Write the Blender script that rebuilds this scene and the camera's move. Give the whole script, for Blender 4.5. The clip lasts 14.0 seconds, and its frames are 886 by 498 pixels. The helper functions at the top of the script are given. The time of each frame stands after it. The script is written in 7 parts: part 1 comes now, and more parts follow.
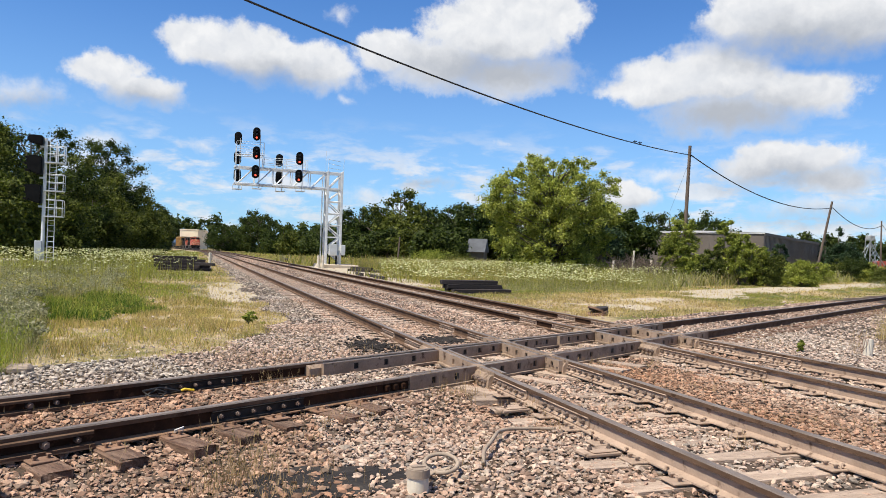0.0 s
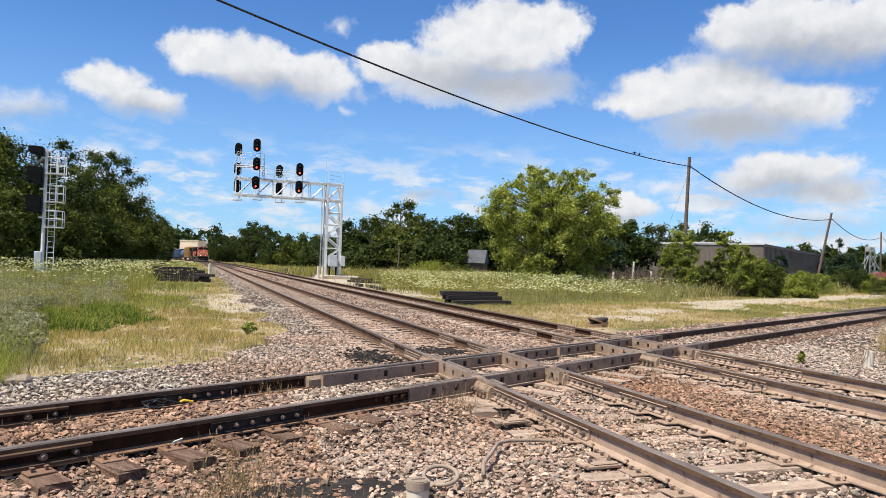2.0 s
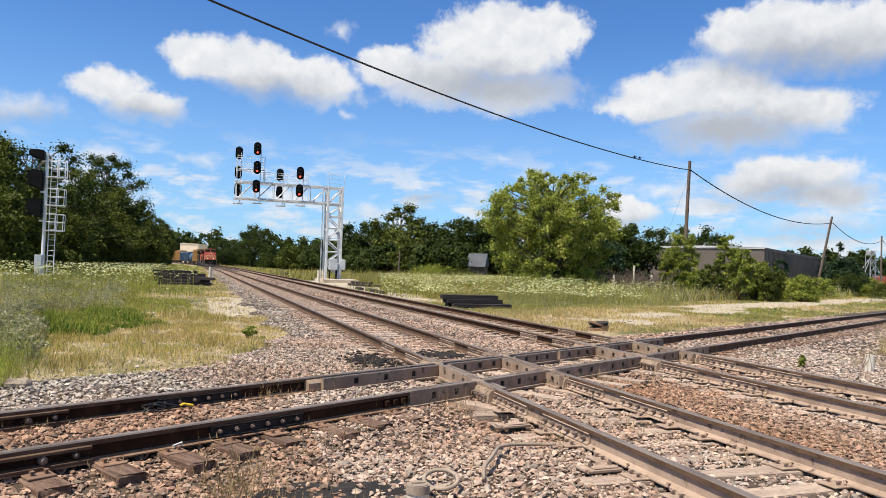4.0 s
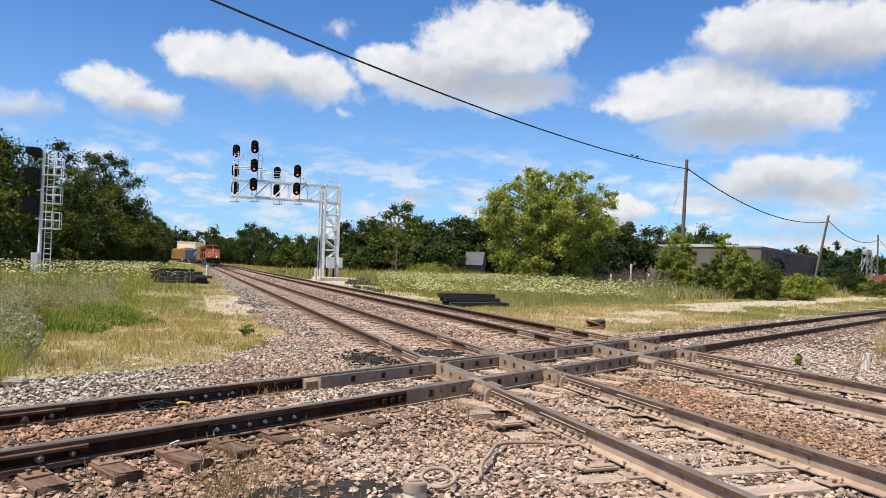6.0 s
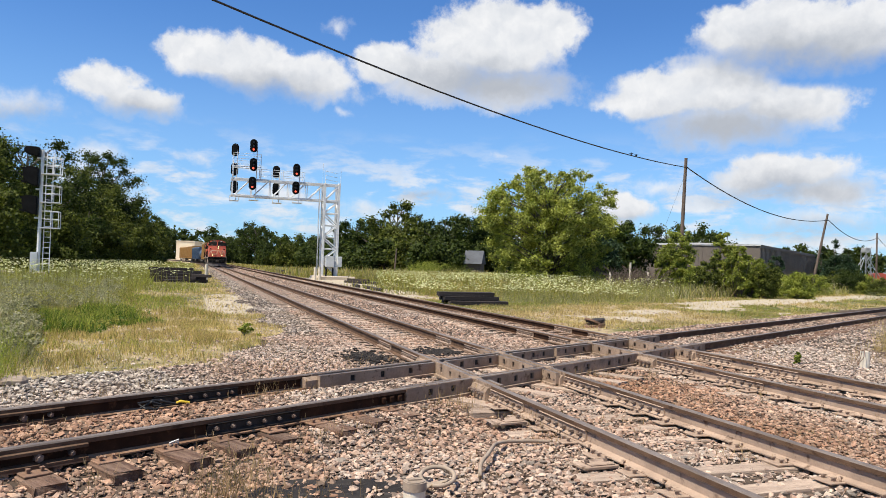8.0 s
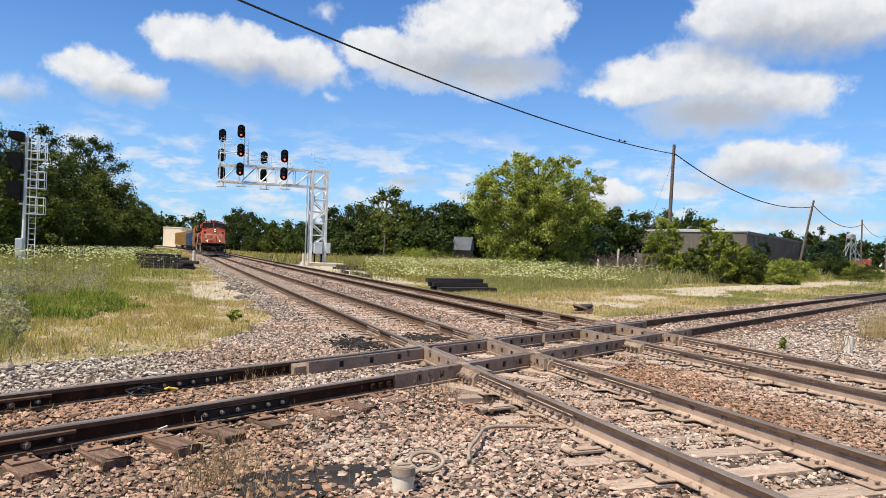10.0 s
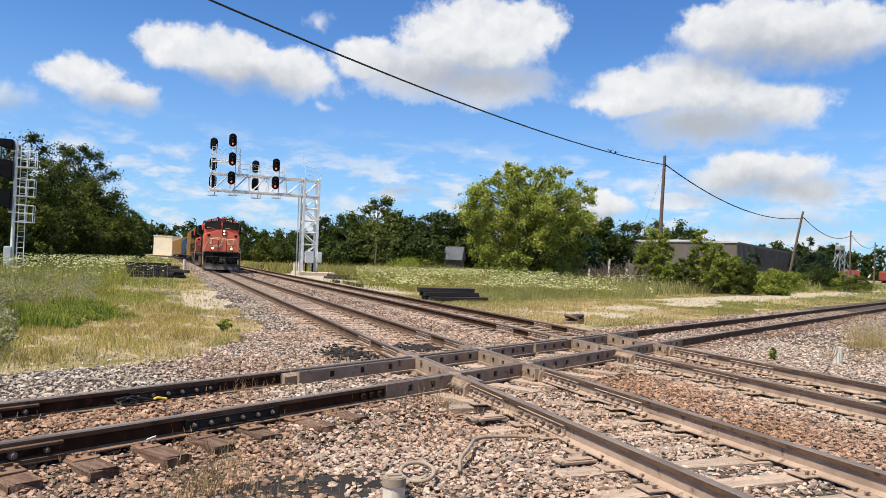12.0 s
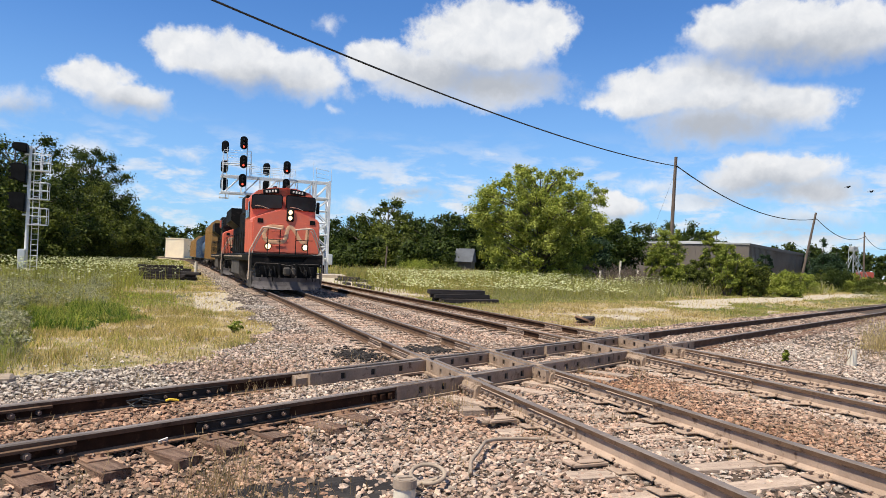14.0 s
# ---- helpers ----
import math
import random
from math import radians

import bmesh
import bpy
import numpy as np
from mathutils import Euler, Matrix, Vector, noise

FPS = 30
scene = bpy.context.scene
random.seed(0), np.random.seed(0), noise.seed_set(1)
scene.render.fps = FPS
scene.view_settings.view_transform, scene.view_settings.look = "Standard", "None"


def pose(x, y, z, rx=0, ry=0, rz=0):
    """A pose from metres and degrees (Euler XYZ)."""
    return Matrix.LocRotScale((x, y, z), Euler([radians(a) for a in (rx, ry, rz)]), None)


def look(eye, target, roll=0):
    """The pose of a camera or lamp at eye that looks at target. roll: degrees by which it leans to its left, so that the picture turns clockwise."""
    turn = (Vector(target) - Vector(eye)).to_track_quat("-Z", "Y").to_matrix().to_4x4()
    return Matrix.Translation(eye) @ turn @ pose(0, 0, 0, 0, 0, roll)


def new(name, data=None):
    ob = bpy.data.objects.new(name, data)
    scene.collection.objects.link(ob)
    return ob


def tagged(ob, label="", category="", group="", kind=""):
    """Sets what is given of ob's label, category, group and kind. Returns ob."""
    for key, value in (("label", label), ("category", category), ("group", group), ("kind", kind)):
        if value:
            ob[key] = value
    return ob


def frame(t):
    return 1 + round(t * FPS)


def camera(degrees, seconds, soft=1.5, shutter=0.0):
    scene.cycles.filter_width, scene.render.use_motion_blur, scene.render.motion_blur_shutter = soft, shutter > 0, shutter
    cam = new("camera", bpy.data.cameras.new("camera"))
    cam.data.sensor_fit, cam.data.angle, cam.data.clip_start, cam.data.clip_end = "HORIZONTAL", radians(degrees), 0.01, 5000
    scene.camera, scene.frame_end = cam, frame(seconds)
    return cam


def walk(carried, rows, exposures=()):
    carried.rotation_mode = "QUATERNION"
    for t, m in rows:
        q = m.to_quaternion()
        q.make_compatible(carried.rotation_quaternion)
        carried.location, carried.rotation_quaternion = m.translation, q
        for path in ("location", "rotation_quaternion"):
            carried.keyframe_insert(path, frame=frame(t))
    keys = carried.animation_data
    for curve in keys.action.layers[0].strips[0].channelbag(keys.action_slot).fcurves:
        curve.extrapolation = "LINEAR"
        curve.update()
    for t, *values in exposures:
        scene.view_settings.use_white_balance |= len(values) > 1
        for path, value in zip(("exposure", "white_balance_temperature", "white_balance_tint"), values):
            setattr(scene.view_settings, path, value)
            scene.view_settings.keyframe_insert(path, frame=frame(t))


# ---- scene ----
# ---- camera ----
EYE = Vector((-4.358, -10.185, 1.652))
# seconds, turn from north to the right, tilt upwards, lean (degrees)
PATH = [
    (0.0, 18.951, 0.396, 1.904),
    (0.5, 19.049, 0.492, 1.981),
    (1.0, 19.070, 0.708, 1.975),
    (1.5, 19.012, 0.992, 1.953),
    (2.0, 18.935, 1.269, 1.939),
    (2.5, 18.836, 1.538, 1.955),
    (3.0, 18.790, 1.657, 1.957),
    (5.5, 19.107, 1.361, 2.022),
    (6.0, 19.113, 1.429, 2.019),
    (6.5, 19.110, 1.546, 2.013),
    (7.0, 19.115, 1.599, 1.962),
    (7.5, 19.131, 1.537, 1.945),
    (8.0, 19.174, 1.338, 1.952),
    (10.5, 20.358, 0.219, 2.015),
    (11.0, 20.572, 0.358, 2.109),
    (11.5, 20.731, 0.666, 2.118),
    (12.0, 20.744, 1.069, 2.126),
    (12.5, 20.640, 1.259, 2.094),
    (13.0, 20.395, 1.253, 2.076),
    (13.5, 20.131, 1.138, 2.048),
    (14.0, 19.920, 1.197, 2.056),
]


def aim(turn, tilt, lean):
    a, b = radians(turn), radians(tilt)
    way = Vector((math.sin(a) * math.cos(b), math.cos(a) * math.cos(b), math.sin(b)))
    return look(EYE, EYE + way, lean)


cam = camera(62.98, 14.0, soft=0.6)
walk(cam, [(t, aim(a, b, c)) for t, a, b, c in PATH])

# ---- daylight ----
SUN_AZ, SUN_EL = radians(249.0), radians(62.0)   # compass direction from +Y clockwise
SUN_WAY = Vector((math.sin(SUN_AZ) * math.cos(SUN_EL), math.cos(SUN_AZ) * math.cos(SUN_EL), math.sin(SUN_EL)))
sun = new("sun", bpy.data.lights.new("sun", "SUN"))
sun.data.energy, sun.data.angle, sun.data.color = 5.0, radians(0.53), (1.0, 0.93, 0.79)
sun.matrix_world = look(SUN_WAY * 50, (0, 0, 0))
scene.view_settings.exposure = 0.60


class Nodes:
    """Short-hand for building a node tree."""

    def __init__(self, tree):
        self.tree = tree
        tree.nodes.clear()

    def add(self, kind, **sockets):
        n = self.tree.nodes.new(kind)
        for k, v in sockets.items():
            self.put(n.inputs[k.replace("_", " ")], v)
        return n

    def put(self, socket, v):
        if isinstance(v, bpy.types.NodeSocket):
            self.tree.links.new(v, socket)
        elif v is not None:
            if hasattr(socket.default_value, "__len__") and not hasattr(v, "__len__"):
                v = (v, v, v, 1)[:len(socket.default_value)]
            elif hasattr(v, "__len__") and len(v) == 3 and len(socket.default_value) == 4:
                v = (*v, 1)
            socket.default_value = v

    def math(self, op, a, b=None, c=None, clamp=False):
        n = self.tree.nodes.new("ShaderNodeMath")
        n.operation, n.use_clamp = op, clamp
        for s, v in zip(n.inputs, (a, b, c)):
            self.put(s, v)
        return n.outputs[0]

    def vec(self, op, a, b=None):
        n = self.tree.nodes.new("ShaderNodeVectorMath")
        n.operation = op
        self.put(n.inputs[0], a)
        if b is not None:
            self.put(n.inputs[1], b)
        return n.outputs["Value"] if op in ("LENGTH", "DOT_PRODUCT") else n.outputs[0]

    def mix(self, fac, a, b, blend="MIX"):
        n = self.tree.nodes.new("ShaderNodeMix")
        n.data_type, n.blend_type = "RGBA", blend
        self.put(n.inputs["Factor"], fac)
        self.put(n.inputs[6], a)
        self.put(n.inputs[7], b)
        return n.outputs[2]

    def noise(self, vector, scale, detail=3.0, rough=0.55, distort=0.0):
        n = self.add("ShaderNodeTexNoise", Vector=vector, Scale=scale, Detail=detail, Roughness=rough, Distortion=distort)
        return n.outputs["Fac"]

    def steps(self, value, low, high, smooth=True):
        n = self.tree.nodes.new("ShaderNodeMapRange")
        n.interpolation_type = "SMOOTHSTEP" if smooth else "LINEAR"
        for k, v in (("Value", value), ("From Min", low), ("From Max", high)):
            self.put(n.inputs[k], v)
        return n.outputs[0]


# cumulus: direction (degrees from north, degrees up), half width, half height
CLOUDS = [
    (-6.36, 12.17, 3.32, 1.55, 0.89),
    (-3.88, 11.18, 3.55, 1.42, 0.85),
    (0.31, 14.86, 3.99, 2.13, 1.00),
    (4.25, 14.39, 4.87, 2.44, 1.00),
    (8.55, 14.01, 4.21, 2.13, 1.00),
    (10.55, 13.02, 3.10, 1.24, 0.79),
    (22.68, 17.27, 6.65, 3.77, 1.00),
    (18.73, 14.69, 6.65, 2.75, 1.00),
    (23.23, 14.16, 7.53, 2.48, 1.00),
    (26.85, 18.28, 3.55, 2.44, 1.00),
    (14.22, 15.54, 3.32, 1.86, 0.98),
    (35.15, 13.13, 4.96, 2.04, 1.00),
    (39.95, 13.81, 5.54, 3.19, 1.00),
    (44.35, 11.98, 5.54, 2.30, 1.00),
    (40.23, 11.00, 6.65, 2.30, 1.00),
    (44.21, 16.94, 7.31, 3.10, 1.00),
    (48.11, 16.34, 5.76, 2.66, 1.00),
    (40.03, 17.69, 2.66, 1.99, 1.00),
    (44.48, 7.25, 5.10, 1.99, 1.00),
    (42.27, 6.69, 3.77, 1.60, 0.90),
    (46.66, 6.09, 4.21, 1.60, 0.90),
    (33.20, 4.88, 2.75, 1.42, 0.85),
    (-11.55, 9.94, 4.21, 1.68, 0.83),
    (10.06, 17.94, 1.77, 0.89, 0.69),
    (23.19, 8.91, 1.15, 0.66, 0.62),
    (10.92, 11.35, 1.24, 0.62, 0.61),
    (-6.74, 7.41, 2.75, 1.24, 0.79),
    (17.69, 5.85, 3.10, 0.97, 0.71),
    (46.36, 3.97, 6.20, 1.33, 0.82),
    (49.04, 6.74, 2.66, 1.15, 0.77),
    (25.89, 7.52, 2.44, 0.80, 0.66),
    (13.06, 4.25, 3.10, 1.33, 0.82),
    (0.38, 7.34, 1.77, 0.80, 0.66),
    (5.49, 3.03, 3.10, 0.80, 0.66),
    (35.97, 6.52, 4.87, 1.24, 0.79),
    (2.10, 4.58, 2.66, 0.71, 0.63),
]
SHADES = [
    (40.24, 10.79, 6.65, 1.99, 1.00),
    (44.97, 15.56, 7.09, 1.99, 1.00),
    (22.33, 14.35, 8.42, 1.99, 1.00),
    (44.51, 6.13, 5.76, 1.33, 0.82),
    (5.14, 13.03, 5.76, 1.33, 0.82),
    (-4.05, 10.60, 3.10, 0.89, 0.69),
    (47.81, 14.92, 5.32, 1.60, 0.90),
    (33.14, 4.10, 2.66, 0.62, 0.61),
    (-11.52, 9.19, 3.99, 0.89, 0.69),
    (46.38, 3.25, 6.20, 0.71, 0.63),
    (17.70, 5.67, 2.66, 0.62, 0.61),
]


def make_sky():
    w = bpy.data.worlds.new("sky")
    scene.world = w
    w.use_nodes = True
    g = Nodes(w.node_tree)
    co = g.add("ShaderNodeTexCoord").outputs["Generated"]
    sky = g.add("ShaderNodeTexSky")
    sky.sky_type, sky.sun_disc = "NISHITA", False
    sky.sun_elevation, sky.sun_rotation = SUN_EL, SUN_AZ
    sky.air_density, sky.dust_density, sky.ozone_density = 1.0, 0.3, 2.5
    sep = g.add("ShaderNodeSeparateXYZ", Vector=co)
    x, y, z = sep.outputs
    az = g.math("MULTIPLY", g.math("ARCTAN2", x, y), 57.2958)
    el = g.math("MULTIPLY", g.math("ARCSINE", z), 57.2958)
    at = g.add("ShaderNodeCombineXYZ", X=az, Y=el, Z=0.0).outputs[0]
    # ragged cloud edges: the place is pushed about by noise before the shapes are read
    soft = g.add("ShaderNodeTexNoise", Vector=at, Scale=0.32, Detail=5.0, Roughness=0.55)
    push = g.vec("MULTIPLY", g.vec("SUBTRACT", soft.outputs["Color"], (0.5, 0.5, 0.5)), (3.2, 2.2, 0.0))
    moved = g.vec("ADD", at, push)

    def shape(rows, power):
        best = None
        for a, e, ra, re, full in rows:
            d = g.vec("LENGTH", g.vec("MULTIPLY", g.vec("SUBTRACT", moved, (a, e, 0)), (1 / ra, 1 / re, 0)))
            v = g.math("MULTIPLY", g.math("SUBTRACT", 1.0, d), full)
            best = v if best is None else g.math("SMOOTH_MAX", best, v, power)
        return best

    body = shape([r for r in CLOUDS if r[4] > 0.84], 0.12)
    thin = shape([r for r in CLOUDS if r[4] <= 0.84], 0.12)
    fluff = g.noise(at, 0.9, 8.0, 0.62)
    edge = g.math("ADD", body, g.math("MULTIPLY", g.math("SUBTRACT", fluff, 0.5), 0.62))
    grey = g.steps(g.math("ADD", shape(SHADES, 0.2), g.math("MULTIPLY", g.math("SUBTRACT", fluff, 0.5), 0.7)), -0.45, 0.9)
    # crisp heads, bases that fade out
    cover = g.steps(edge, 0.0, g.math("ADD", 0.34, g.math("MULTIPLY", grey, 0.55)))
    veil = g.math("ADD", thin, g.math("MULTIPLY", g.math("SUBTRACT", fluff, 0.5), 1.1))
    cover = g.math("MAXIMUM", cover, g.math("MULTIPLY", g.steps(veil, 0.05, 0.95), 0.8))
    # thin haze-like streaks low down, and cumulus all round outside the view
    low = g.noise(g.vec("MULTIPLY", at, (0.22, 0.62, 0)), 1.0, 6.0, 0.6, 0.2)
    band = g.math("MULTIPLY", g.steps(el, 11.0, 5.0), g.steps(low, 0.45, 0.64))
    wide = g.noise(g.vec("MULTIPLY", co, (1, 1, 2.2)), 3.1, 6.0, 0.55)
    away = g.math("MAXIMUM", g.steps(el, 24.0, 30.0), g.steps(g.math("ABSOLUTE", g.math("SUBTRACT", az, 20.0)), 36.0, 44.0))
    rest = g.math("MULTIPLY", away, g.steps(wide, 0.52, 0.64))
    cover = g.math("MAXIMUM", cover, g.math("MAXIMUM", g.math("MULTIPLY", band, 0.85), rest))
    # billows lit from above: the slope of a soft noise
    billow, above = g.noise(moved, 0.5, 4.0, 0.55), g.noise(g.vec("ADD", moved, (-0.35, 0.7, 0.0)), 0.5, 4.0, 0.55)
    slope = g.math("ADD", 0.45, g.math("MULTIPLY", g.math("SUBTRACT", above, billow), 2.2), clamp=True)
    white = g.mix(g.math("MULTIPLY", slope, 0.55), (0.60, 0.605, 0.615), (0.40, 0.43, 0.48))
    cloud = g.mix(g.math("MULTIPLY", grey, 0.85), white, (0.275, 0.30, 0.345))
    tint = g.mix(1.0, sky.outputs[0], (0.62, 1.02, 1.5), "MULTIPLY")
    blue = g.mix(1.0, tint, (SKY, SKY, SKY), "MULTIPLY")
    pale = g.math("MULTIPLY", g.steps(el, 20.0, 0.0), 0.45)
    blue = g.mix(pale, blue, (0.29, 0.47, 0.68))
    out = g.mix(cover, blue, cloud)
    back = g.add("ShaderNodeBackground", Color=out, Strength=1.0)
    g.add("ShaderNodeOutputWorld", Surface=back.outputs[0])


SKY = 0.068
make_sky()

# ---- materials ----
def material(name, colours, rough=0.8, grain=30.0, patch=2.0, bump=0.3, metal=0.0, spread=0.12, island=0.0, each=0.0, stretch=(1, 1, 1), depth=0.01,
             wet=None, spec=0.5):
    """A surface of two or three colours: patches at one scale, grain at another, relief; island/each vary joined pieces/objects."""
    m = bpy.data.materials.new(name)
    m.use_nodes = True
    g = Nodes(m.node_tree)
    co = g.add("ShaderNodeTexCoord").outputs["Object"]
    if stretch != (1, 1, 1):
        co = g.vec("MULTIPLY", co, stretch)
    if each:
        r = g.add("ShaderNodeObjectInfo").outputs["Random"]
        co = g.vec("ADD", co, g.add("ShaderNodeCombineXYZ", X=g.math("MULTIPLY", r, 37.0), Y=g.math("MULTIPLY", r, 91.0), Z=r).outputs[0])
    big = g.noise(co, patch, 4.0, 0.6)
    small = g.noise(co, grain, 4.0, 0.65)
    col = g.mix(g.steps(big, 0.35, 0.65), colours[0], colours[1])
    if len(colours) > 2:
        third = g.noise(co, patch * 2.7 + 0.13, 3.0, 0.7)
        col = g.mix(g.steps(third, 0.55, 0.72), col, colours[2])
    value = g.math("ADD", 1.0 - spread, g.math("MULTIPLY", small, 2 * spread))
    if island:
        r = g.add("ShaderNodeNewGeometry").outputs["Random Per Island"]
        value = g.math("MULTIPLY", value, g.math("ADD", 1 - island, g.math("MULTIPLY", r, 2 * island)))
    if each:
        value = g.math("MULTIPLY", value, g.math("ADD", 1 - each, g.math("MULTIPLY", g.add("ShaderNodeObjectInfo").outputs["Random"], 2 * each)))
    col = g.mix(1.0, col, g.add("ShaderNodeCombineXYZ", X=value, Y=value, Z=value).outputs[0], "MULTIPLY")
    b = g.add("ShaderNodeBsdfPrincipled", Base_Color=col, Metallic=metal)
    b.inputs["Specular IOR Level"].default_value = spec
    g.put(b.inputs["Roughness"], g.math("ADD", rough - 0.12, g.math("MULTIPLY", big, 0.24), clamp=True))
    if bump:
        h = g.math("ADD", small, g.math("MULTIPLY", big, 0.6))
        bp = g.add("ShaderNodeBump", Strength=bump, Distance=depth, Height=h)
        g.put(b.inputs["Normal"], bp.outputs[0])
    g.add("ShaderNodeOutputMaterial", Surface=b.outputs[0])
    return m


def lamp_glow(name, colour, strength):
    m = bpy.data.materials.new(name)
    m.use_nodes = True
    g = Nodes(m.node_tree)
    e = g.add("ShaderNodeEmission", Color=colour, Strength=strength)
    g.add("ShaderNodeOutputMaterial", Surface=e.outputs[0])
    return m


def leaf_material(name, dark, light, through_light=0.35, island=0.35):
    m = bpy.data.materials.new(name)
    m.use_nodes = True
    g = Nodes(m.node_tree)
    co = g.add("ShaderNodeTexCoord").outputs["Object"]
    r = g.add("ShaderNodeNewGeometry").outputs["Random Per Island"]
    f = g.math("ADD", g.math("MULTIPLY", g.noise(co, 0.45, 3.0), 0.9), g.math("MULTIPLY", r, 0.5))
    col = g.mix(g.steps(f, 0.3, 1.0), dark, light)
    v = g.math("ADD", 1 - island, g.math("MULTIPLY", g.math("FRACT", g.math("MULTIPLY", r, 7.31)), 2 * island))
    col = g.mix(1.0, col, g.add("ShaderNodeCombineXYZ", X=v, Y=v, Z=v).outputs[0], "MULTIPLY")
    d = g.add("ShaderNodeBsdfPrincipled", Base_Color=col, Roughness=0.6)
    d.inputs["Specular IOR Level"].default_value = 0.12
    t = g.add("ShaderNodeBsdfTranslucent", Color=g.mix(1.0, col, (1.1, 1.25, 0.5), "MULTIPLY"))
    mx = g.add("ShaderNodeMixShader", Fac=through_light)
    g.put(mx.inputs[1], d.outputs[0])
    g.put(mx.inputs[2], t.outputs[0])
    g.add("ShaderNodeOutputMaterial", Surface=mx.outputs[0])
    return m


def ground_material():
    """Ballast fines darkened as shade between the stones, dry soil with straw, and green turf, mixed by the zone
    attribute of the sheet.
    """
    m = bpy.data.materials.new("ground_cover")
    m.use_nodes = True
    g = Nodes(m.node_tree)
    co = g.add("ShaderNodeTexCoord").outputs["Object"]
    zone = g.add("ShaderNodeAttribute")
    zone.attribute_name = "zone"
    zs = g.add("ShaderNodeSeparateColor", Color=zone.outputs["Color"]).outputs
    big, mid, fine = g.noise(co, 0.35, 4.0), g.noise(co, 2.4, 4.0, 0.65), g.noise(co, 26.0, 4.0, 0.7)
    cell = g.add("ShaderNodeTexVoronoi", Vector=co, Scale=15.0)
    # fines coloured darker than the stones, to paint the shade in their gaps
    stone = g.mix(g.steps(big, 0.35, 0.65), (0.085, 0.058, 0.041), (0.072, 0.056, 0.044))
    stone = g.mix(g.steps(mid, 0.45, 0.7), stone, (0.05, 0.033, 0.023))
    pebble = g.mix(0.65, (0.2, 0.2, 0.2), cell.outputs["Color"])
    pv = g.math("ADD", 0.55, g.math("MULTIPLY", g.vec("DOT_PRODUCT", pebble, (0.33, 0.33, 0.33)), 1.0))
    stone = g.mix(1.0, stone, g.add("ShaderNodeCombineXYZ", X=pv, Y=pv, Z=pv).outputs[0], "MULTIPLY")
    soil = g.mix(g.steps(mid, 0.35, 0.65), (0.33, 0.255, 0.15), (0.22, 0.17, 0.085))
    soil = g.mix(g.steps(fine, 0.4, 0.75), soil, (0.42, 0.33, 0.20))
    turf = g.mix(g.steps(big, 0.35, 0.65), (0.05, 0.065, 0.013), (0.11, 0.105, 0.028))
    turf = g.mix(g.steps(fine, 0.4, 0.7), turf, (0.17, 0.155, 0.05))
    sand = g.mix(g.steps(mid, 0.3, 0.7), (0.42, 0.355, 0.265), (0.33, 0.28, 0.205))
    rag = g.math("MULTIPLY", g.math("SUBTRACT", mid, 0.5), 0.7)
    col = g.mix(g.steps(g.math("ADD", zs[1], rag), 0.3, 0.7), soil, turf)
    col = g.mix(g.steps(g.math("ADD", zs[2], rag), 0.35, 0.65), col, sand)
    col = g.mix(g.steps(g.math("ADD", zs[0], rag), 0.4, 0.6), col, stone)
    b = g.add("ShaderNodeBsdfPrincipled", Base_Color=col, Roughness=0.95)
    b.inputs["Specular IOR Level"].default_value = 0.2
    h = g.math("ADD", g.math("MULTIPLY", cell.outputs["Distance"], -0.8), g.math("MULTIPLY", fine, 0.5))
    g.put(b.inputs["Normal"], g.add("ShaderNodeBump", Strength=0.8, Distance=0.03, Height=h).outputs[0])
    g.add("ShaderNodeOutputMaterial", Surface=b.outputs[0])
    return m


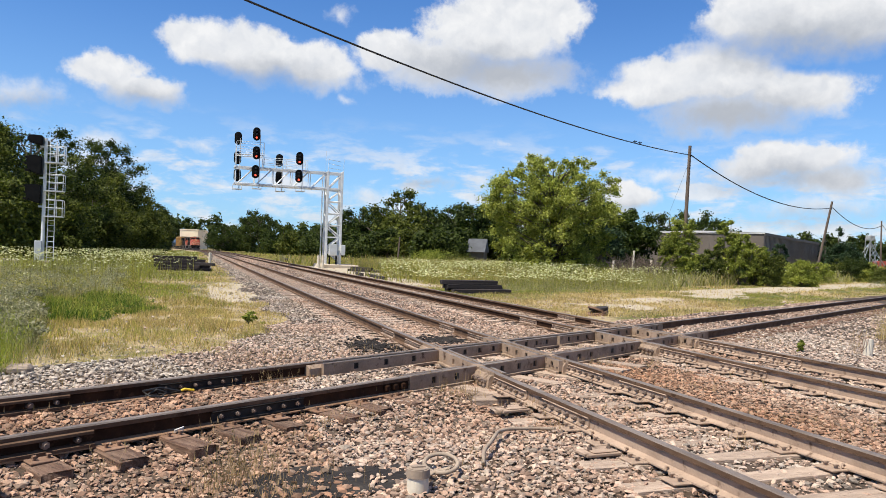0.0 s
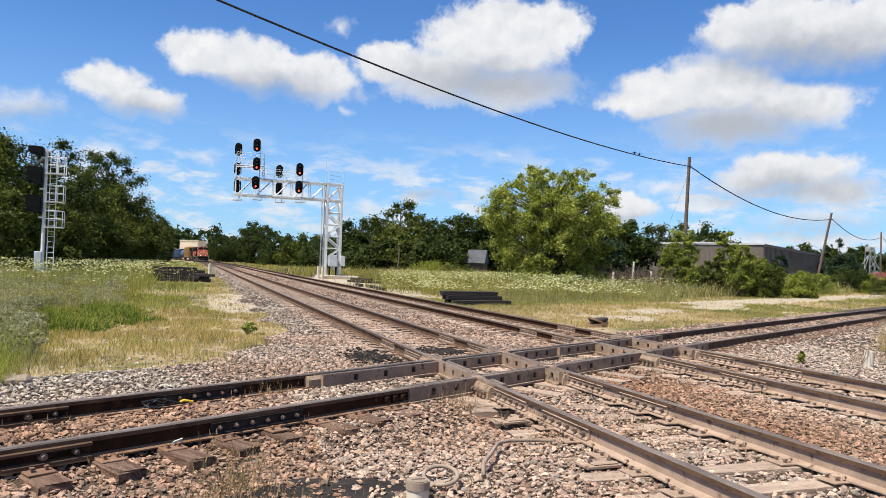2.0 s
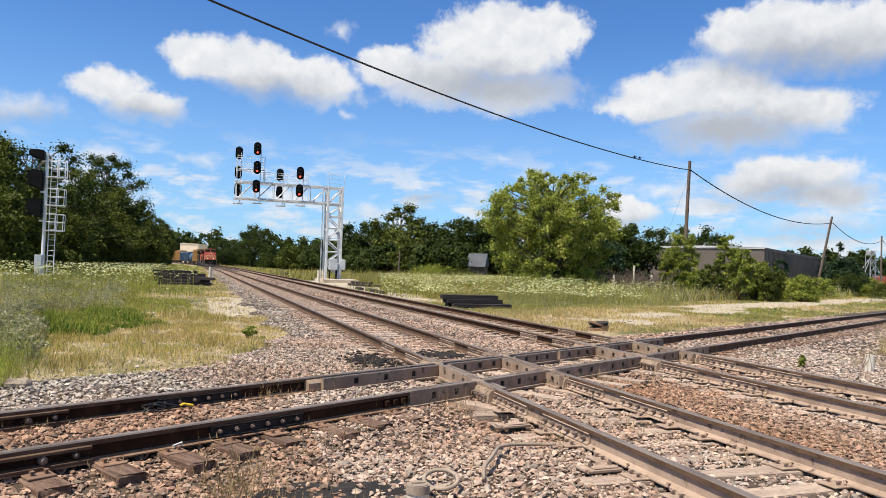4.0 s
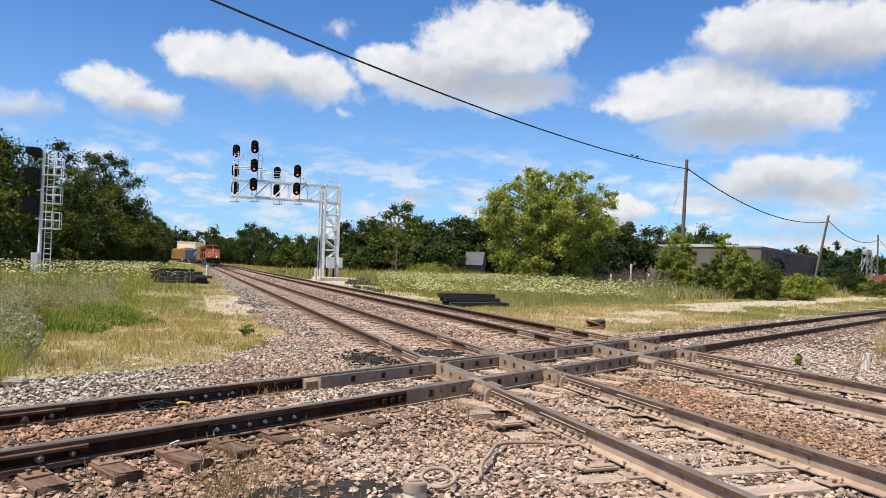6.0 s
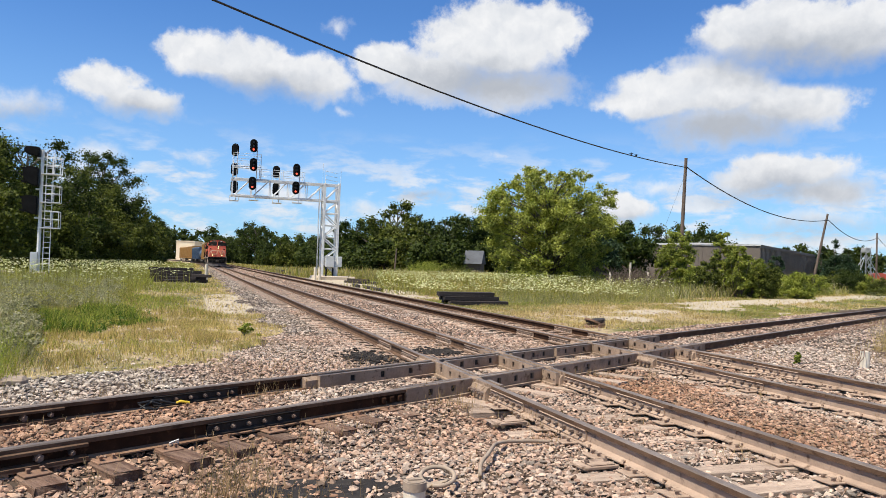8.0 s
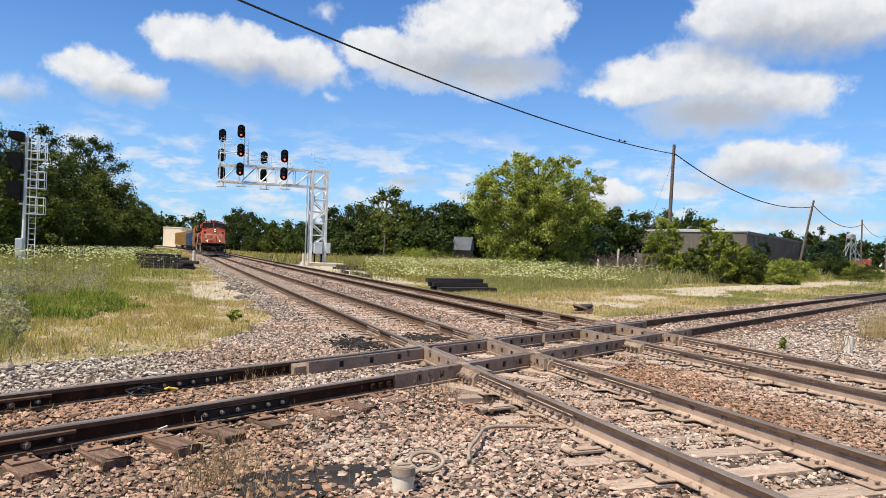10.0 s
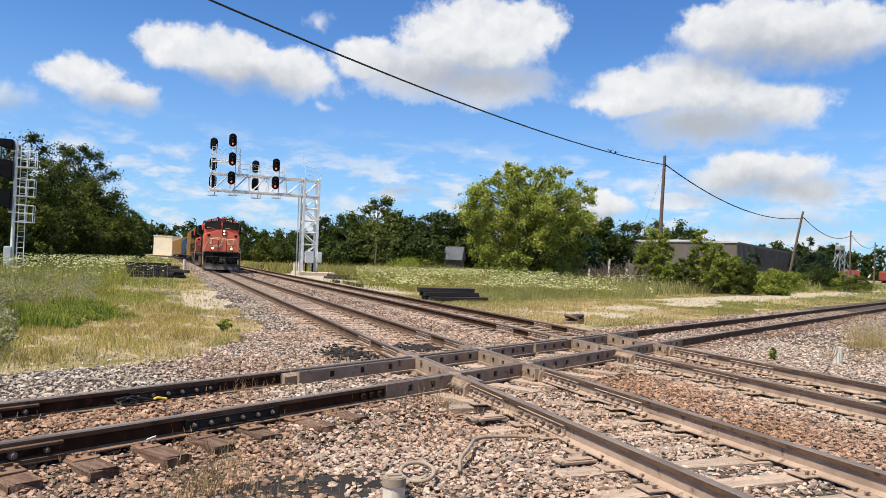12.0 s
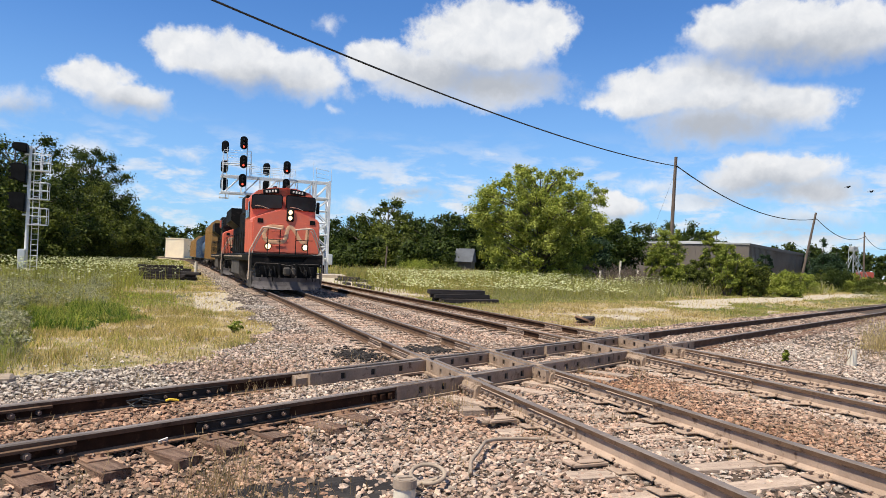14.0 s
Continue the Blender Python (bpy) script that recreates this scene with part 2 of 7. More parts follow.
def stone_material(name):
    """Broken ballast: each stone a tone of its own between pinkish tan, grey and rust."""
    m = bpy.data.materials.new(name)
    m.use_nodes = True
    g = Nodes(m.node_tree)
    co = g.add("ShaderNodeTexCoord").outputs["Object"]
    r = g.add("ShaderNodeNewGeometry").outputs["Random Per Island"]
    zone = g.add("ShaderNodeAttribute")
    zone.attribute_name = "tone"
    zs = g.add("ShaderNodeSeparateColor", Color=zone.outputs["Color"]).outputs
    ramp = g.tree.nodes.new("ShaderNodeValToRGB")
    g.put(ramp.inputs[0], r)
    cr = ramp.color_ramp
    for i, (p, c) in enumerate([(0.0, (0.28, 0.175, 0.125)), (0.25, (0.42, 0.285, 0.215)), (0.5, (0.47, 0.335, 0.255)), (0.7, (0.42, 0.325, 0.265)),
                                (0.9, (0.30, 0.255, 0.215)), (1.0, (0.50, 0.385, 0.295))]):
        e = cr.elements[i] if i < 2 else cr.elements.new(p)
        e.position, e.color = p, (*c, 1)
    col = ramp.outputs[0]
    v = g.math("ADD", 0.5, g.math("MULTIPLY", g.math("FRACT", g.math("MULTIPLY", r, 13.7)), 0.75))
    grey = g.add("ShaderNodeCombineXYZ", X=g.math("MULTIPLY", v, 0.43), Y=g.math("MULTIPLY", v, 0.385), Z=g.math("MULTIPLY", v, 0.325)).outputs[0]
    col = g.mix(zs[0], col, grey)
    rust = g.mix(1.0, col, (0.70, 0.52, 0.40), "MULTIPLY")
    col = g.mix(zs[1], col, rust)
    n = g.noise(co, 40.0, 4.0, 0.7)
    tonal = g.math("ADD", 0.46, g.math("MULTIPLY", g.math("FRACT", g.math("MULTIPLY", r, 5.93)), 0.82))
    sp = g.math("MULTIPLY", tonal, g.math("ADD", 0.70, g.math("MULTIPLY", n, 0.6)))
    col = g.mix(1.0, col, g.add("ShaderNodeCombineXYZ", X=sp, Y=sp, Z=sp).outputs[0], "MULTIPLY")
    b = g.add("ShaderNodeBsdfPrincipled", Base_Color=col, Roughness=0.9)
    b.inputs["Specular IOR Level"].default_value = 0.25
    g.put(b.inputs["Normal"], g.add("ShaderNodeBump", Strength=0.5, Distance=0.004, Height=n).outputs[0])
    g.add("ShaderNodeOutputMaterial", Surface=b.outputs[0])
    return m


GROUND, STONE = ground_material(), stone_material("ballast_stone")
RAIL = material("rusty_rail", [(0.022, 0.0105, 0.006), (0.042, 0.020, 0.011), (0.085, 0.042, 0.023)], 0.85, 60, 3, 0.3, 0.0, 0.3, spec=0.1)
RAIL_FOOT = material("rust_dusted_foot", [(0.17, 0.095, 0.055), (0.24, 0.15, 0.095), (0.10, 0.055, 0.033)], 0.9, 40, 4, 0.3, 0.0, 0.2, spec=0.2)
RAIL_MID = material("brown_rail", [(0.085, 0.05, 0.032), (0.13, 0.08, 0.052), (0.05, 0.028, 0.017)], 0.85, 50, 3, 0.3, 0.0, 0.25, spec=0.12)
# oily joint bars; also the black that stands in for shade inside core holes
OIL_AND_SHADE = material("oily_steel_and_hole_shade", [(0.013, 0.011, 0.010), (0.03, 0.025, 0.022), (0.055, 0.042, 0.034)], 0.6, 50, 7, 0.3, 0.0, 0.25, spec=0.2)
RAIL_DUST = material("dusty_rail", [(0.26, 0.185, 0.137), (0.36, 0.262, 0.197), (0.12, 0.077, 0.053)], 0.85, 50, 2.2, 0.3, 0.0, 0.2, spec=0.2)
SHINE = material("worn_railhead", [(0.20, 0.16, 0.132), (0.125, 0.096, 0.078)], 0.56, 40, 1.5, 0.15, 0.2, 0.2, stretch=(1, 1, 1))
FROG = material("dusty_cast_steel", [(0.22, 0.157, 0.112), (0.31, 0.226, 0.166), (0.11, 0.071, 0.047)], 0.85, 40, 2.5, 0.35, 0.0, 0.2, spec=0.15)
BOLT = material("rusty_bolt", [(0.13, 0.085, 0.065), (0.20, 0.15, 0.12)], 0.75, 80, 9, 0.3, 0.3, 0.25, each=0.2)
PLATE = material("rusty_plate", [(0.16, 0.085, 0.05), (0.22, 0.13, 0.085)], 0.85, 60, 6, 0.4, 0.1, 0.25, each=0.2)
TIE = material("weathered_tie", [(0.30, 0.22, 0.165), (0.42, 0.315, 0.24), (0.17, 0.115, 0.08)], 0.95, 22, 3, 0.7, 0.0, 0.3, each=0.2, stretch=(1, 7, 7), depth=0.015)
TIE_BROWN = material("split_brown_tie", [(0.095, 0.048, 0.029), (0.20, 0.125, 0.085), (0.03, 0.017, 0.011)], 0.95, 22, 3, 0.8, 0.0, 0.35, each=0.2, stretch=(1, 7, 7), depth=0.02)
TIE_DARK = material("creosote_timber", [(0.018, 0.013, 0.012), (0.035, 0.025, 0.022), (0.06, 0.045, 0.038)], 0.85, 26, 3, 0.5, 0.0, 0.3, each=0.25, stretch=(1, 6, 6))
GALV = material("galvanised_steel", [(0.58, 0.585, 0.58), (0.70, 0.70, 0.69)], 0.5, 30, 2, 0.1, 0.15, 0.08)
BOXGREY = material("grey_painted_box", [(0.45, 0.47, 0.48), (0.52, 0.54, 0.55)], 0.5, 30, 1.5, 0.05, 0.1, 0.06)
BLACK = material("black_signal_paint", [(0.005, 0.005, 0.005), (0.008, 0.008, 0.008)], 0.6, 40, 3, 0.05, 0.0, 0.15, spec=0.1)
CONCRETE = material("pale_concrete", [(0.40, 0.33, 0.255), (0.48, 0.40, 0.31)], 0.95, 40, 1.5, 0.4, 0.0, 0.12)
WHITEPIPE = material("white_plastic_pipe", [(0.64, 0.57, 0.46), (0.52, 0.45, 0.35)], 0.6, 30, 5, 0.1, 0.0, 0.08)
POLEWOOD = material("grey_pole_wood", [(0.095, 0.068, 0.052), (0.15, 0.112, 0.088), (0.055, 0.038, 0.03)], 0.95, 14, 1.3, 0.6, 0.0, 0.25, stretch=(6, 6, 0.5))
WIRE = material("black_cable", [(0.012, 0.012, 0.012), (0.02, 0.02, 0.02)], 0.6, 10, 1, 0.0)
HOSE = material("grey_brown_hose", [(0.23, 0.175, 0.13), (0.31, 0.24, 0.18)], 0.8, 60, 6, 0.2)
MUD = material("dark_damp_mud", [(0.020, 0.017, 0.016), (0.035, 0.03, 0.027), (0.05, 0.043, 0.038)], 0.85, 30, 3, 0.5, depth=0.01, spec=0.15)
BARK = material("tree_bark", [(0.07, 0.055, 0.045), (0.12, 0.10, 0.08)], 0.95, 12, 2, 0.6, stretch=(4, 4, 1))
RED_LAMP = lamp_glow("red_signal_light", (1.0, 0.10, 0.055), 1.6)
HEADLIGHT = lamp_glow("warm_headlight", (1.0, 0.76, 0.40), 1.9)
LENS_OFF = material("dark_lens", [(0.02, 0.02, 0.022), (0.03, 0.03, 0.032)], 0.2, 20, 2, 0.0)

# ---- mesh helpers ----
def part(name, bm, mat, parent=None, label="", smooth=False):
    """Links a bmesh as one mesh object, under a thing or a part if given."""
    me = bpy.data.meshes.new(name)
    bmesh.ops.recalc_face_normals(bm, faces=bm.faces)
    bm.to_mesh(me)
    bm.free()
    for m in (mat if isinstance(mat, (list, tuple)) else [mat]):
        me.materials.append(m)
    if smooth:
        me.polygons.foreach_set("use_smooth", [True] * len(me.polygons))
    ob = new(name, me)
    if parent:
        ob.parent = parent
    if label:
        tagged(ob, label)
    return ob


def raw(name, verts, faces, mat, parent=None, label="", smooth=False):
    """A mesh from arrays, for the large joined covers."""
    me = bpy.data.meshes.new(name)
    me.from_pydata(verts, [], faces)
    me.materials.append(mat)
    if smooth:
        me.polygons.foreach_set("use_smooth", [True] * len(me.polygons))
    ob = new(name, me)
    if parent:
        ob.parent = parent
    if label:
        tagged(ob, label)
    return ob


def thing(name, m, label, category, group="", kind=""):
    e = new(name)
    e.empty_display_size = 0.2
    e.matrix_basis = m
    return tagged(e, label, category, group, kind)


def box(bm, x0, x1, y0, y1, z0, z1, m=None, bevel=0.0, mi=0):
    n = bmesh.ops.create_cube(bm, size=1.0)
    vs = n["verts"]
    for v in vs:
        v.co = Vector(((x0 + x1) / 2 + v.co.x * (x1 - x0), (y0 + y1) / 2 + v.co.y * (y1 - y0), (z0 + z1) / 2 + v.co.z * (z1 - z0)))
    if bevel:
        es = list({e for v in vs for e in v.link_edges})
        out = bmesh.ops.bevel(bm, geom=es, offset=bevel, segments=1, affect="EDGES")
        vs = list({v for f in out["faces"] for v in f.verts} | {v for v in vs if v.is_valid})
    if m is not None:
        bmesh.ops.transform(bm, matrix=m, verts=vs)
    if mi:
        for f in {f for v in vs for f in v.link_faces}:
            f.material_index = mi
    return vs


def rod(bm, a, b, r, seg=8, r2=None):
    a, b = Vector(a), Vector(b)
    d = b - a
    m = Matrix.Translation((a + b) / 2) @ d.to_track_quat("Z", "Y").to_matrix().to_4x4()
    bmesh.ops.create_cone(bm, cap_ends=True, segments=seg, radius1=r, radius2=r if r2 is None else r2, depth=d.length, matrix=m)


def tube(bm, points, r, seg=6):
    pts = [Vector(p) for p in points]
    rings = []
    for i, p in enumerate(pts):
        d = (pts[min(i + 1, len(pts) - 1)] - pts[max(i - 1, 0)]).normalized()
        side = d.cross(Vector((0, 0, 1)))
        side = side.normalized() if side.length > 1e-4 else Vector((1, 0, 0))
        up = side.cross(d)
        rings.append([bm.verts.new(p + (side * math.cos(k) + up * math.sin(k)) * r) for k in [2 * math.pi * j / seg for j in range(seg)]])
    for a, b in zip(rings, rings[1:]):
        for j in range(seg):
            bm.faces.new((a[j], a[(j + 1) % seg], b[(j + 1) % seg], b[j]))
    bm.faces.new(rings[0]), bm.faces.new(list(reversed(rings[-1])))


def smooth_path(points, n=5):
    """Extra places between given ones, on an even curve."""
    p = [Vector(q) for q in points]
    p = [2 * p[0] - p[1]] + p + [2 * p[-1] - p[-2]]
    out = []
    for a, b, c, d in zip(p, p[1:], p[2:], p[3:]):
        for k in range(n):
            t = k / n
            out.append(0.5 * (2 * b + (c - a) * t + (2 * a - 5 * b + 4 * c - d) * t * t + (3 * b - a - 3 * c + d) * t ** 3))
    return out + [p[-2]]


def sweep(bm, section, frames, mi=None):
    """A closed section (u to the right, w up) carried along poses; mi: material index of each side."""
    rings = [[bm.verts.new(m @ Vector((u, 0, w))) for u, w in section] for m in frames]
    n = len(section)
    for a, b in zip(rings, rings[1:]):
        for j in range(n):
            f = bm.faces.new((a[j], a[(j + 1) % n], b[(j + 1) % n], b[j]))
            if mi:
                f.material_index = mi[j]
    bm.faces.new(rings[0]), bm.faces.new(list(reversed(rings[-1])))


def prism(bm, outline, y0, y1, m=None, mi=0):
    """An outline in x, z drawn out from y0 to y1."""
    a = [bm.verts.new((x, y0, z)) for x, z in outline]
    b = [bm.verts.new((x, y1, z)) for x, z in outline]
    n = len(outline)
    fs = [bm.faces.new(a), bm.faces.new(list(reversed(b)))]
    for j in range(n):
        fs.append(bm.faces.new((a[j], b[j], b[(j + 1) % n], a[(j + 1) % n])))
    for f in fs:
        f.material_index = mi
    if m is not None:
        bmesh.ops.transform(bm, matrix=m, verts=a + b)


def hexbolt(bm, at, way, r=0.02, length=0.03):
    at, way = Vector(at), Vector(way).normalized()
    rod(bm, at, at + way * length, r, 6)
    rod(bm, at + way * length, at + way * (length + 0.02), r * 0.55, 6)


# ---- plan of the three tracks ----
RT = 0.20                       # top of rail
GAUGE = 1.505                   # rail centre to rail centre
B_X = 4.11                      # second main track beside the first
C_ANG = radians(29.79)
C_DIR = Vector((math.cos(C_ANG), math.sin(C_ANG), 0))
C_NOR = Vector((-C_DIR.y, C_DIR.x, 0))
CURVE_Y, CURVE_R = 158.0, 1276.0


def bend(y):
    """Sideways shift of the main tracks, which curve away far off."""
    return -max(0.0, y - CURVE_Y) ** 2 / (2 * CURVE_R)


def main_pose(x, y):
    slope = -max(0.0, y - CURVE_Y) / CURVE_R
    return pose(x + bend(y), y, 0, 0, 0, math.degrees(-math.atan(slope)))


def cross_pose(s, off=0.0):
    p = C_DIR * s + C_NOR * off
    return pose(p.x, p.y, 0, 0, 0, math.degrees(C_ANG) - 90)


def c_dist(x, y):
    return x * C_NOR.x + y * C_NOR.y


def c_along(x, y):
    return x * C_DIR.x + y * C_DIR.y


RAIL_SECTION = [(-0.076, 0.016), (0.076, 0.016), (0.076, 0.028), (0.012, 0.050), (0.010, 0.140), (0.036, 0.152), (0.037, 0.188), (0.028, 0.199),
                (-0.028, 0.199), (-0.037, 0.188), (-0.036, 0.152), (-0.010, 0.140), (-0.012, 0.050), (-0.076, 0.028)]
RAIL_MI = [0, 2, 2, 0, 0, 3, 1, 1, 1, 3, 0, 0, 2, 2]

# ---- ground ----
def ballast_zone(x, y):
    """1 inside the stone beds, 0 outside; ragged in the material."""
    c, s = c_dist(x, y), c_along(x, y)
    x -= bend(y)
    w = 0.45 * math.sin(0.7 * x + 1.3 * y) + 0.3 * math.sin(1.9 * x - 0.8 * y)
    y_wide = 1.5 * math.exp(-max(0, y - 3.2) / 1.6)
    a = x > -2.35 - y_wide + 0.3 * w and x < B_X + 2.0 + 0.3 * w
    if y > 0:
        a = a and x < B_X + 1.9 + 0.3 * w
    b = -6.0 < c < (3.75 + 0.35 * w if x < 0 else 2.5 + 0.3 * w)
    near = y < 1.0 and c < 3.4
    behind = c < 0 and y < 30 and x > 0 and c > -16 + w
    return 1.0 if (a or b or near or behind) else 0.0


def grass_green(x, y):
    n = noise.noise((x * 0.12, y * 0.12, 3.0)) + 0.6 * noise.noise((x * 0.45, y * 0.4, 8.0))
    return n


def sandy(x, y):
    """The gravel lane beyond the crossing track, bare patches along it."""
    c, s = c_dist(x, y), c_along(x, y)
    lane = 6.2 + noise.noise((s * 0.3, 5, 0)) < c < 9.6 + noise.noise((s * 0.2, 1, 0)) and s > 27
    bare = 3.2 < c < 7.5 and 14 < s <= 30 and noise.noise((x * 0.35, y * 0.35, 5.0)) > 0.12
    edge = x > B_X + 1.7 and x < B_X + (4.2 if y < 38 else 6.8) + 1.2 * noise.noise((y * 0.2, 0, 4)) and 24 < y < 64
    spot = (x + 2.9) ** 2 / 1.2 + (y - 19) ** 2 / 40.0 < 1
    return lane or bare or edge or spot


def spaced(lo, hi, dense_lo, dense_hi, step):
    mid = list(np.arange(dense_lo, dense_hi + 1e-6, step))
    out, d, v = [], step, dense_hi
    while v < hi:
        d *= 1.22
        v += d
        out.append(v)
    inn, d, v = [], step, dense_lo
    while v > lo:
        d *= 1.22
        v -= d
        inn.append(v)
    return inn[::-1] + mid + out


def ground_z(x, y):
    """Near level; the fields swell a little away from the tracks."""
    d = max(0.0, min(-x - 3.5, 30.0)) if x < 0 else max(0.0, min(x - B_X - 3.5, 30.0))
    if c_dist(x, y) < 5:
        d = 0
    c = c_dist(x, y)
    dip = 0.085 * max(0.0, 1 - abs(c + 1.75) / 1.0) if x < -1.3 - 0.3 * c and -12 < x else 0.0
    rise = 0.055 * max(0.0, min(1.0, (2.8 - abs(c)) / 1.0, (c + 1.1) / 0.3)) * max(0.0, min(1.0, (c_along(x, y) - 6.8) / 2.0))
    heap = 0.0
    if -12 < x < -1.3:           # fines and stones lie over the ties here
        heap = 0.05 * max(0.0, min(1.0, (0.8 - abs(c)) / 0.3), (1 - abs(c + 1.2) / 0.7) * min(1.0, max(0.0, c_along(x, y) + 5.0)))
    return rise - dip + heap - 0.03 + 0.02 * noise.noise((x * 0.6, y * 0.6, 0)) + 0.008 * min(d, 12)


def build_ground():
    xs, ys = spaced(-2600, 2600, -16, 34, 0.4), spaced(-600, 3000, -14, 62, 0.4)
    verts = [(x, y, ground_z(x, y)) for y in ys for x in xs]
    n = len(xs)
    faces = [(j * n + i, j * n + i + 1, (j + 1) * n + i + 1, (j + 1) * n + i) for j in range(len(ys) - 1) for i in range(n - 1)]
    ob = raw("ground", verts, faces, GROUND, smooth=True)
    at = ob.data.attributes.new("zone", "FLOAT_COLOR", "POINT")
    cols = []
    for x, y, z in verts:
        cols += [ballast_zone(x, y) if y < 400 else 0.0, min(1, max(0, 0.5 + 0.9 * grass_green(x, y))), 1.0 if sandy(x, y) else 0.0, 1.0]
    at.data.foreach_set("color", cols)
    return tagged(ob, "stony railway ground with dry grass and gravel patches", "ground", kind="structure")


def rock_shapes(count, rng):
    """Angular broken stones: squashed icosahedra with shifted corners."""
    t = (1 + 5 ** 0.5) / 2
    v = np.array([(-1, t, 0), (1, t, 0), (-1, -t, 0), (1, -t, 0), (0, -1, t), (0, 1, t), (0, -1, -t), (0, 1, -t), (t, 0, -1), (t, 0, 1), (-t, 0, -1), (-t, 0, 1)])
    v = v / np.linalg.norm(v[0])
    f = np.array([(0, 11, 5), (0, 5, 1), (0, 1, 7), (0, 7, 10), (0, 10, 11), (1, 5, 9), (5, 11, 4), (11, 10, 2), (10, 7, 6), (7, 1, 8), (3, 9, 4), (3, 4, 2),
                  (3, 2, 6), (3, 6, 8), (3, 8, 9), (4, 9, 5), (2, 4, 11), (6, 2, 10), (8, 6, 7), (9, 8, 1)])
    n = np.cross(v[f[:, 1]] - v[f[:, 0]], v[f[:, 2]] - v[f[:, 0]])
    f = f[n[:, 2] / np.linalg.norm(n, axis=1) > -0.5]        # buried undersides are left off
    out = []
    for _ in range(count):
        w = v * (1 + rng.uniform(-0.45, 0.36, (12, 1))) + rng.uniform(-0.24, 0.24, (12, 3))
        out.append(w * np.array([1.0, rng.uniform(0.55, 0.9), rng.uniform(0.38, 0.70)]))
    return out, f


def scatter_rocks(name, spots, sizes, tones, label, seed=3, dz=None):
    rng = np.random.default_rng(seed)
    shapes, f = rock_shapes(24, rng)
    V, F = [], []
    for i, ((x, y, z), s) in enumerate(zip(spots, sizes)):
        a, b = rng.uniform(0, 2 * np.pi), rng.normal(0, 0.35)
        ca, sa, cb, sb = np.cos(a), np.sin(a), np.cos(b), np.sin(b)
        w = shapes[rng.integers(24)] @ np.array([[1, 0, 0], [0, cb, sb], [0, -sb, cb]]) @ np.array([[ca, sa, 0], [-sa, ca, 0], [0, 0, 1]])
        V.append(w * s + (x, y, z + s * 0.15))
        F.append(f + 12 * i)
    V, F = np.concatenate(V), np.concatenate(F)
    ob = raw(name, V.tolist(), F.tolist(), STONE)
    at = ob.data.attributes.new("tone", "FLOAT_COLOR", "POINT")
    c = np.repeat(np.array([(a, b, 0, 1) for a, b in tones], dtype=np.float32), 12, axis=0)
    at.data.foreach_set("color", c.ravel())
    return tagged(ob, label, "ballast", kind="stuff")


def rock_tone(x, y):
    """How grey, how rusty the stones are here."""
    c = c_dist(x, y)
    grey = 0.12 + 0.35 * noise.noise((x * 0.4, y * 0.4, 1))
    rust = 0.25 + 0.5 * noise.noise((x * 0.5, y * 0.5, 6))
    if c > 0.9 and x < -1.2:
        grey += 0.55 if x < -4.4 - 0.25 * y else 0.1
        rust -= 0.3 if x < -4.0 else 0.05
    if x > B_X + 1.6 and c < -0.9:
        grey += 0.18
        rust -= 0.4
    if 1.0 < x < 3.0 and y < 1.0:
        rust += 0.6
    if c < 0.9 and x < -3.2:
        rust += 0.45
    if x < -1.3 and 7 < y:
        grey += 0.45
    return max(0, min(1, grey)), max(0, min(1, rust))


def mud_patch(x, y):
    u, v = (x + 3.40) / 0.58, (y + 4.90) / 0.34
    return u * u + v * v + 0.35 * noise.noise((x * 4, y * 4, 2)) < 1.0


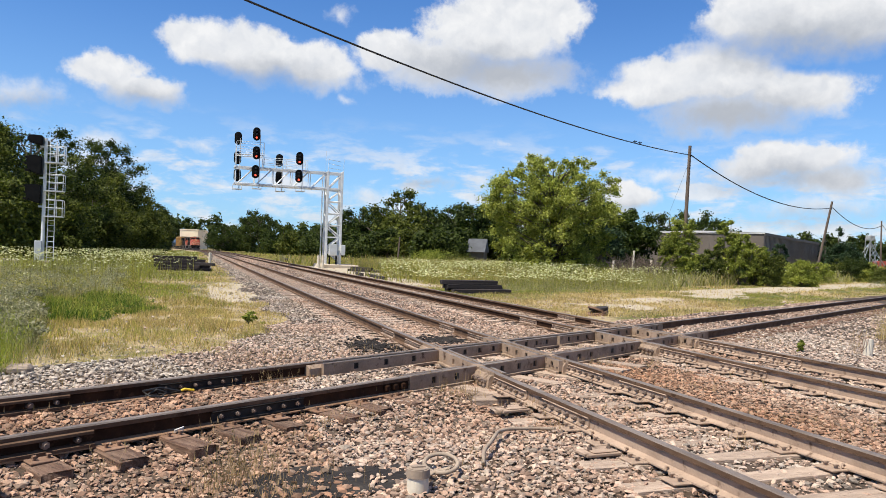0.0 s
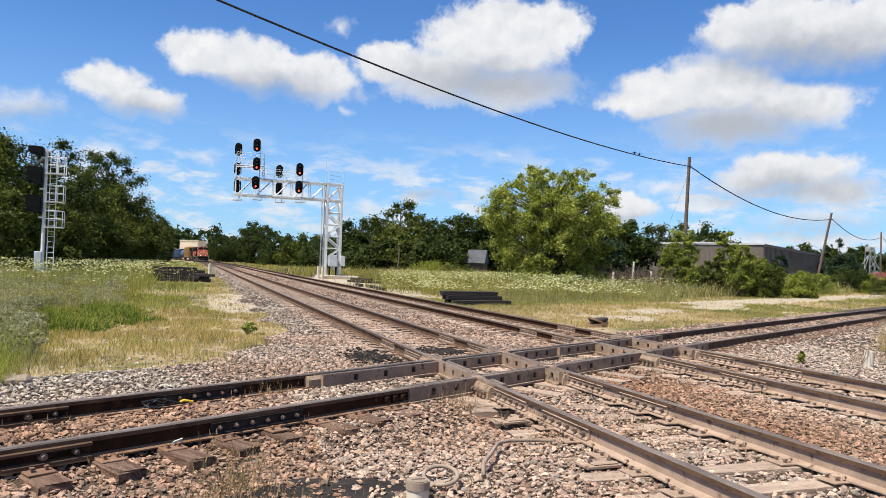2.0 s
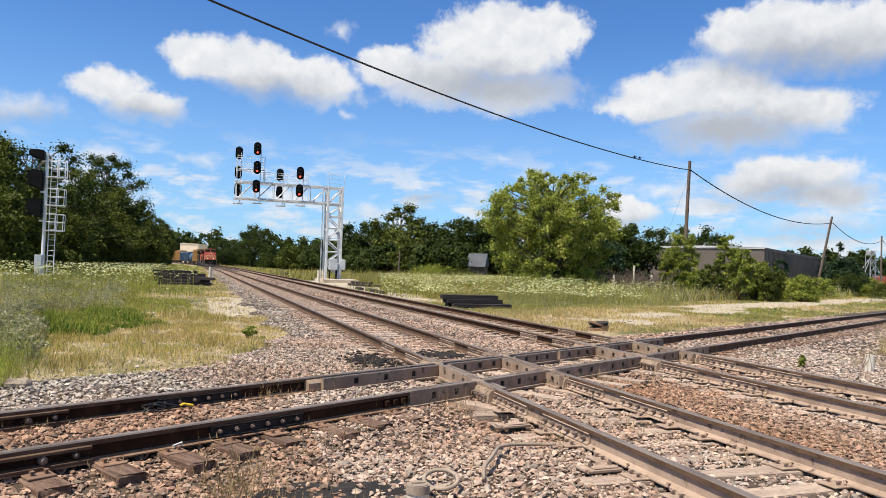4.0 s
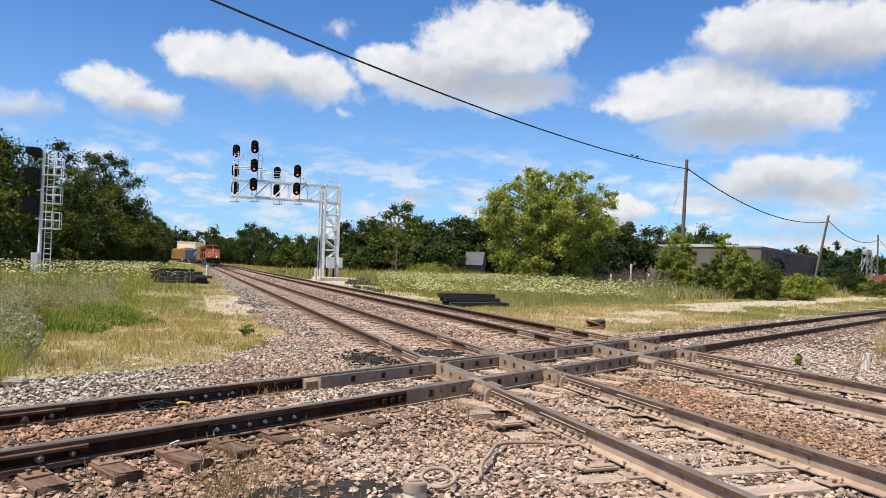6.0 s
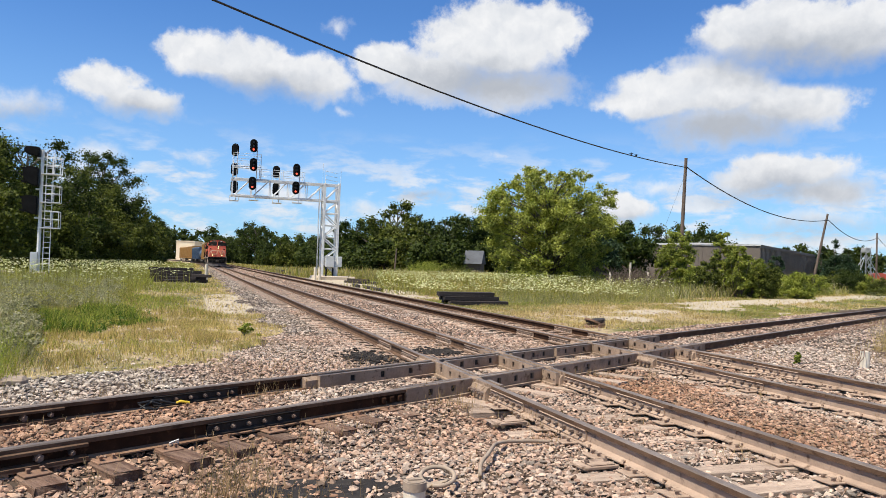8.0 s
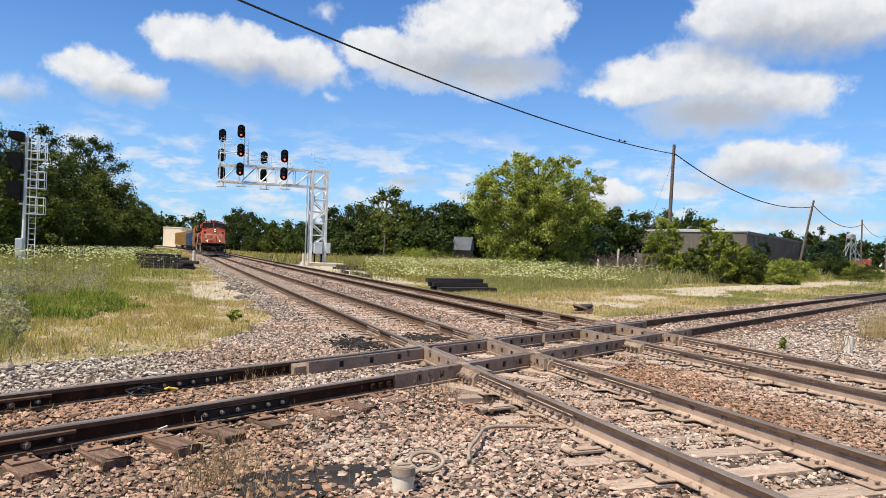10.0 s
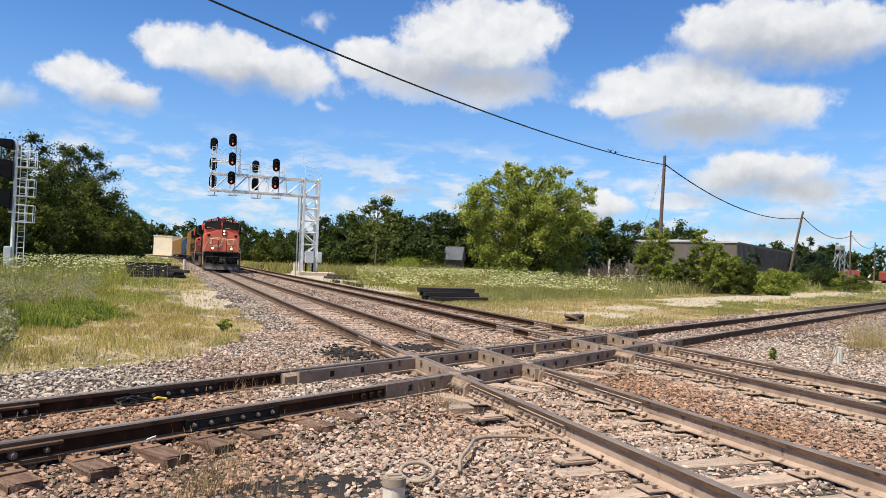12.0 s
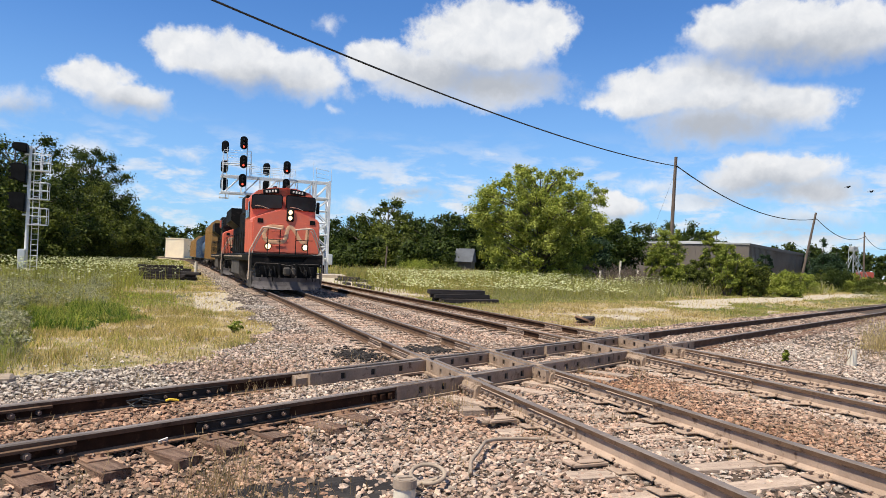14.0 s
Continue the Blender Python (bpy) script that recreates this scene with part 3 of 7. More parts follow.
def build_ballast():
    rng = np.random.default_rng(11)

    def rings(y0, y1, x0, x1, per, lo, hi, name, label, seed, wide=False):
        spots, sizes, tones = [], [], []
        n = int((y1 - y0) * (x1 - x0) * per)
        for x, y, q in zip(rng.uniform(x0, x1, n), rng.uniform(y0, y1, n), rng.uniform(0, 1, n)):
            # only what lies before the lens and in a stone bed
            d = math.hypot(x - EYE.x, y - EYE.y)
            if not wide and (abs(math.degrees(math.atan2(x - EYE.x, y - EYE.y)) - 19) > 37 or d < 3.2):
                continue
            wob = 0.5 * noise.noise((x * 1.5, y * 1.5, 0))
            if not ballast_zone(x + wob, y + wob):
                if q > 0.06:
                    continue
            if mud_patch(x, y) and q > 0.27:
                continue
            if -0.68 < x < 0.68 and y < -0.6 - 0.57 * x and q > 0.62:      # fines worked up between the rails
                continue
            spots.append((x, y, ground_z(x, y) + rng.uniform(-0.012, 0.018)))
            s = lo + (hi - lo) * rng.uniform(0, 1) ** 2
            sizes.append(s)
            tones.append(rock_tone(x, y))
        scatter_rocks(name, spots, sizes, tones, label, seed)

    rings(-8.5, -1.0, -8.5, 3.5, 1050, 0.012, 0.042, "ballast_stones", "loose pinkish-brown broken ballast stones round the rails", 3)
    rings(-3.0, 5.0, 3.5, 10.0, 380, 0.018, 0.046, "ballast_stones", "loose rusty brown ballast stones between the tracks", 4)
    rings(-1.0, 6.0, -8.5, 3.5, 480, 0.016, 0.044, "ballast_stones", "grey and tan ballast stones by the crossing", 5)
    rings(-6.0, 16.0, 10.0, 26.0, 75, 0.024, 0.05, "ballast_stones", "pale grey ballast stones beside the crossing track", 6)
    rings(5.0, 16.0, -6.0, 10.0, 170, 0.024, 0.050, "ballast_stones", "tan ballast stones of the track beds", 7)
    rings(-17.0, -6.5, -11.0, 4.0, 60, 0.025, 0.055, "ballast_stones", "trodden ballast stones beside the tracks", 9, True)
    rings(45.0, 110.0, -4.0, 8.0, 9, 0.06, 0.11, "ballast_stones", "grey ballast stones of the distant track beds", 10)
    rings(16.0, 45.0, -5.0, 8.0, 45, 0.034, 0.065, "ballast_stones", "tan and grey ballast stones of the far track beds", 8)


build_ground()

# ---- tracks ----
def main_frames(x, y0, y1):
    ys = [y0]
    while ys[-1] < y1:
        ys.append(min(y1, ys[-1] + (400 if ys[-1] < CURVE_Y and ys[-1] + 400 < CURVE_Y else 12 if ys[-1] >= CURVE_Y else min(400, CURVE_Y - ys[-1]))))
    return [main_pose(x, y) for y in ys]


def rail(parent, frames, mats, label=""):
    bm = bmesh.new()
    sweep(bm, RAIL_SECTION, frames, RAIL_MI)
    return part("rail", bm, mats + [RAIL_MID], parent, label)


TIE_MESHES = []


def tie_mesh(k, mat=None):
    """One of six worn sleeper blanks, 2.6 m by 0.23 m by 0.18 m, top at zero."""
    while len(TIE_MESHES) < 6:
        rng = random.Random(40 + len(TIE_MESHES))
        bm = bmesh.new()
        box(bm, -1.3, 1.3, -0.115, 0.115, -0.18, 0.012, bevel=0.012)
        for v in bm.verts:
            v.co += Vector((rng.uniform(-0.03, 0.03), rng.uniform(-0.01, 0.01), rng.uniform(-0.008, 0.004)))
        bm.normal_update()
        me = bpy.data.meshes.new("tie")
        bm.to_mesh(me)
        bm.free()
        me.materials.append(TIE)
        TIE_MESHES.append(me)
    return TIE_MESHES[k % 6]


def plate_mesh():
    bm = bmesh.new()
    box(bm, -0.23, 0.23, -0.1, 0.1, 0.008, 0.024, bevel=0.004)
    for sx in (-0.15, 0.15):
        for sy in (-0.05, 0.05):
            box(bm, sx - 0.011, sx + 0.011, sy - 0.011, sy + 0.011, 0.02, 0.05)
            box(bm, sx - 0.02, sx + 0.02, sy - 0.014, sy + 0.014, 0.046, 0.058)
    me = bpy.data.meshes.new("tie_plate")
    bm.to_mesh(me)
    bm.free()
    me.materials.append(PLATE)
    return me


PLATE_ME = plate_mesh()


def tie_row(track, poses, plates=True, mat=None, lift=0.0):
    rng = random.Random(len(poses))
    for k, m in enumerate(poses):
        t = new("tie", tie_mesh(rng.randrange(6)))
        t.parent = track
        if mat:
            t.material_slots[0].link = "OBJECT"
            t.material_slots[0].material = mat
        t.matrix_basis = m @ pose(rng.uniform(-0.08, 0.08), rng.uniform(-0.03, 0.03), rng.uniform(-0.012, 0.006) + lift, 0, 0, rng.uniform(-1.5, 1.5))
        if plates:
            for sx in (-GAUGE / 2, GAUGE / 2):
                p = new("tie_plate", PLATE_ME)
                p.parent = track
                if not mat:
                    p.material_slots[0].link = "OBJECT"
                    p.material_slots[0].material = RAIL_DUST
                p.matrix_basis = m @ pose(sx, 0, 0)


def far_ties(track, poses):
    bm = bmesh.new()
    rng = random.Random(9)
    for m in poses:
        box(bm, -1.3, 1.3, -0.11, 0.11, -0.1, 0.008 + rng.uniform(-0.012, 0.004), m @ pose(rng.uniform(-0.1, 0.1), 0, 0))
    tagged(part("distant_tie_bed", bm, TIE, track), kind="stuff")


def joint_bar(track, m, length=0.92, bolts=6, mat=None, side=1, label=""):
    """A bolted joint bar against the web; m: rail pose, side: which face."""
    bm = bmesh.new()
    sec = [(0.013, 0.045), (0.055, 0.034), (0.058, 0.05), (0.030, 0.07), (0.028, 0.125), (0.045, 0.142), (0.036, 0.150), (0.013, 0.142)]
    sweep(bm, [(u * side, w) for u, w in sec], [m @ pose(0, -length / 2, 0), m @ pose(0, length / 2, 0)])
    bar = part("joint_bar", bm, mat or RAIL, track, label)
    for k in range(bolts):
        y = -length / 2 + length * (k + 0.5) / bolts
        bm = bmesh.new()
        hexbolt(bm, m @ Vector((0.028 * side, y, 0.097)), (m.to_3x3() @ Vector((side, 0, 0))), 0.022, 0.032)
        part("bolt", bm, BOLT, bar)


def anchor(track, m, mat=None):
    """A bent spring clip under the foot of the rail."""
    bm = bmesh.new()
    pts = [(-0.10, 0.0, 0.03), (-0.09, 0.02, 0.055), (-0.06, 0.03, 0.05), (-0.03, 0.03, 0.01), (0.05, 0.03, 0.006), (0.09, 0.02, 0.02), (0.105, 0.0, 0.04)]
    tube(bm, [m @ Vector(p) for p in pts], 0.010, 5)
    part("rail_anchor", bm, mat or BOLT, track)


def build_tracks():
    far = 420
    a = thing("railway_track", Matrix.Identity(4), "straight main railway track with dusty rails in stone ballast", "railway track", "main tracks")
    b = thing("railway_track", Matrix.Identity(4), "second main railway track with brown rails", "railway track", "main tracks")
    c = thing("railway_track", Matrix.Identity(4), "dark rusty single track crossing both main tracks at an angle", "railway track")
    xc = GAUGE / 2

    def y_on(x, off):            # where the crossing track's rail meets a north-south line
        q = C_NOR * off
        s = (x - q.x) / C_DIR.x
        return q.y + s * C_DIR.y

    for tr, cx in ((a, 0.0), (b, B_X)):
        for off in (-xc, xc):
            lo, hi = y_on(cx + off, -xc), y_on(cx + off, xc)
            rail(tr, [main_pose(cx + off, -40), main_pose(cx + off, lo - 0.62)], [RAIL_DUST, SHINE, RAIL_DUST], "dust-coated rail")
            rail(tr, main_frames(cx + off, hi + 0.62, far), [RAIL if cx else RAIL_MID, SHINE, RAIL_MID])
            # bolted joints next to the crossing
            side = -1
            for yy in (lo - 1.05, lo - 2.4) if cx == 0 else (lo - 1.1, lo - 2.6):
                joint_bar(tr, main_pose(cx + off, yy), 0.95, 6, RAIL_DUST, side, "dust-coated joint bar")
            for yy in (hi + 1.2, hi + 2.9):
                joint_bar(tr, main_pose(cx + off, yy), 0.9, 6, RAIL_DUST, side)
            for k in range(9):
                anchor(tr, main_pose(cx + off, lo - 0.8 - 0.56 * k), RAIL_DUST)
        ys = [y for y in np.arange(-16, 72, 0.545) if not -2.2 < y - y_on(cx, 0) < 2.2]
        tie_row(tr, [main_pose(cx, y) for y in ys if y < 14], lift=-0.016)
        far_ties(tr, [main_pose(cx, y) for y in np.arange(14.3, 150, 0.545)])
    # loose bearing plates with bolts beside the near main rail
    for k, (x, y, rz) in enumerate(((-1.10, -3.15, 8), (-1.08, -4.85, 3))):
        bm = bmesh.new()
        m = pose(x, y, 0.01, 0, 0, rz)
        box(bm, -0.17, 0.17, -0.095, 0.095, 0.0, 0.028, m, bevel=0.006)
        box(bm, -0.10, 0.14, -0.08, 0.08, 0.028, 0.042, m, bevel=0.006)
        pl = part("bearing_plate", bm, RAIL_DUST, a)
        for bx in (-0.09, 0.1):
            bm = bmesh.new()
            hexbolt(bm, m @ Vector((bx, 0.0, 0.042)), (0, 0, 1), 0.02, 0.02)
            part("bolt", bm, BOLT, pl)
    # the crossing track, broken at the two diamonds
    for off in (-xc, xc):
        start = -2.86 if off > 0 else -2.65
        rail(c, [cross_pose(-30, off), cross_pose(start, off)], [RAIL, SHINE, RAIL_FOOT])
        s1 = c_along(B_X + xc, y_on(B_X + xc, off))
        rail(c, [cross_pose(s1 + 1.36, off), cross_pose(230, off)], [RAIL_MID, SHINE, RAIL_FOOT])
    for s, off in ((-4.72, -xc), (-4.46, xc)):
        joint_bar(c, cross_pose(s, off), 1.04, 6, OIL_AND_SHADE, 1, "black oily joint bar")
    # heavy guard bars under the head, running in from the west
    for s, off in ((-6.3, -xc), (-5.89, xc)):
        bm = bmesh.new()
        sec = [(0.012, 0.128), (0.060, 0.128), (0.060, 0.150), (0.038, 0.158), (0.012, 0.158)]
        sweep(bm, sec, [cross_pose(-14, off), cross_pose(s, off)])
        sweep(bm, [(0.012, 0.030), (0.080, 0.030), (0.080, 0.052), (0.012, 0.062)], [cross_pose(-14, off), cross_pose(s, off)])
        g = part("guard_bar", bm, RAIL_MID, c)
        for k, ds in enumerate((0.12, 0.36, 1.6, 1.84)):
            bm = bmesh.new()
            m = cross_pose(s - ds, off)
            hexbolt(bm, m @ Vector((0.01, 0, 0.095)), m.to_3x3() @ Vector((1, 0, 0)), 0.026 if k % 2 == 0 else 0.034, 0.05)
            part("bolt", bm, BOLT, g)
    # three square studs at the end of the near rail
    for k in range(3):
        bm = bmesh.new()
        box(bm, 0.0, 0.055, -0.035, 0.035, 0.065, 0.135, cross_pose(-2.76 - 0.13 * k, -xc), bevel=0.012)
        part("stud", bm, RAIL, c)
    tie_row(c, [cross_pose(s) for s in np.arange(-12.02, 30, 0.53) if s < -2.6 or s > 6.6], mat=TIE_BROWN, lift=0.0)
    far_ties(c, [cross_pose(s) for s in np.arange(30.2, 120, 0.53)])
    for off in (-xc, xc):
        for s in np.arange(-8, -2.2, 0.56):
            anchor(c, cross_pose(s + 0.13, off))


def crossing_bar(parent, m, length, thick, holes, label="", height=RT, hole_at=None):
    """A deep cast bar with oblong core holes: built of a top, a bottom, columns and a set-back black plate as hole
    shade.
    """
    bm = bmesh.new()
    t = thick / 2
    z0, z1, zt = 0.005, 0.068, 0.150
    box(bm, -t, t, 0, length, zt, height - 0.004, m)
    box(bm, -t, t, 0, length, z0, z1, m)
    box(bm, -t - 0.05, t + 0.05, 0, length, z0 - 0.004, 0.03, m)
    w = 0.085
    cuts = hole_at or [length * (k + 1) / (holes + 1) for k in range(holes)]
    edges = [0.0] + [e for c in cuts for e in (c - w / 2, c + w / 2)] + [length]
    for p, q in zip(edges[::2], edges[1::2]):
        box(bm, -t, t, p, q, z1, zt, m)
    ob = part("cast_bar", bm, FROG, parent, label)
    if cuts:                     # black plate set back in the core holes, painted as their shade
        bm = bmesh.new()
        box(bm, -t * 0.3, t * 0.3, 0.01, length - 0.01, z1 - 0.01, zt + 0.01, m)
        part("hole_shade_plate", bm, OIL_AND_SHADE, ob, "black plate standing in for hole shade")
    bm = bmesh.new()
    box(bm, -t * 0.72, t * 0.72, 0.0, length, height - 0.004, height, m)
    part("running_surface", bm, SHINE, ob, "worn shiny running surface")
    return ob


def build_diamonds():
    xc = GAUGE / 2

    def y_on(x, off):
        q = C_NOR * off
        return q.y + (x - q.x) / C_DIR.x * C_DIR.y

    for cx, lab in ((0.0, "dusty cast-steel diamond where two tracks cross"), (B_X, "dusty cast-steel diamond on the second main track")):
        d = thing("track_crossing", Matrix.Identity(4), lab, "rail crossing", "diamond crossings")
        # bars along the crossing track
        for off in (-xc, xc):
            xs = [cx - xc, cx + xc]
            s0, s1 = [c_along(x, y_on(x, off)) for x in xs]
            bar_w = 0.085
            ends = [(s0 + 0.07, s1 - 0.07, 3)]
            lead = (1.35 if off < 0 else 2.42) if cx == 0 else (B_X - GAUGE) / C_DIR.x / 2
            ends.append((s0 - lead, s0 - 0.07, 2 if off < 0 and cx == 0 else 3))
            tail = (B_X - GAUGE) / C_DIR.x / 2 if cx == 0 else 1.35
            ends.append((s1 + 0.07, s1 + tail, 3))
            for p, q, n in ends:
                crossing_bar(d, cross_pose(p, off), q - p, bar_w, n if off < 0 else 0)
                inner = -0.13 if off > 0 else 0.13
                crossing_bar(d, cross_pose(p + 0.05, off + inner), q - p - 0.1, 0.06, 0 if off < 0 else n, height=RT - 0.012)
        # bars along the main track
        for off in (-xc, xc):
            x = cx + off
            y0, y1 = y_on(x, -xc), y_on(x, xc)
            for p, q, n in ((y0 + 0.09, y1 - 0.09, 3), (y0 - 0.62, y0 - 0.09, 1), (y1 + 0.09, y1 + 0.62, 1)):
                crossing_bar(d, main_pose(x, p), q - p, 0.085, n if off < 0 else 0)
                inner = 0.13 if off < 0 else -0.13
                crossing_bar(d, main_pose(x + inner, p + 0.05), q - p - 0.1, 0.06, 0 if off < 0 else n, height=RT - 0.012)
            # knuckle blocks in the corners, each with four bolts on its face
            for y, so in ((y0, -1), (y1, 1)):
                bm = bmesh.new()
                box(bm, x - 0.065, x + 0.065, y - 0.095, y + 0.095, 0.0, RT - 0.001, bevel=0.01)
                k = part("knuckle", bm, FROG, d)
                bm = bmesh.new()
                sec = [(0.045, 0.0), (0.115, 0.0), (0.105, 0.11), (0.075, 0.155), (0.045, 0.16)]
                yy = y - 0.6 if so < 0 else y + 0.1
                for sd in (-1,):
                    sweep(bm, [(u * sd, w) for u, w in sec], [main_pose(x, yy), main_pose(x, yy + 0.5)])
                side = part("brace_block", bm, FROG, d)
                for i in range(4):
                    bm = bmesh.new()
                    hexbolt(bm, (x - 0.105, yy + 0.08 + i * 0.115, 0.08), (-1, 0, 0.1), 0.03, 0.045)
                    part("bolt", bm, BOLT, side)
        # long timbers below
        for k in range(7):
            s = c_along(cx, y_on(cx, 0)) - 1.8 + k * 0.6
            bm = bmesh.new()
            box(bm, -1.6, 1.6, -0.12, 0.12, -0.2, 0.0, cross_pose(s))
            part("timber", bm, TIE, d)
    # end ramp of the far bar
    bm = bmesh.new()
    m = cross_pose(-2.9, xc)
    prism(bm, [(-0.11, 0.0), (0.11, 0.0), (0.11, 0.13), (0.05, 0.17), (-0.05, 0.17), (-0.11, 0.13)], -0.1, 0.18, m)
    d = [o for o in scene.objects if o.name.startswith("track_crossing")][0]
    part("end_block", bm, FROG, d)


build_tracks()
build_diamonds()

# ---- train ----
RED = material("faded_red_orange_paint", [(0.60, 0.125, 0.065), (0.55, 0.11, 0.06), (0.52, 0.15, 0.095)], 0.45, 25, 1.1, 0.03, 0.0, 0.07)
LOCOBLACK = material("grimy_black_paint", [(0.006, 0.0055, 0.005), (0.010, 0.009, 0.008), (0.024, 0.019, 0.016)], 0.6, 20, 0.9, 0.05, 0.0, 0.2, spec=0.12)
GRIME = material("dusty_running_gear", [(0.03, 0.025, 0.021), (0.07, 0.057, 0.047), (0.12, 0.098, 0.08)], 0.85, 22, 1.4, 0.15, 0.0, 0.2)
PLOW = material("worn_grey_plow", [(0.075, 0.066, 0.064), (0.125, 0.11, 0.107), (0.035, 0.031, 0.03)], 0.8, 20, 1.6, 0.15, 0.0, 0.2, spec=0.15)
CREAM = material("dull_cream_paint", [(0.66, 0.39, 0.22), (0.58, 0.31, 0.17)], 0.6, 20, 1.5, 0.03, 0.0, 0.1)
RAILING = material("light_railing_paint", [(0.62, 0.47, 0.35), (0.50, 0.37, 0.28)], 0.55, 20, 2, 0.0, 0.0, 0.1)
GLASS = material("dark_cab_glass", [(0.012, 0.014, 0.017), (0.02, 0.023, 0.027)], 0.14, 8, 0.7, 0.0, 0.0, 0.1)
NUMBER = material("pale_number_paint", [(0.72, 0.70, 0.62), (0.62, 0.60, 0.53)], 0.6, 20, 2, 0.0)
YELLOW = material("faded_yellow_carbody", [(0.36, 0.205, 0.06), (0.30, 0.17, 0.055), (0.20, 0.125, 0.065)], 0.65, 8, 0.6, 0.05, 0.0, 0.12)
BLUECAR = material("faded_blue_carbody", [(0.035, 0.065, 0.12), (0.055, 0.10, 0.165), (0.12, 0.14, 0.17)], 0.65, 8, 0.6, 0.05, 0.0, 0.12)
WHEEL = material("wheel_steel", [(0.09, 0.075, 0.065), (0.14, 0.12, 0.10)], 0.55, 30, 3, 0.1, 0.5, 0.15)

WHEEL_R = 0.50
WHEELSETS = []                   # (object, its y in the thing, radius)


def wheelset(parent, y, r=WHEEL_R):
    """Two flanged wheels on an axle, turning about x; part of its car."""
    bm = bmesh.new()
    turn = Matrix.Rotation(radians(90), 4, "Y")
    for s in (-1, 1):
        for r1, w, x in ((r, 0.13, s * 0.76), (r + 0.028, 0.03, s * 0.70), (r * 0.42, 0.17, s * 0.78)):
            bmesh.ops.create_cone(bm, cap_ends=True, segments=28, radius1=r1, radius2=r1 * (0.985 if w > 0.1 else 1), depth=w, matrix=Matrix.Translation((x, 0, 0)) @ turn)
        for k in range(5):       # plate holes cast round the hub
            a = k * 2 * math.pi / 5
            bmesh.ops.create_cone(bm, cap_ends=True, segments=8, radius1=r * 0.12, radius2=r * 0.12, depth=0.02,
                                  matrix=Matrix.Translation((s * 0.826, math.cos(a) * r * 0.66, math.sin(a) * r * 0.66)) @ turn)
    bmesh.ops.create_cone(bm, cap_ends=True, segments=10, radius1=0.09, radius2=0.09, depth=1.7, matrix=turn)
    w = part("wheelset", bm, WHEEL, parent)
    w.location = (0, y, r)
    WHEELSETS.append((w, y, r))
    return w


def side_frames(parent, y, ext, axles, mat, low=0.28, high=0.95):
    """The two cast side frames of a truck with journal boxes and springs."""
    for s in (-1, 1):
        bm = bmesh.new()
        sec = [(-ext, 0.55), (-ext, 0.80), (-ext * 0.6, 0.95), (ext * 0.6, 0.95), (ext, 0.80), (ext, 0.55), (ext * 0.7, 0.55), (ext * 0.55, 0.40), (-ext * 0.55, 0.40), (-ext * 0.7, 0.55)]
        m = Matrix.Translation((s * 1.02, y, 0)) @ Matrix.Rotation(radians(90), 4, "Z")
        prism(bm, sec, -0.08, 0.08, m)
        for a in axles:
            box(bm, s * 1.02 - 0.14, s * 1.02 + 0.14, y + a - 0.17, y + a + 0.17, 0.34, 0.70, bevel=0.03)
            rod(bm, (s * 1.1, y + a, 0.5), (s * 1.22, y + a, 0.5), 0.11, 10)
        for a in np.arange(-ext * 0.45, ext * 0.46, 0.22):
            rod(bm, (s * 1.06, y + a, 0.42), (s * 1.06, y + a, 0.78), 0.07, 8)
        part("truck_frame", bm, mat, parent)


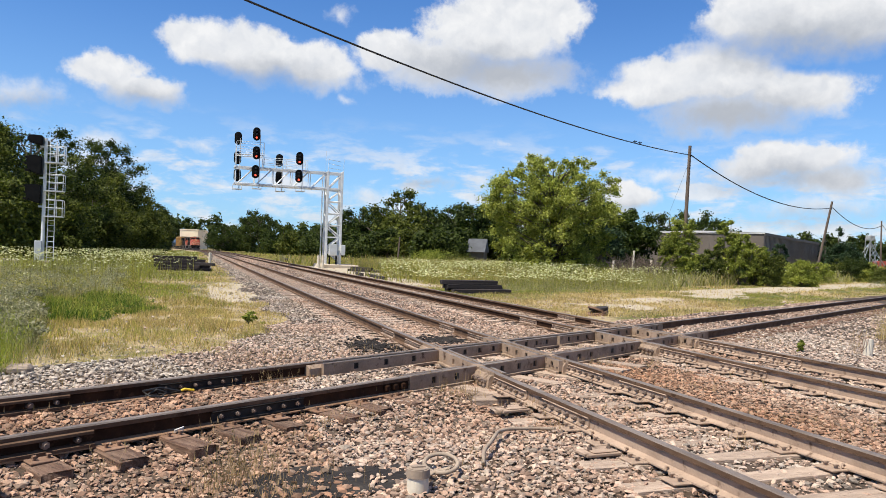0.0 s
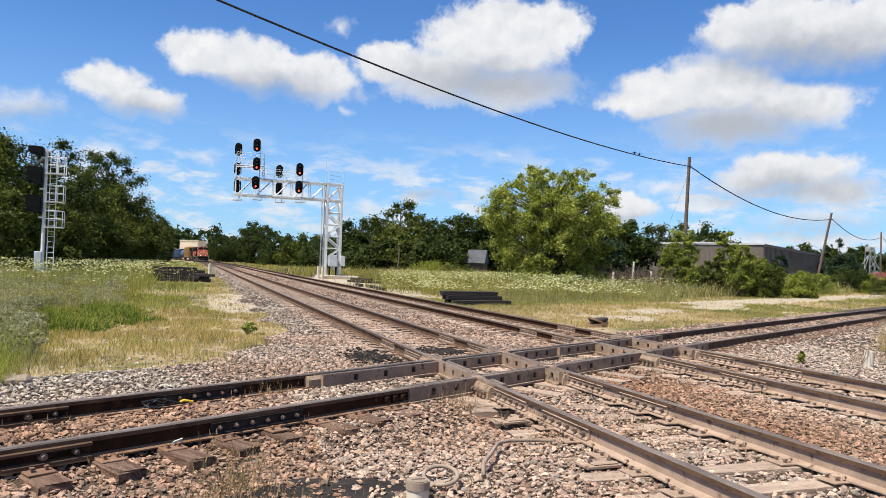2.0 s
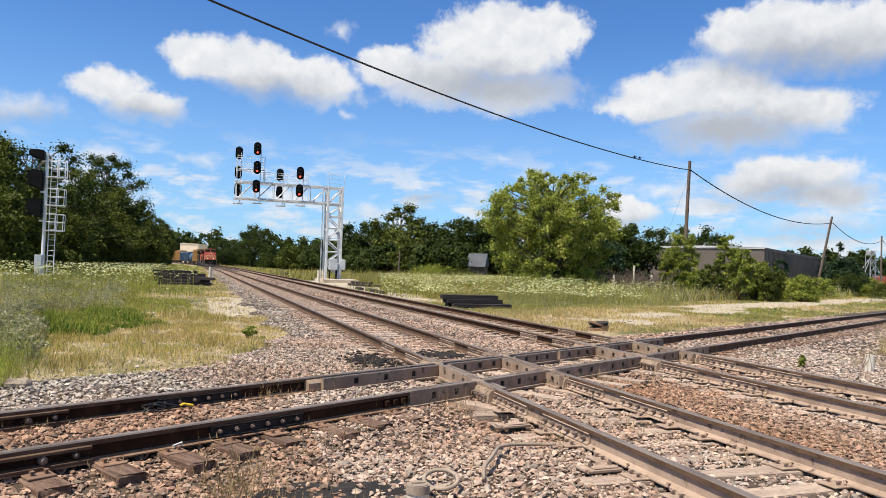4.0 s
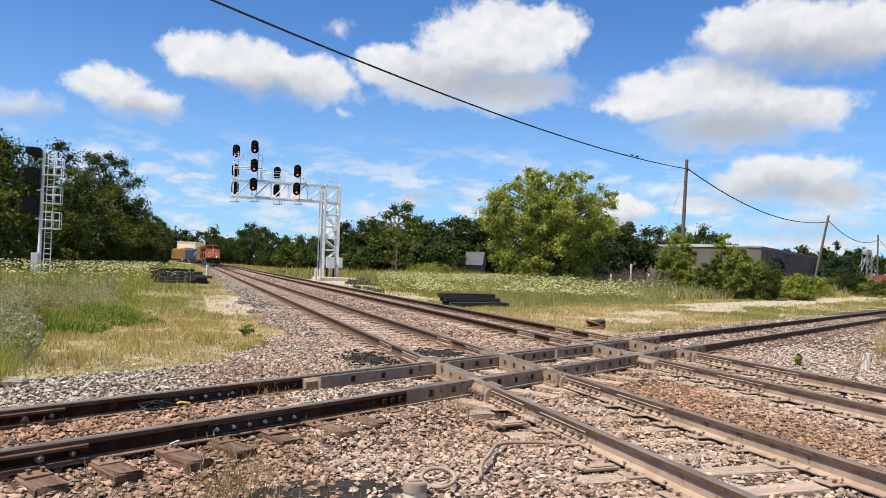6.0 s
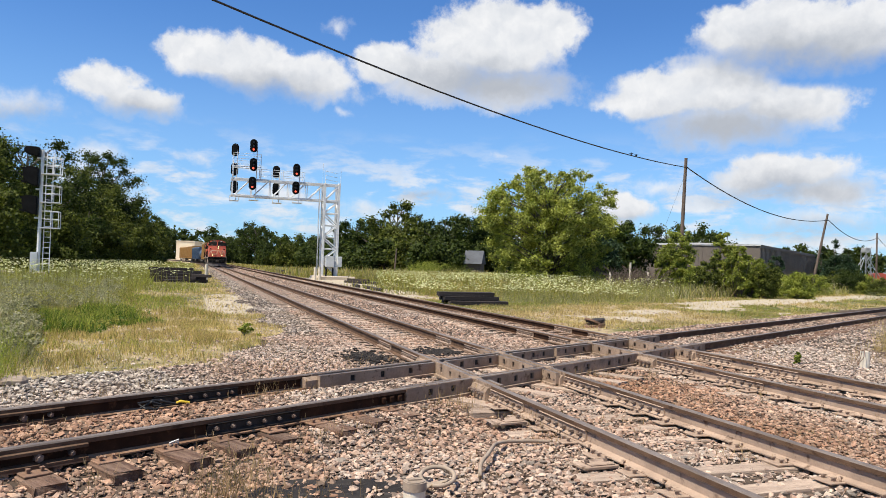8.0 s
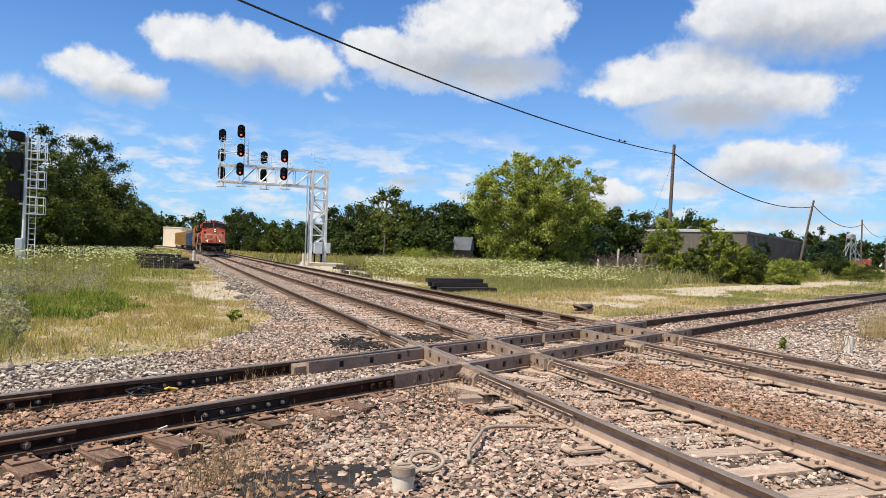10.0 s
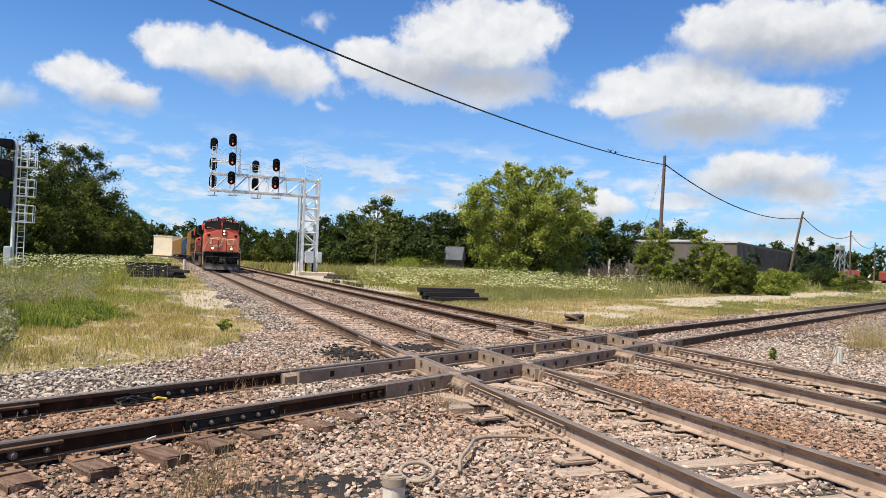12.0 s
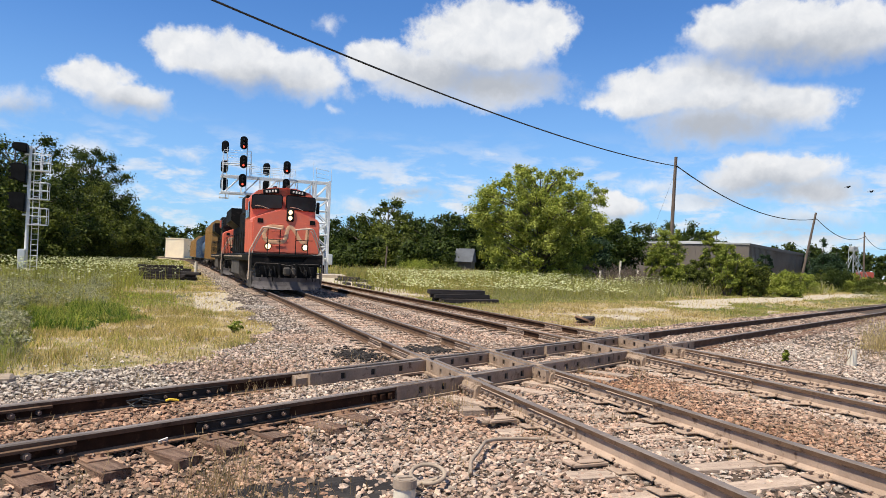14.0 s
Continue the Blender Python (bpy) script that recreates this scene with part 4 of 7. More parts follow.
def locomotive(lead):
    lab = "faded red-orange and black diesel locomotive with lit headlights" if lead else "second black diesel locomotive with red cab"
    t = thing("locomotive", Matrix.Identity(4), lab, "locomotive", "freight train")
    # frame and walkway
    bm = bmesh.new()
    box(bm, -1.53, 1.53, 0.9, 21.6, 1.30, 1.62, bevel=0.03)
    box(bm, -0.9, 0.9, 0.6, 22.0, 0.95, 1.30)
    part("underframe", bm, LOCOBLACK, t)
    # walkway lip, pale stripe along the sill
    for s in (-1, 1):
        bm = bmesh.new()
        for k in range(26):
            box(bm, s * 1.535 - 0.006, s * 1.535 + 0.006, 5.6 + k * 0.6, 5.6 + k * 0.6 + 0.25, 1.46, 1.52)
        part("sill_stripe", bm, RAILING, t)
    # nose: broad, its flat face leaning back a little, with a brow that rises to the middle
    def face(z):
        return 1.25 + 0.065 * (z - 1.64)
    bm = bmesh.new()
    prof = [(-1.52, 1.64), (1.52, 1.64), (1.51, 2.96), (1.45, 3.12), (0.34, 3.50), (-0.34, 3.50), (-1.45, 3.12), (-1.51, 2.96)]
    back = [bm.verts.new((x, 2.55, z)) for x, z in prof]
    front = [bm.verts.new((x * 0.97, face(z), z - (0.0 if z < 2 else 0.03))) for x, z in prof]
    bm.faces.new(front), bm.faces.new(list(reversed(back)))
    for j in range(8):
        bm.faces.new((front[j], back[j], back[(j + 1) % 8], front[(j + 1) % 8]))
    bmesh.ops.bevel(bm, geom=bm.edges[:], offset=0.05, segments=2, affect="EDGES")
    nose = part("nose", bm, RED, t)
    # nose door, its handle, grab irons
    bm = bmesh.new()
    box(bm, 0.30, 0.84, 1.245, 1.35, 1.72, 2.95, bevel=0.004)
    for v in bm.verts:
        v.co.y += face(v.co.z) - 1.25
    part("nose_door", bm, RED, nose)
    for z in (1.95, 2.25, 2.55, 2.85):
        bm = bmesh.new()
        tube(bm, [(-0.62, 1.36, z), (-0.62, 1.19, z), (-0.18, 1.19, z), (-0.18, 1.36, z)], 0.016)
        part("grab_iron", bm, RED, nose)
    # cream emblem: one broad flat band that winds over the face
    bm = bmesh.new()
    path = smooth_path([(x, face(z), z) for x, z in ((-0.14, 2.72), (-0.70, 2.73), (-0.93, 2.58), (-0.93, 2.26), (-0.72, 2.12), (-0.22, 2.12), (-0.04, 2.26), (0.06, 2.66),
                                                     (0.20, 2.74), (0.36, 2.60), (0.58, 2.24), (0.76, 2.12), (0.90, 2.26), (0.93, 2.76))], 4)
    tube(bm, path, 0.088, 8)
    for v in bm.verts:            # pressed flat against the plate
        v.co.y = face(v.co.z) + (v.co.y - face(v.co.z)) * 0.16
    part("emblem_band", bm, CREAM, nose, "dull cream emblem bands")
    for s in (-1, 1):            # small class lights on the brow
        bm = bmesh.new()
        box(bm, s * 1.14 - 0.12, s * 1.14 + 0.12, 1.31, 1.50, 2.88, 3.06, bevel=0.01)
        cl = part("class_light", bm, LOCOBLACK, nose)
    # cab
    bm = bmesh.new()
    sec = [(-1.48, 1.64), (1.48, 1.64), (1.48, 4.0), (1.22, 4.30), (0.5, 4.47), (-0.5, 4.47), (-1.22, 4.30), (-1.48, 4.0)]
    back = [bm.verts.new((x, 5.0, z)) for x, z in sec]
    front = [bm.verts.new((x * 0.99, 2.5 - (0.28 if z < 3 else 0.0) + (0.12 * (abs(x) / 1.4) ** 2), z)) for x, z in sec]
    bm.faces.new(front), bm.faces.new(list(reversed(back)))
    for j in range(8):
        bm.faces.new((front[j], back[j], back[(j + 1) % 8], front[(j + 1) % 8]))
    bmesh.ops.bevel(bm, geom=bm.edges[:], offset=0.04, segments=2, affect="EDGES")
    cab = part("cab", bm, RED if lead else LOCOBLACK, t)
    # windscreens in two halves: frame, pane, wiper
    for s in (-1, 1):
        tilt = pose(s * 0.765, 2.47, 3.80, 4, 0, s * 4.0)
        bm = bmesh.new()
        out = [(-0.66, -0.14), (-0.60, -0.21), (0.60, -0.27), (0.66, -0.21), (0.64, 0.24), (0.57, 0.30), (-0.60, 0.33), (-0.66, 0.27)]
        if s < 0:
            out = [(-x, z) for x, z in reversed(out)]
        prism(bm, [(x * 1.05, z * 1.11) for x, z in out], -0.055, 0.02, tilt)
        wf = part("window_frame", bm, BLACK, cab)
        bm = bmesh.new()
        prism(bm, out, -0.07, -0.03, tilt)
        part("pane", bm, GLASS, wf, "dark windscreen pane")
        bm = bmesh.new()
        tube(bm, [tilt @ Vector((0.1, -0.085, -0.27)), tilt @ Vector((-0.2, -0.095, -0.17)), tilt @ Vector((-0.52, -0.09, -0.15))], 0.011, 5)
        part("wiper", bm, RAILING, cab)
        # number boards, with plain bars for the figures
        bm = bmesh.new()
        nb = pose(s * 0.60, 2.42, 4.29, 0, s * 6.0, s * 3.0)
        box(bm, -0.36, 0.36, -0.06, 0.08, -0.105, 0.105, nb, bevel=0.03)
        board = part("number_board", bm, BLACK, cab, "black number board with pale bars")
        for k in range(4):
            bm = bmesh.new()
            box(bm, -0.25 + k * 0.135, -0.25 + k * 0.135 + 0.075, -0.068, -0.055, -0.05, 0.045, nb)
            part("pale_bar", bm, NUMBER, board)
        # side windows, mirrors
        bm = bmesh.new()
        for y0, y1 in ((3.0, 3.8), (3.95, 4.7)):
            box(bm, s * 1.475 - 0.03, s * 1.475 + 0.03, y0, y1, 3.15, 3.85, bevel=0.02)
        part("side_window", bm, GLASS, cab)
        bm = bmesh.new()
        box(bm, s * 1.62 - 0.06, s * 1.62 + 0.06, 2.75, 3.0, 3.45, 3.95, bevel=0.02)
        part("mirror", bm, BLACK if s > 0 else RED, cab)
    # headlights on the brow, ditch lights above the platform
    bm = bmesh.new()
    box(bm, -0.02, 0.30, 1.28, 1.6, 2.98, 3.50, bevel=0.03)
    hl = part("headlight_box", bm, LOCOBLACK, nose)
    for z in (3.12, 3.36):
        bm = bmesh.new()
        rod(bm, (0.14, 1.285, z), (0.14, 1.262, z), 0.09, 16)
        part("headlight", bm, HEADLIGHT if lead else LENS_OFF, hl, "lit headlight")
    for s in (-1, 1):
        bm = bmesh.new()
        rod(bm, (s * 0.80, 1.02, 1.92), (s * 0.80, 1.16, 1.92), 0.15, 16)
        dl = part("ditch_light_housing", bm, LOCOBLACK, t)
        bm = bmesh.new()
        rod(bm, (s * 0.80, 1.015, 1.92), (s * 0.80, 0.995, 1.92), 0.11, 16)
        part("ditch_light", bm, HEADLIGHT if lead else LENS_OFF, dl, "lit ditch light")
    # platform, anticlimber with its recess, plow
    bm = bmesh.new()
    box(bm, -1.52, 1.52, 0.60, 1.2, 1.50, 1.62, bevel=0.02)
    box(bm, -1.46, 1.46, 0.80, 1.2, 1.10, 1.50)
    part("anticlimber", bm, LOCOBLACK, t)
    for s in (-1, 1):             # slanting braces under the platform
        bm = bmesh.new()
        prism(bm, [(s * 1.50, 1.50), (s * 0.86, 1.50), (s * 0.60, 1.20), (s * 0.70, 1.12), (s * 1.50, 1.22)], 0.62, 0.80)
        part("platform_brace", bm, LOCOBLACK, t)
    bm = bmesh.new()
    cols = [(-1.50, 0.72, 0.22), (-1.20, 0.50, 0.13), (-0.55, 0.30, 0.11), (0.55, 0.30, 0.11), (1.20, 0.50, 0.13), (1.50, 0.72, 0.22)]
    grid = []
    for x, y, zlow in cols:       # curled blade: top leans back, foot runs forward
        grid.append([bm.verts.new((x, y + dy, zlow + (0.62 - zlow) * f)) for f, dy in ((0, -0.06), (0.3, 0.0), (0.65, 0.03), (1.0, 0.0))]
                    + [bm.verts.new((x, y + 0.09, 0.62)), bm.verts.new((x, y + 0.07, zlow))])
    for a, b in zip(grid, grid[1:]):
        for j in range(6):
            bm.faces.new((a[j], b[j], b[(j + 1) % 6], a[(j + 1) % 6]))
    bm.faces.new(grid[0]), bm.faces.new(list(reversed(grid[-1])))
    plow = part("plow", bm, PLOW, t, "scuffed grey plow blade")
    for x in (-1.05, -0.35, 0.35, 1.05):
        bm = bmesh.new()
        box(bm, x - 0.03, x + 0.03, 0.30 + 0.18 * abs(x), 0.62, 0.52, 0.72)
        part("plow_bracket", bm, GRIME, plow)
    for s in (-1, 1):
        bm = bmesh.new()
        prism(bm, [(0, 0.14), (0, 0.85), (0.55, 0.85), (0.55, 0.24)], -0.03, 0.03, Matrix.Translation((s * 1.46, 0.68, 0)) @ Matrix.Rotation(radians(90 - s * 14), 4, "Z"))
        part("plow_wing", bm, GRIME, t)
    bm = bmesh.new()
    box(bm, -1.30, 1.30, 0.66, 0.9, 0.55, 1.30)
    for s in (-1, 1):
        box(bm, s * 0.36 - 0.05, s * 0.36 + 0.05, 0.42, 0.66, 0.66, 1.24, bevel=0.01)
        box(bm, s * 1.02 - 0.14, s * 1.02 + 0.14, 0.60, 0.66, 0.74, 1.10, bevel=0.01)
    part("pilot_plate", bm, LOCOBLACK, t)
    bm = bmesh.new()
    box(bm, -0.15, 0.15, 0.0, 0.66, 0.80, 1.02, bevel=0.04)
    box(bm, -0.26, 0.04, -0.28, 0.04, 0.72, 1.08, bevel=0.07)
    box(bm, 0.08, 0.25, -0.20, 0.06, 0.74, 1.06, bevel=0.05)
    rod(bm, (0.13, -0.10, 0.66), (0.13, -0.10, 1.13), 0.045, 8)
    part("coupler", bm, GRIME, t)
    bm = bmesh.new()
    tube(bm, [(-1.42, 0.58, 1.0), (-1.34, 0.52, 1.22), (-0.4, 0.50, 1.22), (0.0, 0.40, 1.14), (0.4, 0.50, 1.22), (1.34, 0.52, 1.22), (1.42, 0.58, 1.0)], 0.018, 6)
    part("uncoupling_lever", bm, GRIME, t)
    for x, drop, out in ((-0.98, 0.40, 0.10), (-0.80, 0.52, 0.16), (-0.58, 0.34, 0.06), (0.52, 0.30, 0.18), (0.70, 0.44, 0.08), (0.92, 0.50, 0.12)):
        bm = bmesh.new()
        tube(bm, smooth_path([(x, 0.64, 1.10), (x, 0.46, 1.08), (x + 0.03, 0.36 - out, 0.90), (x + out, 0.34 - out, 1.05 - drop), (x + 0.15, 0.44, 1.0 - drop)], 3), 0.024, 6)
        part("air_hose", bm, BLACK, t)
    for x, z, hgt in ((-0.7, 0.66, 0.3), (0.78, 0.70, 0.26)):     # valves and hangers at the pilot
        bm = bmesh.new()
        box(bm, x - 0.07, x + 0.07, 0.56, 0.66, z, z + hgt, bevel=0.02)
        part("hose_bracket", bm, GRIME, t)
    # front railings and steps
    for s in (-1, 1):
        bm = bmesh.new()
        tube(bm, smooth_path([(s * 0.30, 0.72, 2.62), (s * 0.62, 0.70, 2.66), (s * 1.00, 0.72, 2.68), (s * 1.14, 0.78, 2.58), (s * 1.50, 1.00, 1.86), (s * 1.57, 1.04, 1.62), (s * 1.58, 1.04, 0.50)], 4), 0.032, 8)
        tube(bm, smooth_path([(s * 0.98, 0.76, 2.60), (s * 1.08, 0.80, 2.50), (s * 1.40, 1.00, 1.84), (s * 1.46, 1.02, 1.62)], 4), 0.026, 8)
        part("front_railing", bm, RAILING, t, "pale front handrail")
        bm = bmesh.new()
        tube(bm, [(s * 0.86, 0.74, 1.62), (s * 0.86, 0.74, 2.66)], 0.02)
        tube(bm, [(s * 0.34, 0.74, 1.62), (s * 0.34, 0.74, 2.63)], 0.02)
        tube(bm, [(s * 0.34, 0.72, 2.2), (s * 1.1, 0.8, 2.2)], 0.016)
        part("railing_post", bm, LOCOBLACK, t)
        bm = bmesh.new()
        for k, z in enumerate((0.45, 0.78, 1.10)):
            box(bm, s * 1.36 - 0.20, s * 1.36 + 0.17, 0.88, 1.25, z, z + 0.03)
        box(bm, s * 1.53 - 0.02, s * 1.53 + 0.02, 0.88, 0.92, 0.45, 1.4)
        box(bm, s * 1.53 - 0.02, s * 1.53 + 0.02, 1.22, 1.26, 0.45, 1.4)
        part("step_well", bm, GRIME, t)
    # hood
    bm = bmesh.new()
    sec = [(-1.0, 1.62), (1.0, 1.62), (1.0, 3.85), (0.8, 4.15), (-0.8, 4.15), (-1.0, 3.85)]
    prism(bm, sec, 5.0, 20.6)
    hood = part("hood", bm, LOCOBLACK, t)
    for s in (-1, 1):
        for k in range(15):
            bm = bmesh.new()
            box(bm, s * 1.0 - 0.02, s * 1.0 + 0.02, 7.0 + k * 0.85, 7.0 + k * 0.85 + 0.74, 1.80, 3.35 if k < 8 else 2.9, bevel=0.008)
            part("hood_door", bm, LOCOBLACK if not 0 <= k < 4 else RED, hood)
        bm = bmesh.new()
        box(bm, s * 1.0 - 0.4, s * 1.0 + 0.42, 5.1, 6.7, 1.64, 3.4, bevel=0.04)
        part("electrical_cabinet", bm, LOCOBLACK, t)
        bm = bmesh.new()          # flared radiator at the rear and dynamic brake blister
        sec2 = [(s * 0.9, 3.1), (s * 1.52, 3.55), (s * 1.52, 4.25), (s * 0.9, 4.25)]
        prism(bm, sec2, 15.2, 20.2)
        part("radiator_wing", bm, LOCOBLACK, hood)
        bm = bmesh.new()
        sec3 = [(s * 0.9, 3.4), (s * 1.34, 3.6), (s * 1.34, 4.38), (s * 0.9, 4.38)]
        prism(bm, sec3, 6.6, 9.4)
        part("brake_blister", bm, LOCOBLACK, hood)
        # side walkway rail with stanchions
        bm = bmesh.new()
        tube(bm, [(s * 1.50, 5.4, 2.62), (s * 1.50, 21.4, 2.62)], 0.018)
        part("side_railing", bm, LOCOBLACK, t)
        for k in range(11):
            bm = bmesh.new()
            tube(bm, [(s * 1.50, 5.4 + k * 1.6, 1.62), (s * 1.50, 5.4 + k * 1.6, 2.62)], 0.016, 5)
            part("stanchion", bm, LOCOBLACK, t)
    bm = bmesh.new()
    box(bm, -0.86, 0.86, 5.4, 14.8, 4.13, 4.32, bevel=0.05)
    for k in range(3):
        rod(bm, (0, 16.2 + k * 1.5, 4.12), (0, 16.2 + k * 1.5, 4.30), 0.62, 18)
    part("roof_equipment", bm, LOCOBLACK, hood)
    bm = bmesh.new()
    rod(bm, (-0.3, 3.6, 4.42), (-0.3, 3.6, 4.62), 0.10, 10)
    for k in range(3):
        rod(bm, (0.25, 3.3 + 0.16 * k, 4.55), (0.25, 2.95 + 0.16 * k, 4.58), 0.03, 8, 0.07)
    part("horn", bm, GRIME, cab)
    # fuel tank, trucks, wheels
    bm = bmesh.new()
    prism(bm, [(-1.45, 0.55), (-1.2, 0.25), (1.2, 0.25), (1.45, 0.55), (1.45, 1.3), (-1.45, 1.3)], 8.2, 14.2)
    part("fuel_tank", bm, GRIME, t)
    for y in (4.6, 17.8):
        side_frames(t, y, 2.35, (-1.7, 0, 1.7), GRIME)
        for a in (-1.7, 0, 1.7):
            wheelset(t, y + a, 0.53)
    for o in t.children_recursive:            # full cab height above the deck
        if o.type == "MESH" and not o.name.startswith(("wheelset", "truck_frame")):
            for v in o.data.vertices:
                if v.co.z > 1.3:
                    v.co.z = 1.3 + (v.co.z - 1.3) * 1.065
    return t


def freight_car(kind, mat, label, length=18.0, height=4.6):
    t = thing("freight_car", Matrix.Identity(4), label, "freight car", "freight train")
    bm = bmesh.new()
    box(bm, -0.5, 0.5, 0.2, length - 0.2, 0.85, 1.15)
    part("sill", bm, GRIME, t)
    if kind == "tank":
        bm = bmesh.new()
        rod(bm, (0, 1.2, 2.55), (0, length - 1.2, 2.55), 1.45, 28)
        bmesh.ops.bevel(bm, geom=[e for e in bm.edges if abs(e.verts[0].co.y - e.verts[1].co.y) < 0.01], offset=0.3, segments=3, affect="EDGES")
        part("tank", bm, mat, t, smooth=True)
        bm = bmesh.new()
        rod(bm, (0, length / 2, 3.9), (0, length / 2, 4.35), 0.5, 14)
        part("dome", bm, mat, t)
    elif kind == "box":
        bm = bmesh.new()
        prism(bm, [(-1.5, 1.1), (1.5, 1.1), (1.5, height - 0.3), (1.1, height), (-1.1, height), (-1.5, height - 0.3)], 0.7, length - 0.7)
        body = part("body", bm, mat, t)
        for s in (-1, 1):
            for k in range(int((length - 1.8) / 0.8)):
                bm = bmesh.new()
                y = 0.95 + k * 0.8
                box(bm, s * 1.53 - 0.04, s * 1.53 + 0.04, y, y + 0.1, 1.15, height - 0.35)
                part("side_post", bm, mat, body)
        bm = bmesh.new()
        for k in range(8):
            box(bm, 0.85, 1.25, 0.62, 0.70, 1.2 + 0.4 * k, 1.23 + 0.4 * k)
        for z in (1.6, 2.3, 3.0, 3.7):
            box(bm, -1.45, 1.45, 0.64, 0.70, z, z + 0.08)
        part("end_ladder", bm, mat, body)
    for y in (2.2, length - 2.2):
        side_frames(t, y, 1.25, (-0.9, 0.9), GRIME)
        for a in (-0.9, 0.9):
            wheelset(t, y + a, 0.42)
    bm = bmesh.new()
    box(bm, -0.12, 0.12, -0.35, 0.4, 0.78, 1.0, bevel=0.03)
    part("coupler", bm, GRIME, t)
    return t


def build_train():
    cars = [(locomotive(True), 22.3), (locomotive(False), 22.3)]
    for kind, mat, label, length, height in (
            ("box", YELLOW, "tall faded yellow boxcar with ribbed sides", 19.5, 5.1),
            ("tank", BLUECAR, "faded blue railway tank car", 17.0, 4.4),
            ("box", BLUECAR, "weathered blue boxcar with ribbed sides", 17.0, 4.5),
            ("box", BLUECAR, "dark blue freight car with ribbed sides", 18.0, 4.6),
            ("box", YELLOW, "long yellow autorack car, dusty", 27.0, 5.3),
            ("box", YELLOW, "last dusty yellow autorack car of the train", 27.0, 5.3)):
        cars.append((freight_car(kind, mat, label, length, height), length))
    return cars


TRAIN = build_train()
TRAIN_SPEED, TRAIN_END = 17.0, 20.9


def front_at(t):
    return TRAIN_END + TRAIN_SPEED * (14.0 - t)


def car_pose(y, length):
    a, b = y + 3.0, y + length - 3.0
    pa, pb = Vector((bend(a), a, 0)), Vector((bend(b), b, 0))
    d = (pb - pa).normalized()
    p = pa - d * 3.0
    return pose(p.x, p.y, RT, 0, 0, -math.degrees(math.atan2(d.x, d.y)))

# ---- signals ----
def signal_head(parent, x, y, z, facing, lit=None):
    """A three-lamp head on an oblong black target; facing -1 looks south, +1 north."""
    bm = bmesh.new()
    w, h = 0.34, 0.62
    out = [(w * math.cos(a), (h - w) * (1 if math.sin(a) > 0 else -1) + w * math.sin(a)) for a in [2 * math.pi * (k + 0.5) / 20 for k in range(20)]]
    prism(bm, out, -0.02, 0.02, Matrix.Translation((x, y, z)))
    head = part("signal_head", bm, BLACK, parent, "black three-lamp signal head")
    bm = bmesh.new()
    box(bm, x - 0.2, x + 0.2, y - facing * 0.27 if facing > 0 else y + 0.02, y - 0.02 if facing > 0 else y + 0.27, z - 0.5, z + 0.5, bevel=0.04)
    part("lamp_case", bm, BLACK, head)
    for k in range(3):
        zz = z + 0.34 - 0.34 * k
        bm = bmesh.new()
        r, d = 0.135, 0.26
        pts = [2 * math.pi * j / 16 for j in range(16)]
        inner, outer = [], []
        for a in pts:          # hood: longer above than below
            ln = d * (0.35 + 0.65 * max(0, math.sin(a) * 0.7 + 0.3))
            inner.append(bm.verts.new((x + r * math.cos(a), y + facing * 0.02, zz + r * math.sin(a))))
            outer.append(bm.verts.new((x + r * math.cos(a), y + facing * (0.02 + ln), zz + r * math.sin(a))))
        for j in range(16):
            bm.faces.new((inner[j], inner[(j + 1) % 16], outer[(j + 1) % 16], outer[j]))
        part("hood", bm, BLACK, head)
        bm = bmesh.new()
        rod(bm, (x, y + facing * 0.02, zz), (x, y + facing * 0.04, zz), 0.09, 16)
        part("lens", bm, RED_LAMP if lit == k else LENS_OFF, head, "glowing red lens" if lit == k else "")
    return head


def ladder(parent, x, y, z0, z1, ang=0.0, w=0.4):
    bm = bmesh.new()
    c, s = math.cos(ang) * w / 2, math.sin(ang) * w / 2
    for k in (-1, 1):
        rod(bm, (x + k * c, y + k * s, z0), (x + k * c, y + k * s, z1), 0.028, 6)
    z = z0 + 0.2
    while z < z1:
        rod(bm, (x - c, y - s, z), (x + c, y + s, z), 0.018, 6)
        z += 0.32
    part("ladder", bm, GALV, parent)


